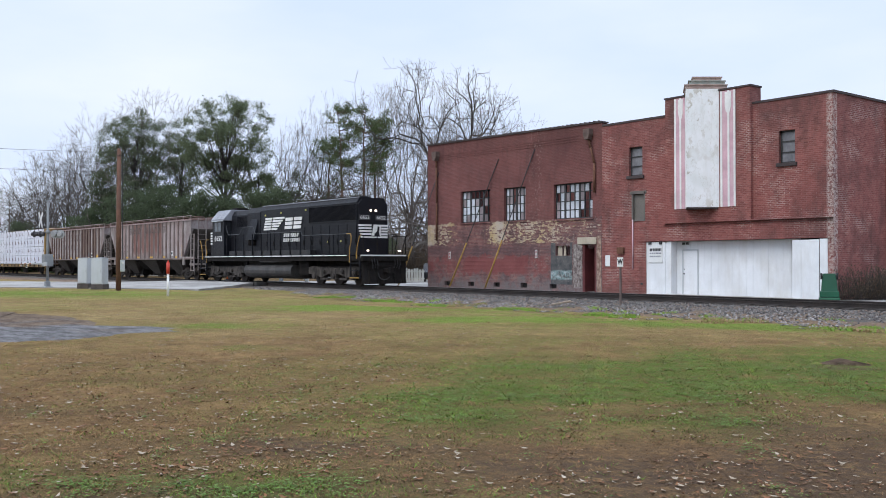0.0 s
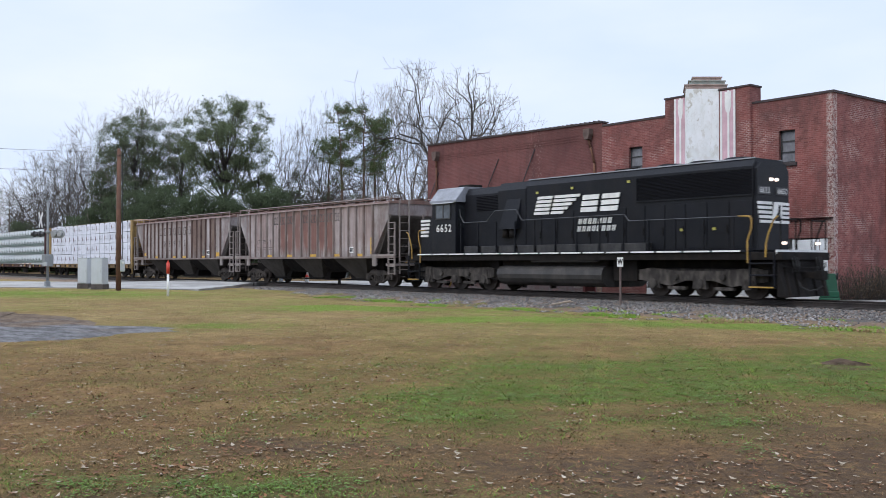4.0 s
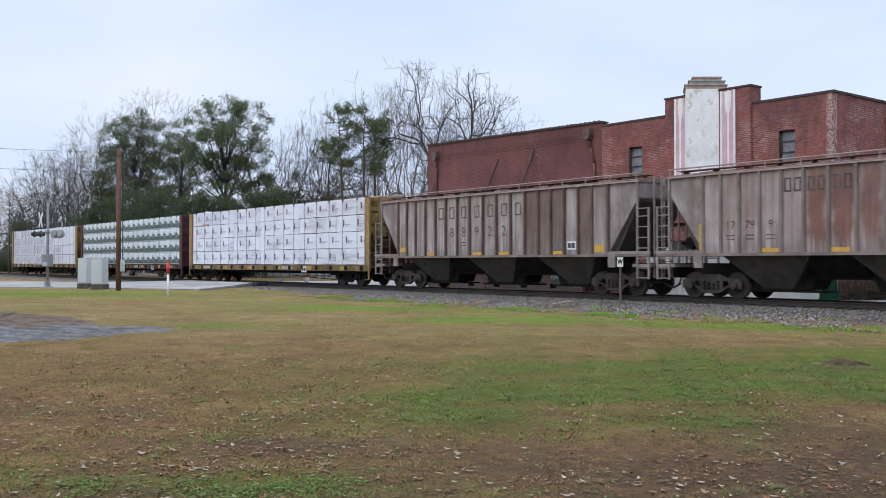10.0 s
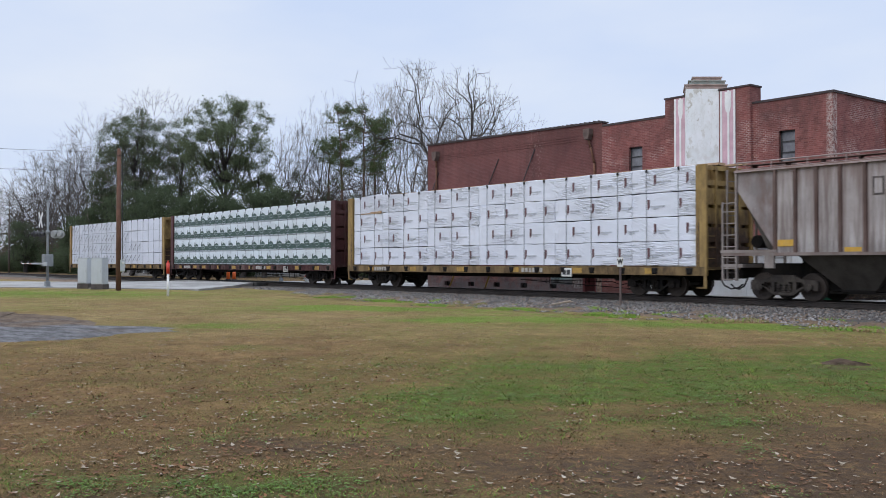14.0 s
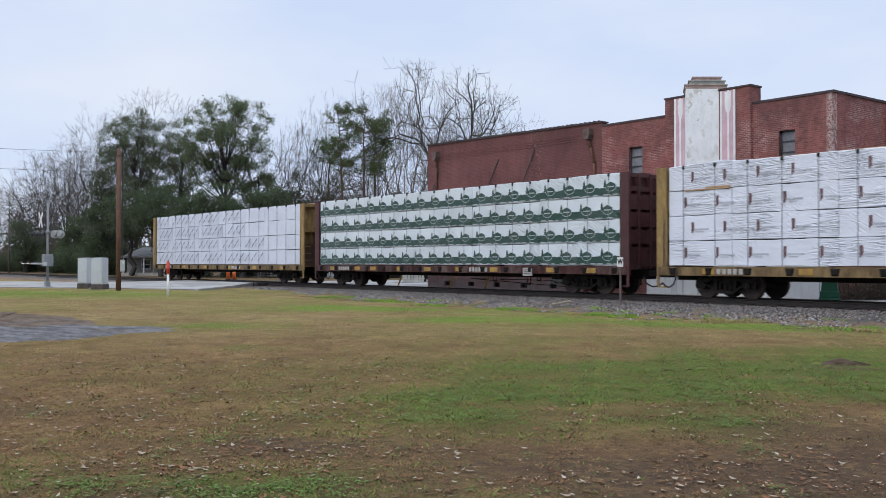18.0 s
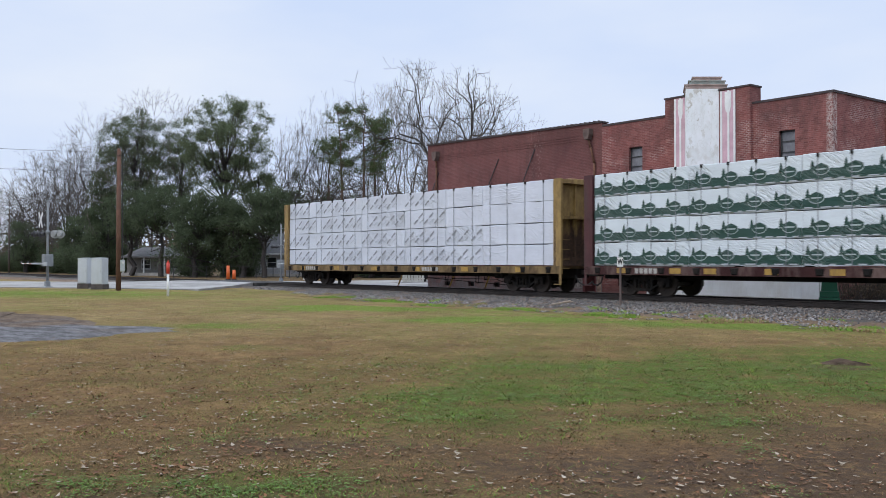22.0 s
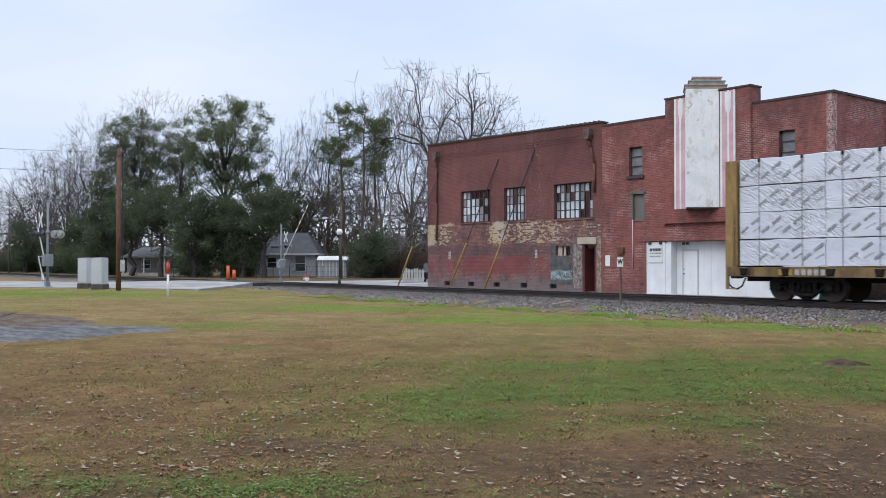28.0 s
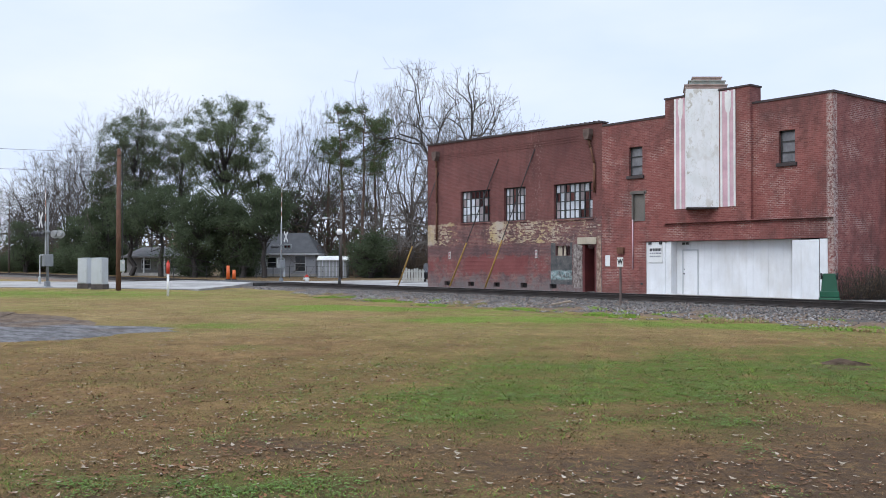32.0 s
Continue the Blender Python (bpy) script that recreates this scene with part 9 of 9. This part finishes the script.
def leaf_mesh(name, g, centres, per, radius, size, material, flat=1.0, slim=0.6):
    n = len(centres) * per
    c = np.repeat(centres, per, 0) + g.normal(0, 1, (n, 3)) * np.array([radius, radius, radius * flat])
    s = g.uniform(0.6, 1.3, n) * size
    u = g.normal(0, 1, (n, 3))
    u /= np.linalg.norm(u, axis=1)[:, None]
    w = np.cross(u, g.normal(0, 1, (n, 3)))
    w /= np.linalg.norm(w, axis=1)[:, None]
    u, w = u * s[:, None], w * s[:, None] * slim
    v = np.stack([c - u, c + w, c + u, c - w], 1).reshape(-1, 3)
    return numpy_mesh(name, v, np.arange(n * 4).reshape(-1, 4), material)


def plant(name, label, category, group, at, limbs, bark, leaves_me=None, sides=4, thin=0.0):
    t = thing(name, label, category, group, Matrix.Translation(at))
    ob = new("trunk", limb_mesh("trunk", limbs, bark, sides, thin))
    ob.parent = t
    if leaves_me:
        ob = new("crown", leaves_me)
        ob.parent = t
    return t


def bare_tree(across, depth, height, seed, r=0.24, splay=0.62, fork=0.24, bark=None, lift=0.012, levels=7, wide=0.9, first=4, thin=0.0085, wander=0.2, shoots=0.12):
    g = np.random.default_rng(seed)
    segs, tips = forked_limbs(g, fork, 0.02, levels, splay, lift, wander, 0.76, first, shoots)
    segs[:, :6] *= height * 0.97 / np.percentile(segs[:, 5], 98.5)
    segs = segs[np.maximum(segs[:, 2], segs[:, 5]) <= height]
    segs[:, [0, 1, 3, 4]] *= wide
    segs[:, 6:8] *= r / 0.02
    return plant("bare_tree", "leafless grey winter tree with fine branching twigs", "tree", "bare trees", place(across, depth, 0.1), segs, bark or BARK_GREY, None, 3, thin * depth / 90)


def crown_clumps(g, base, top, radius, count, clump):
    """Centres of leaf clumps inside an uneven egg-shaped crown."""
    out = []
    mid = (base + top) / 2
    lobes = [(unit(g.normal(0, 1, 3)), g.uniform(0.62, 1.2)) for _ in range(14)]
    while len(out) < count:
        d = unit(g.normal(0, 1, 3))
        reach = 0.95
        for v, s in lobes:
            w = max(0.0, float(d @ v)) ** 7
            reach = reach * (1 - w) + s * w
        f = reach * g.uniform(0.15, 1.08) ** 0.55
        p = np.array([d[0] * radius * f, d[1] * radius * f, mid + d[2] * (top - base) / 2 * f])
        out.append(p)
    return np.array(out)


def evergreen(across, depth, height, seed, radius=4.0, low=0.3, count=60, clump=1.0, leaf=None, r=0.32, size=0.086, per=266, flat=0.75):
    g = np.random.default_rng(seed)
    count, clump = int(count * 2.1), clump * 0.72
    cc = crown_clumps(g, height * low, height - clump * 0.6, radius, count, clump)
    segs = []
    p, rad = np.zeros(3), r
    stem = []
    for i in range(8):
        q = np.array([g.normal(0, 0.15), g.normal(0, 0.15), height * 0.78 * (i + 1) / 8])
        segs.append((*p, *q, rad, rad * 0.86))
        p, rad = q, rad * 0.86
        stem.append((q, rad))
    for c in cc:
        k = max(0, min(7, int((c[2] - 0.16 * height) / height * 8)))
        p, rad = stem[k]
        rad *= 0.26
        mids = p + (c - p) * 0.5 + g.normal(0, 0.5, 3) + np.array([0, 0, -0.1])
        segs.append((*p, *mids, rad, rad * 0.7))
        segs.append((*mids, *c, rad * 0.7, 0.025))
        for _ in range(2):
            segs.append((*c, *(c + g.normal(0, clump * 0.5, 3)), 0.03, 0.012))
    # each clump: tufts on a lumpy shell, leaves round each tuft
    tufts = 14
    n = len(cc) * tufts
    v = g.normal(0, 1, (n, 3))
    v /= np.linalg.norm(v, axis=1)[:, None]
    v[:, 2] = np.where(v[:, 2] < -0.35, -v[:, 2], v[:, 2])
    big = np.repeat(g.uniform(0.5, 1.45, len(cc)), tufts)[:, None] * clump
    t = np.repeat(cc, tufts, 0) + v * g.uniform(0.3, 1.1, (n, 1)) * big * np.array([1, 1, flat])
    me = leaf_mesh("crown", g, t, per // tufts, 0.42 * clump, size, leaf or LEAF_OAK, 0.8)
    return plant("evergreen_tree", "dark evergreen broadleaf tree with gaps in its crown", "tree", "evergreen trees", place(across, depth, 0.1), np.array(segs), BARK_DARK, me, 4)


def pine(across, depth, height, seed, crown=0.45, reach=3.0):
    g = np.random.default_rng(seed)
    segs, tips = [], []
    lean = g.normal(0, 0.02, 2)
    prev = np.zeros(3)
    n = 16
    for i in range(n):
        z = height * (i + 1) / n
        q = np.array([lean[0] * z + g.normal(0, 0.08), lean[1] * z + g.normal(0, 0.08), z])
        segs.append((*prev, *q, 0.25 * (1 - i / n) + 0.04, 0.25 * (1 - (i + 1) / n) + 0.04))
        prev = q
        f = (z / height - (1 - crown)) / crown
        live = f > 0
        for _ in range(g.integers(2, 6) if live else int(g.random() < 0.6)):
            az, ln = g.uniform(0, 6.283), reach * g.uniform(0.45, 1.1) * (1.0 - 0.55 * max(0, f) ** 2 if live else 0.5)
            d = np.array([math.cos(az), math.sin(az), g.uniform(-0.15, 0.35)])
            p, r = q + np.array([0, 0, g.uniform(-0.5, 0.5)]), 0.055
            for k in range(4):
                e = p + d * ln / 4
                segs.append((*p, *e, r, r * 0.75))
                if live or k == 3:
                    for _ in range(2 if k else 1):
                        dd = d + g.normal(0, 0.55, 3) + np.array([0, 0, 0.35])
                        e2 = e + dd / np.linalg.norm(dd) * g.uniform(0.35, 0.8)
                        segs.append((*e, *e2, r * 0.5, 0.012))
                        tips.append(e2)
                p, r = e, r * 0.75
                d = d + g.normal(0, 0.16, 3) + np.array([0, 0, 0.09])
    me = leaf_mesh("crown", g, np.array(tips), 48, 0.25, 0.15, LEAF_PINE, 0.7, 0.16)
    return plant("pine_tree", "tall pine with a bare trunk and tufted green crown", "tree", "pine trees", place(across, depth, 0.1), np.array(segs), BARK_PINE, me)


def shrub(across, depth, height, seed, leaf=None, wide=0.6, count=1100, name="shrub", label="dense dark evergreen shrub", size=0.10):
    g = np.random.default_rng(seed)
    segs = []
    tips = []
    for _ in range(26):
        d = g.normal(0, 1, 3) * np.array([wide, wide, 0.2]) + np.array([0, 0, 1.0])
        p, r = np.array([g.normal(0, 0.25), g.normal(0, 0.25), 0.0]), 0.05
        ln = height * g.uniform(0.55, 1.0)
        d /= np.linalg.norm(d)
        for k in range(5):
            q = p + d * ln / 5 + g.normal(0, 0.08, 3)
            segs.append((*p, *q, r, r * 0.75))
            p, r = q, r * 0.75
            for _ in range(3):
                e = q + g.normal(0, 0.22, 3) * height * 0.35
                segs.append((*q, *e, r * 0.5, 0.01))
                tips.append(e)
    tips = np.array(tips)
    tips[:, 2] = np.abs(tips[:, 2])
    me = leaf_mesh("crown", g, tips, max(2, count // 40), 0.09 * height, size, leaf or LEAF_CEDAR_SHADE)
    return plant(name, label, "shrub", name + "s", place(across, depth, 0.05), np.array(segs), BARK_DARK, me)


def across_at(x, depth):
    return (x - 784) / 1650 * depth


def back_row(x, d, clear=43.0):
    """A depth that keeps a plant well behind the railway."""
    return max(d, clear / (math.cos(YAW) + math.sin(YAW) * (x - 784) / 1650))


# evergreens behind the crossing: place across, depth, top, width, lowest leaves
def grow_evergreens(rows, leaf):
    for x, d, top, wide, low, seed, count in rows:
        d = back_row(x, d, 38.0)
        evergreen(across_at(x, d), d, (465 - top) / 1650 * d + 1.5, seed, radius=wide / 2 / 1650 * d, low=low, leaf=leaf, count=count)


grow_evergreens(((240, 116, 180, 145, 0.34, 11, 62), (322, 118, 222, 100, 0.4, 15, 30)), LEAF_HOLLY)
grow_evergreens(((396, 104, 157, 170, 0.44, 14, 60), (458, 106, 268, 95, 0.45, 16, 18)), LEAF_OAK)
grow_evergreens(((184, 118, 290, 50, 0.15, 12, 34), (522, 112, 300, 130, 0.16, 17, 40), (190, 100, 335, 90, 0.12, 22, 30), (232, 102, 318, 90, 0.34, 25, 24), (285, 98, 312, 100, 0.36, 18, 30),
                 (345, 93, 322, 100, 0.06, 26, 34), (395, 94, 318, 100, 0.2, 23, 34), (430, 92, 350, 70, 0.06, 27, 22), (468, 91, 328, 100, 0.38, 28, 28)), LEAF_CEDAR_SHADE)
grow_evergreens(((82, 150, 395, 70, 0.1, 24, 22), (46, 138, 384, 64, 0.08, 33, 22), (140, 124, 372, 70, 0.08, 29, 22), (656, 89, 396, 64, 0.05, 30, 18)), LEAF_CEDAR_SHADE)
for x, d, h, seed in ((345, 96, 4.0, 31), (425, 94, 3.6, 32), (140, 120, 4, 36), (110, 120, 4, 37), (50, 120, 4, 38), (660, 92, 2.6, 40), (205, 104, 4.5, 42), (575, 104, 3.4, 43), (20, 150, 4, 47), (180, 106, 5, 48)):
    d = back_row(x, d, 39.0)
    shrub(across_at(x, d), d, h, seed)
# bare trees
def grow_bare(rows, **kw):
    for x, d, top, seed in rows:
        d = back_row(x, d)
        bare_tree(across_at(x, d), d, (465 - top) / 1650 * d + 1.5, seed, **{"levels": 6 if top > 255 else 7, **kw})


# the large crowns beside the brick building
grow_bare(((836, 98, 118, 639),), r=0.6, wide=0.68, splay=0.72, bark=BARK_DARK, thin=0.0095, lift=-0.005, levels=8, first=5, wander=0.24, shoots=0.2, fork=0.22)
grow_bare(((728, 104, 130, 646),), wide=0.42, splay=0.66, lift=0.0, first=5, thin=0.007, shoots=0.2, wander=0.22, fork=0.22)
grow_bare(((682, 116, 146, 65),), wide=0.55, levels=8, thin=0.006)
grow_bare(((868, 100, 178, 77),), wide=0.7, wander=0.22, shoots=0.3)
grow_bare(((775, 90, 220, 74), (735, 94, 300, 79), (695, 98, 330, 86)), fork=0.15)
# among and behind the evergreens
grow_bare(((505, 114, 166, 63), (478, 112, 190, 83)), bark=BARK_TWIG, wide=0.62, splay=0.5, lift=0.02, shoots=0.22, first=5, thin=0.0075)
grow_bare(((125, 130, 226, 61), (150, 130, 246, 72)), wide=0.72, splay=0.46, lift=0.03, shoots=0.24, first=5, bark=BARK_TWIG, thin=0.0075)
grow_bare(((712, 108, 215, 68), (272, 122, 178, 80)), wide=0.8)
grow_bare(((85, 140, 270, 62), (108, 138, 262, 103)), wide=0.8, splay=0.5, lift=0.02, shoots=0.24, first=5, levels=7, bark=BARK_TWIG, thin=0.0075)
grow_bare(((545, 104, 262, 64), (570, 108, 285, 70), (40, 150, 340, 73), (600, 112, 310, 75), (640, 112, 300, 78)), bark=BARK_TWIG, splay=0.5, lift=0.02, shoots=0.2, thin=0.011)
grow_bare(((105, 136, 290, 87), (60, 150, 320, 88), (150, 126, 300, 89), (20, 160, 370, 90), (128, 128, 330, 101), (82, 132, 335, 102)), bark=BARK_TWIG, splay=0.5, lift=0.02, shoots=0.2, thin=0.0115)
# low brown growth behind the yards
grow_bare(((578, 104, 340, 95), (622, 106, 345, 96), (662, 108, 335, 97), (700, 104, 345, 98), (730, 106, 330, 99), (752, 100, 350, 100)), fork=0.12, bark=BARK_BROWN, splay=0.52, shoots=0.2, thin=0.0125)
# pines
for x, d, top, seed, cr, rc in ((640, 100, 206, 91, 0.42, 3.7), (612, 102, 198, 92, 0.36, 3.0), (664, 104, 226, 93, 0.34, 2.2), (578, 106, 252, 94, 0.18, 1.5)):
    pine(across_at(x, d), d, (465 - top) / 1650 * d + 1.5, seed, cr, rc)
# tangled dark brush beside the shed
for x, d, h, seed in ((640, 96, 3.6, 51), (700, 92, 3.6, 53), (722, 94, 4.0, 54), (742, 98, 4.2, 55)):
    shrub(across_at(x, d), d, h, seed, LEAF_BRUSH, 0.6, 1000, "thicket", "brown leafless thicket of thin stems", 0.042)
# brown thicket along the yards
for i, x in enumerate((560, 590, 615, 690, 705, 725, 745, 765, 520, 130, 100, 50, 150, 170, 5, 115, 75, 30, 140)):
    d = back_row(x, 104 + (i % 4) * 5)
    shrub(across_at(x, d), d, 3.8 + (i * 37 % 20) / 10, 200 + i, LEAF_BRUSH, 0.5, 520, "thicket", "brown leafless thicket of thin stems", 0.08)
# dead brush at the side wall of the brick building
for i, (x, y) in enumerate(((-18.1, 34.3), (-17.8, 35.1), (-18.0, 36.0), (-17.6, 36.9), (-17.9, 37.8), (-17.3, 35.6))):
    g = np.random.default_rng(300 + i)
    segs = []
    for _ in range(70):
        p = np.array([g.normal(0, 0.25), g.normal(0, 0.3), 0.0])
        d = np.array([g.normal(0, 0.35), g.normal(0, 0.35), 1.0])
        ln = g.uniform(0.5, 1.25)
        for k in range(3):
            q = p + d * ln / 3 + g.normal(0, 0.04, 3)
            segs.append((*p, *q, 0.008, 0.006))
            p = q
    segs = np.array(segs)
    me = leaf_mesh("crown", g, segs[:, 3:6], 5, 0.08, 0.035, LEAF_BRUSH)
    plant("dead_brush", "dead brown brush growing against the brick wall", "brush", "dead brush", Vector((x, y, 0.12)), segs, BARK_DARK, me, 3)


# far woods closing the horizon
def far_woods(name, d0, d1, count, leaf, lo, hi, seed):
    g = np.random.default_rng(seed)
    d = g.uniform(d0, d1, count)
    ang = g.uniform(-2.6, 2.6, count)
    d = d + 6 * np.sin(ang * 23)
    x, y = -np.sin(YAW + ang) * d, np.cos(YAW + ang) * d
    top = lo + (hi - lo) * (0.5 + 0.25 * np.sin(ang * 31) + 0.25 * np.sin(ang * 77 + 1))
    z = g.random(count) ** 0.8 * top
    keep = np.abs(y - TRACK_Y) > 16
    c = np.stack([x, y, z], -1)[keep]
    return tagged(new(name, leaf_mesh(name, g, c, 4, 0.9, 0.5, leaf)), "distant winter woods, brown and dark green", "woods", kind="stuff")


far_woods("far_woods", 165, 230, 12000, LEAF_BRUSH, 5, 11, 401)
far_woods("far_evergreens", 150, 215, 7000, LEAF_CEDAR_SHADE, 3, 8, 402)


# ---- what moves ----
def motions():
    for ob, u in MOVING:
        walk(ob, [(TIMES[i], pose(u + RUN[i], TRACK_Y, RAIL_Z)) for i in range(0, 321, 5)])
    for (arm, pivot, turn), rows in zip(GATES, (NEAR_UP, FAR_UP)):
        walk(arm, [(t, Matrix.Translation(pivot) @ Euler((0, radians(-a), radians(turn))).to_matrix().to_4x4()) for t, a in rows])
    for ob, x, r in WHEELS:
        walk(ob, [(TIMES[i], pose(x, 0, r, 0, math.degrees((RUN[i] - RUN[0]) / r) % 360, 0)) for i in range(321)])


motions()
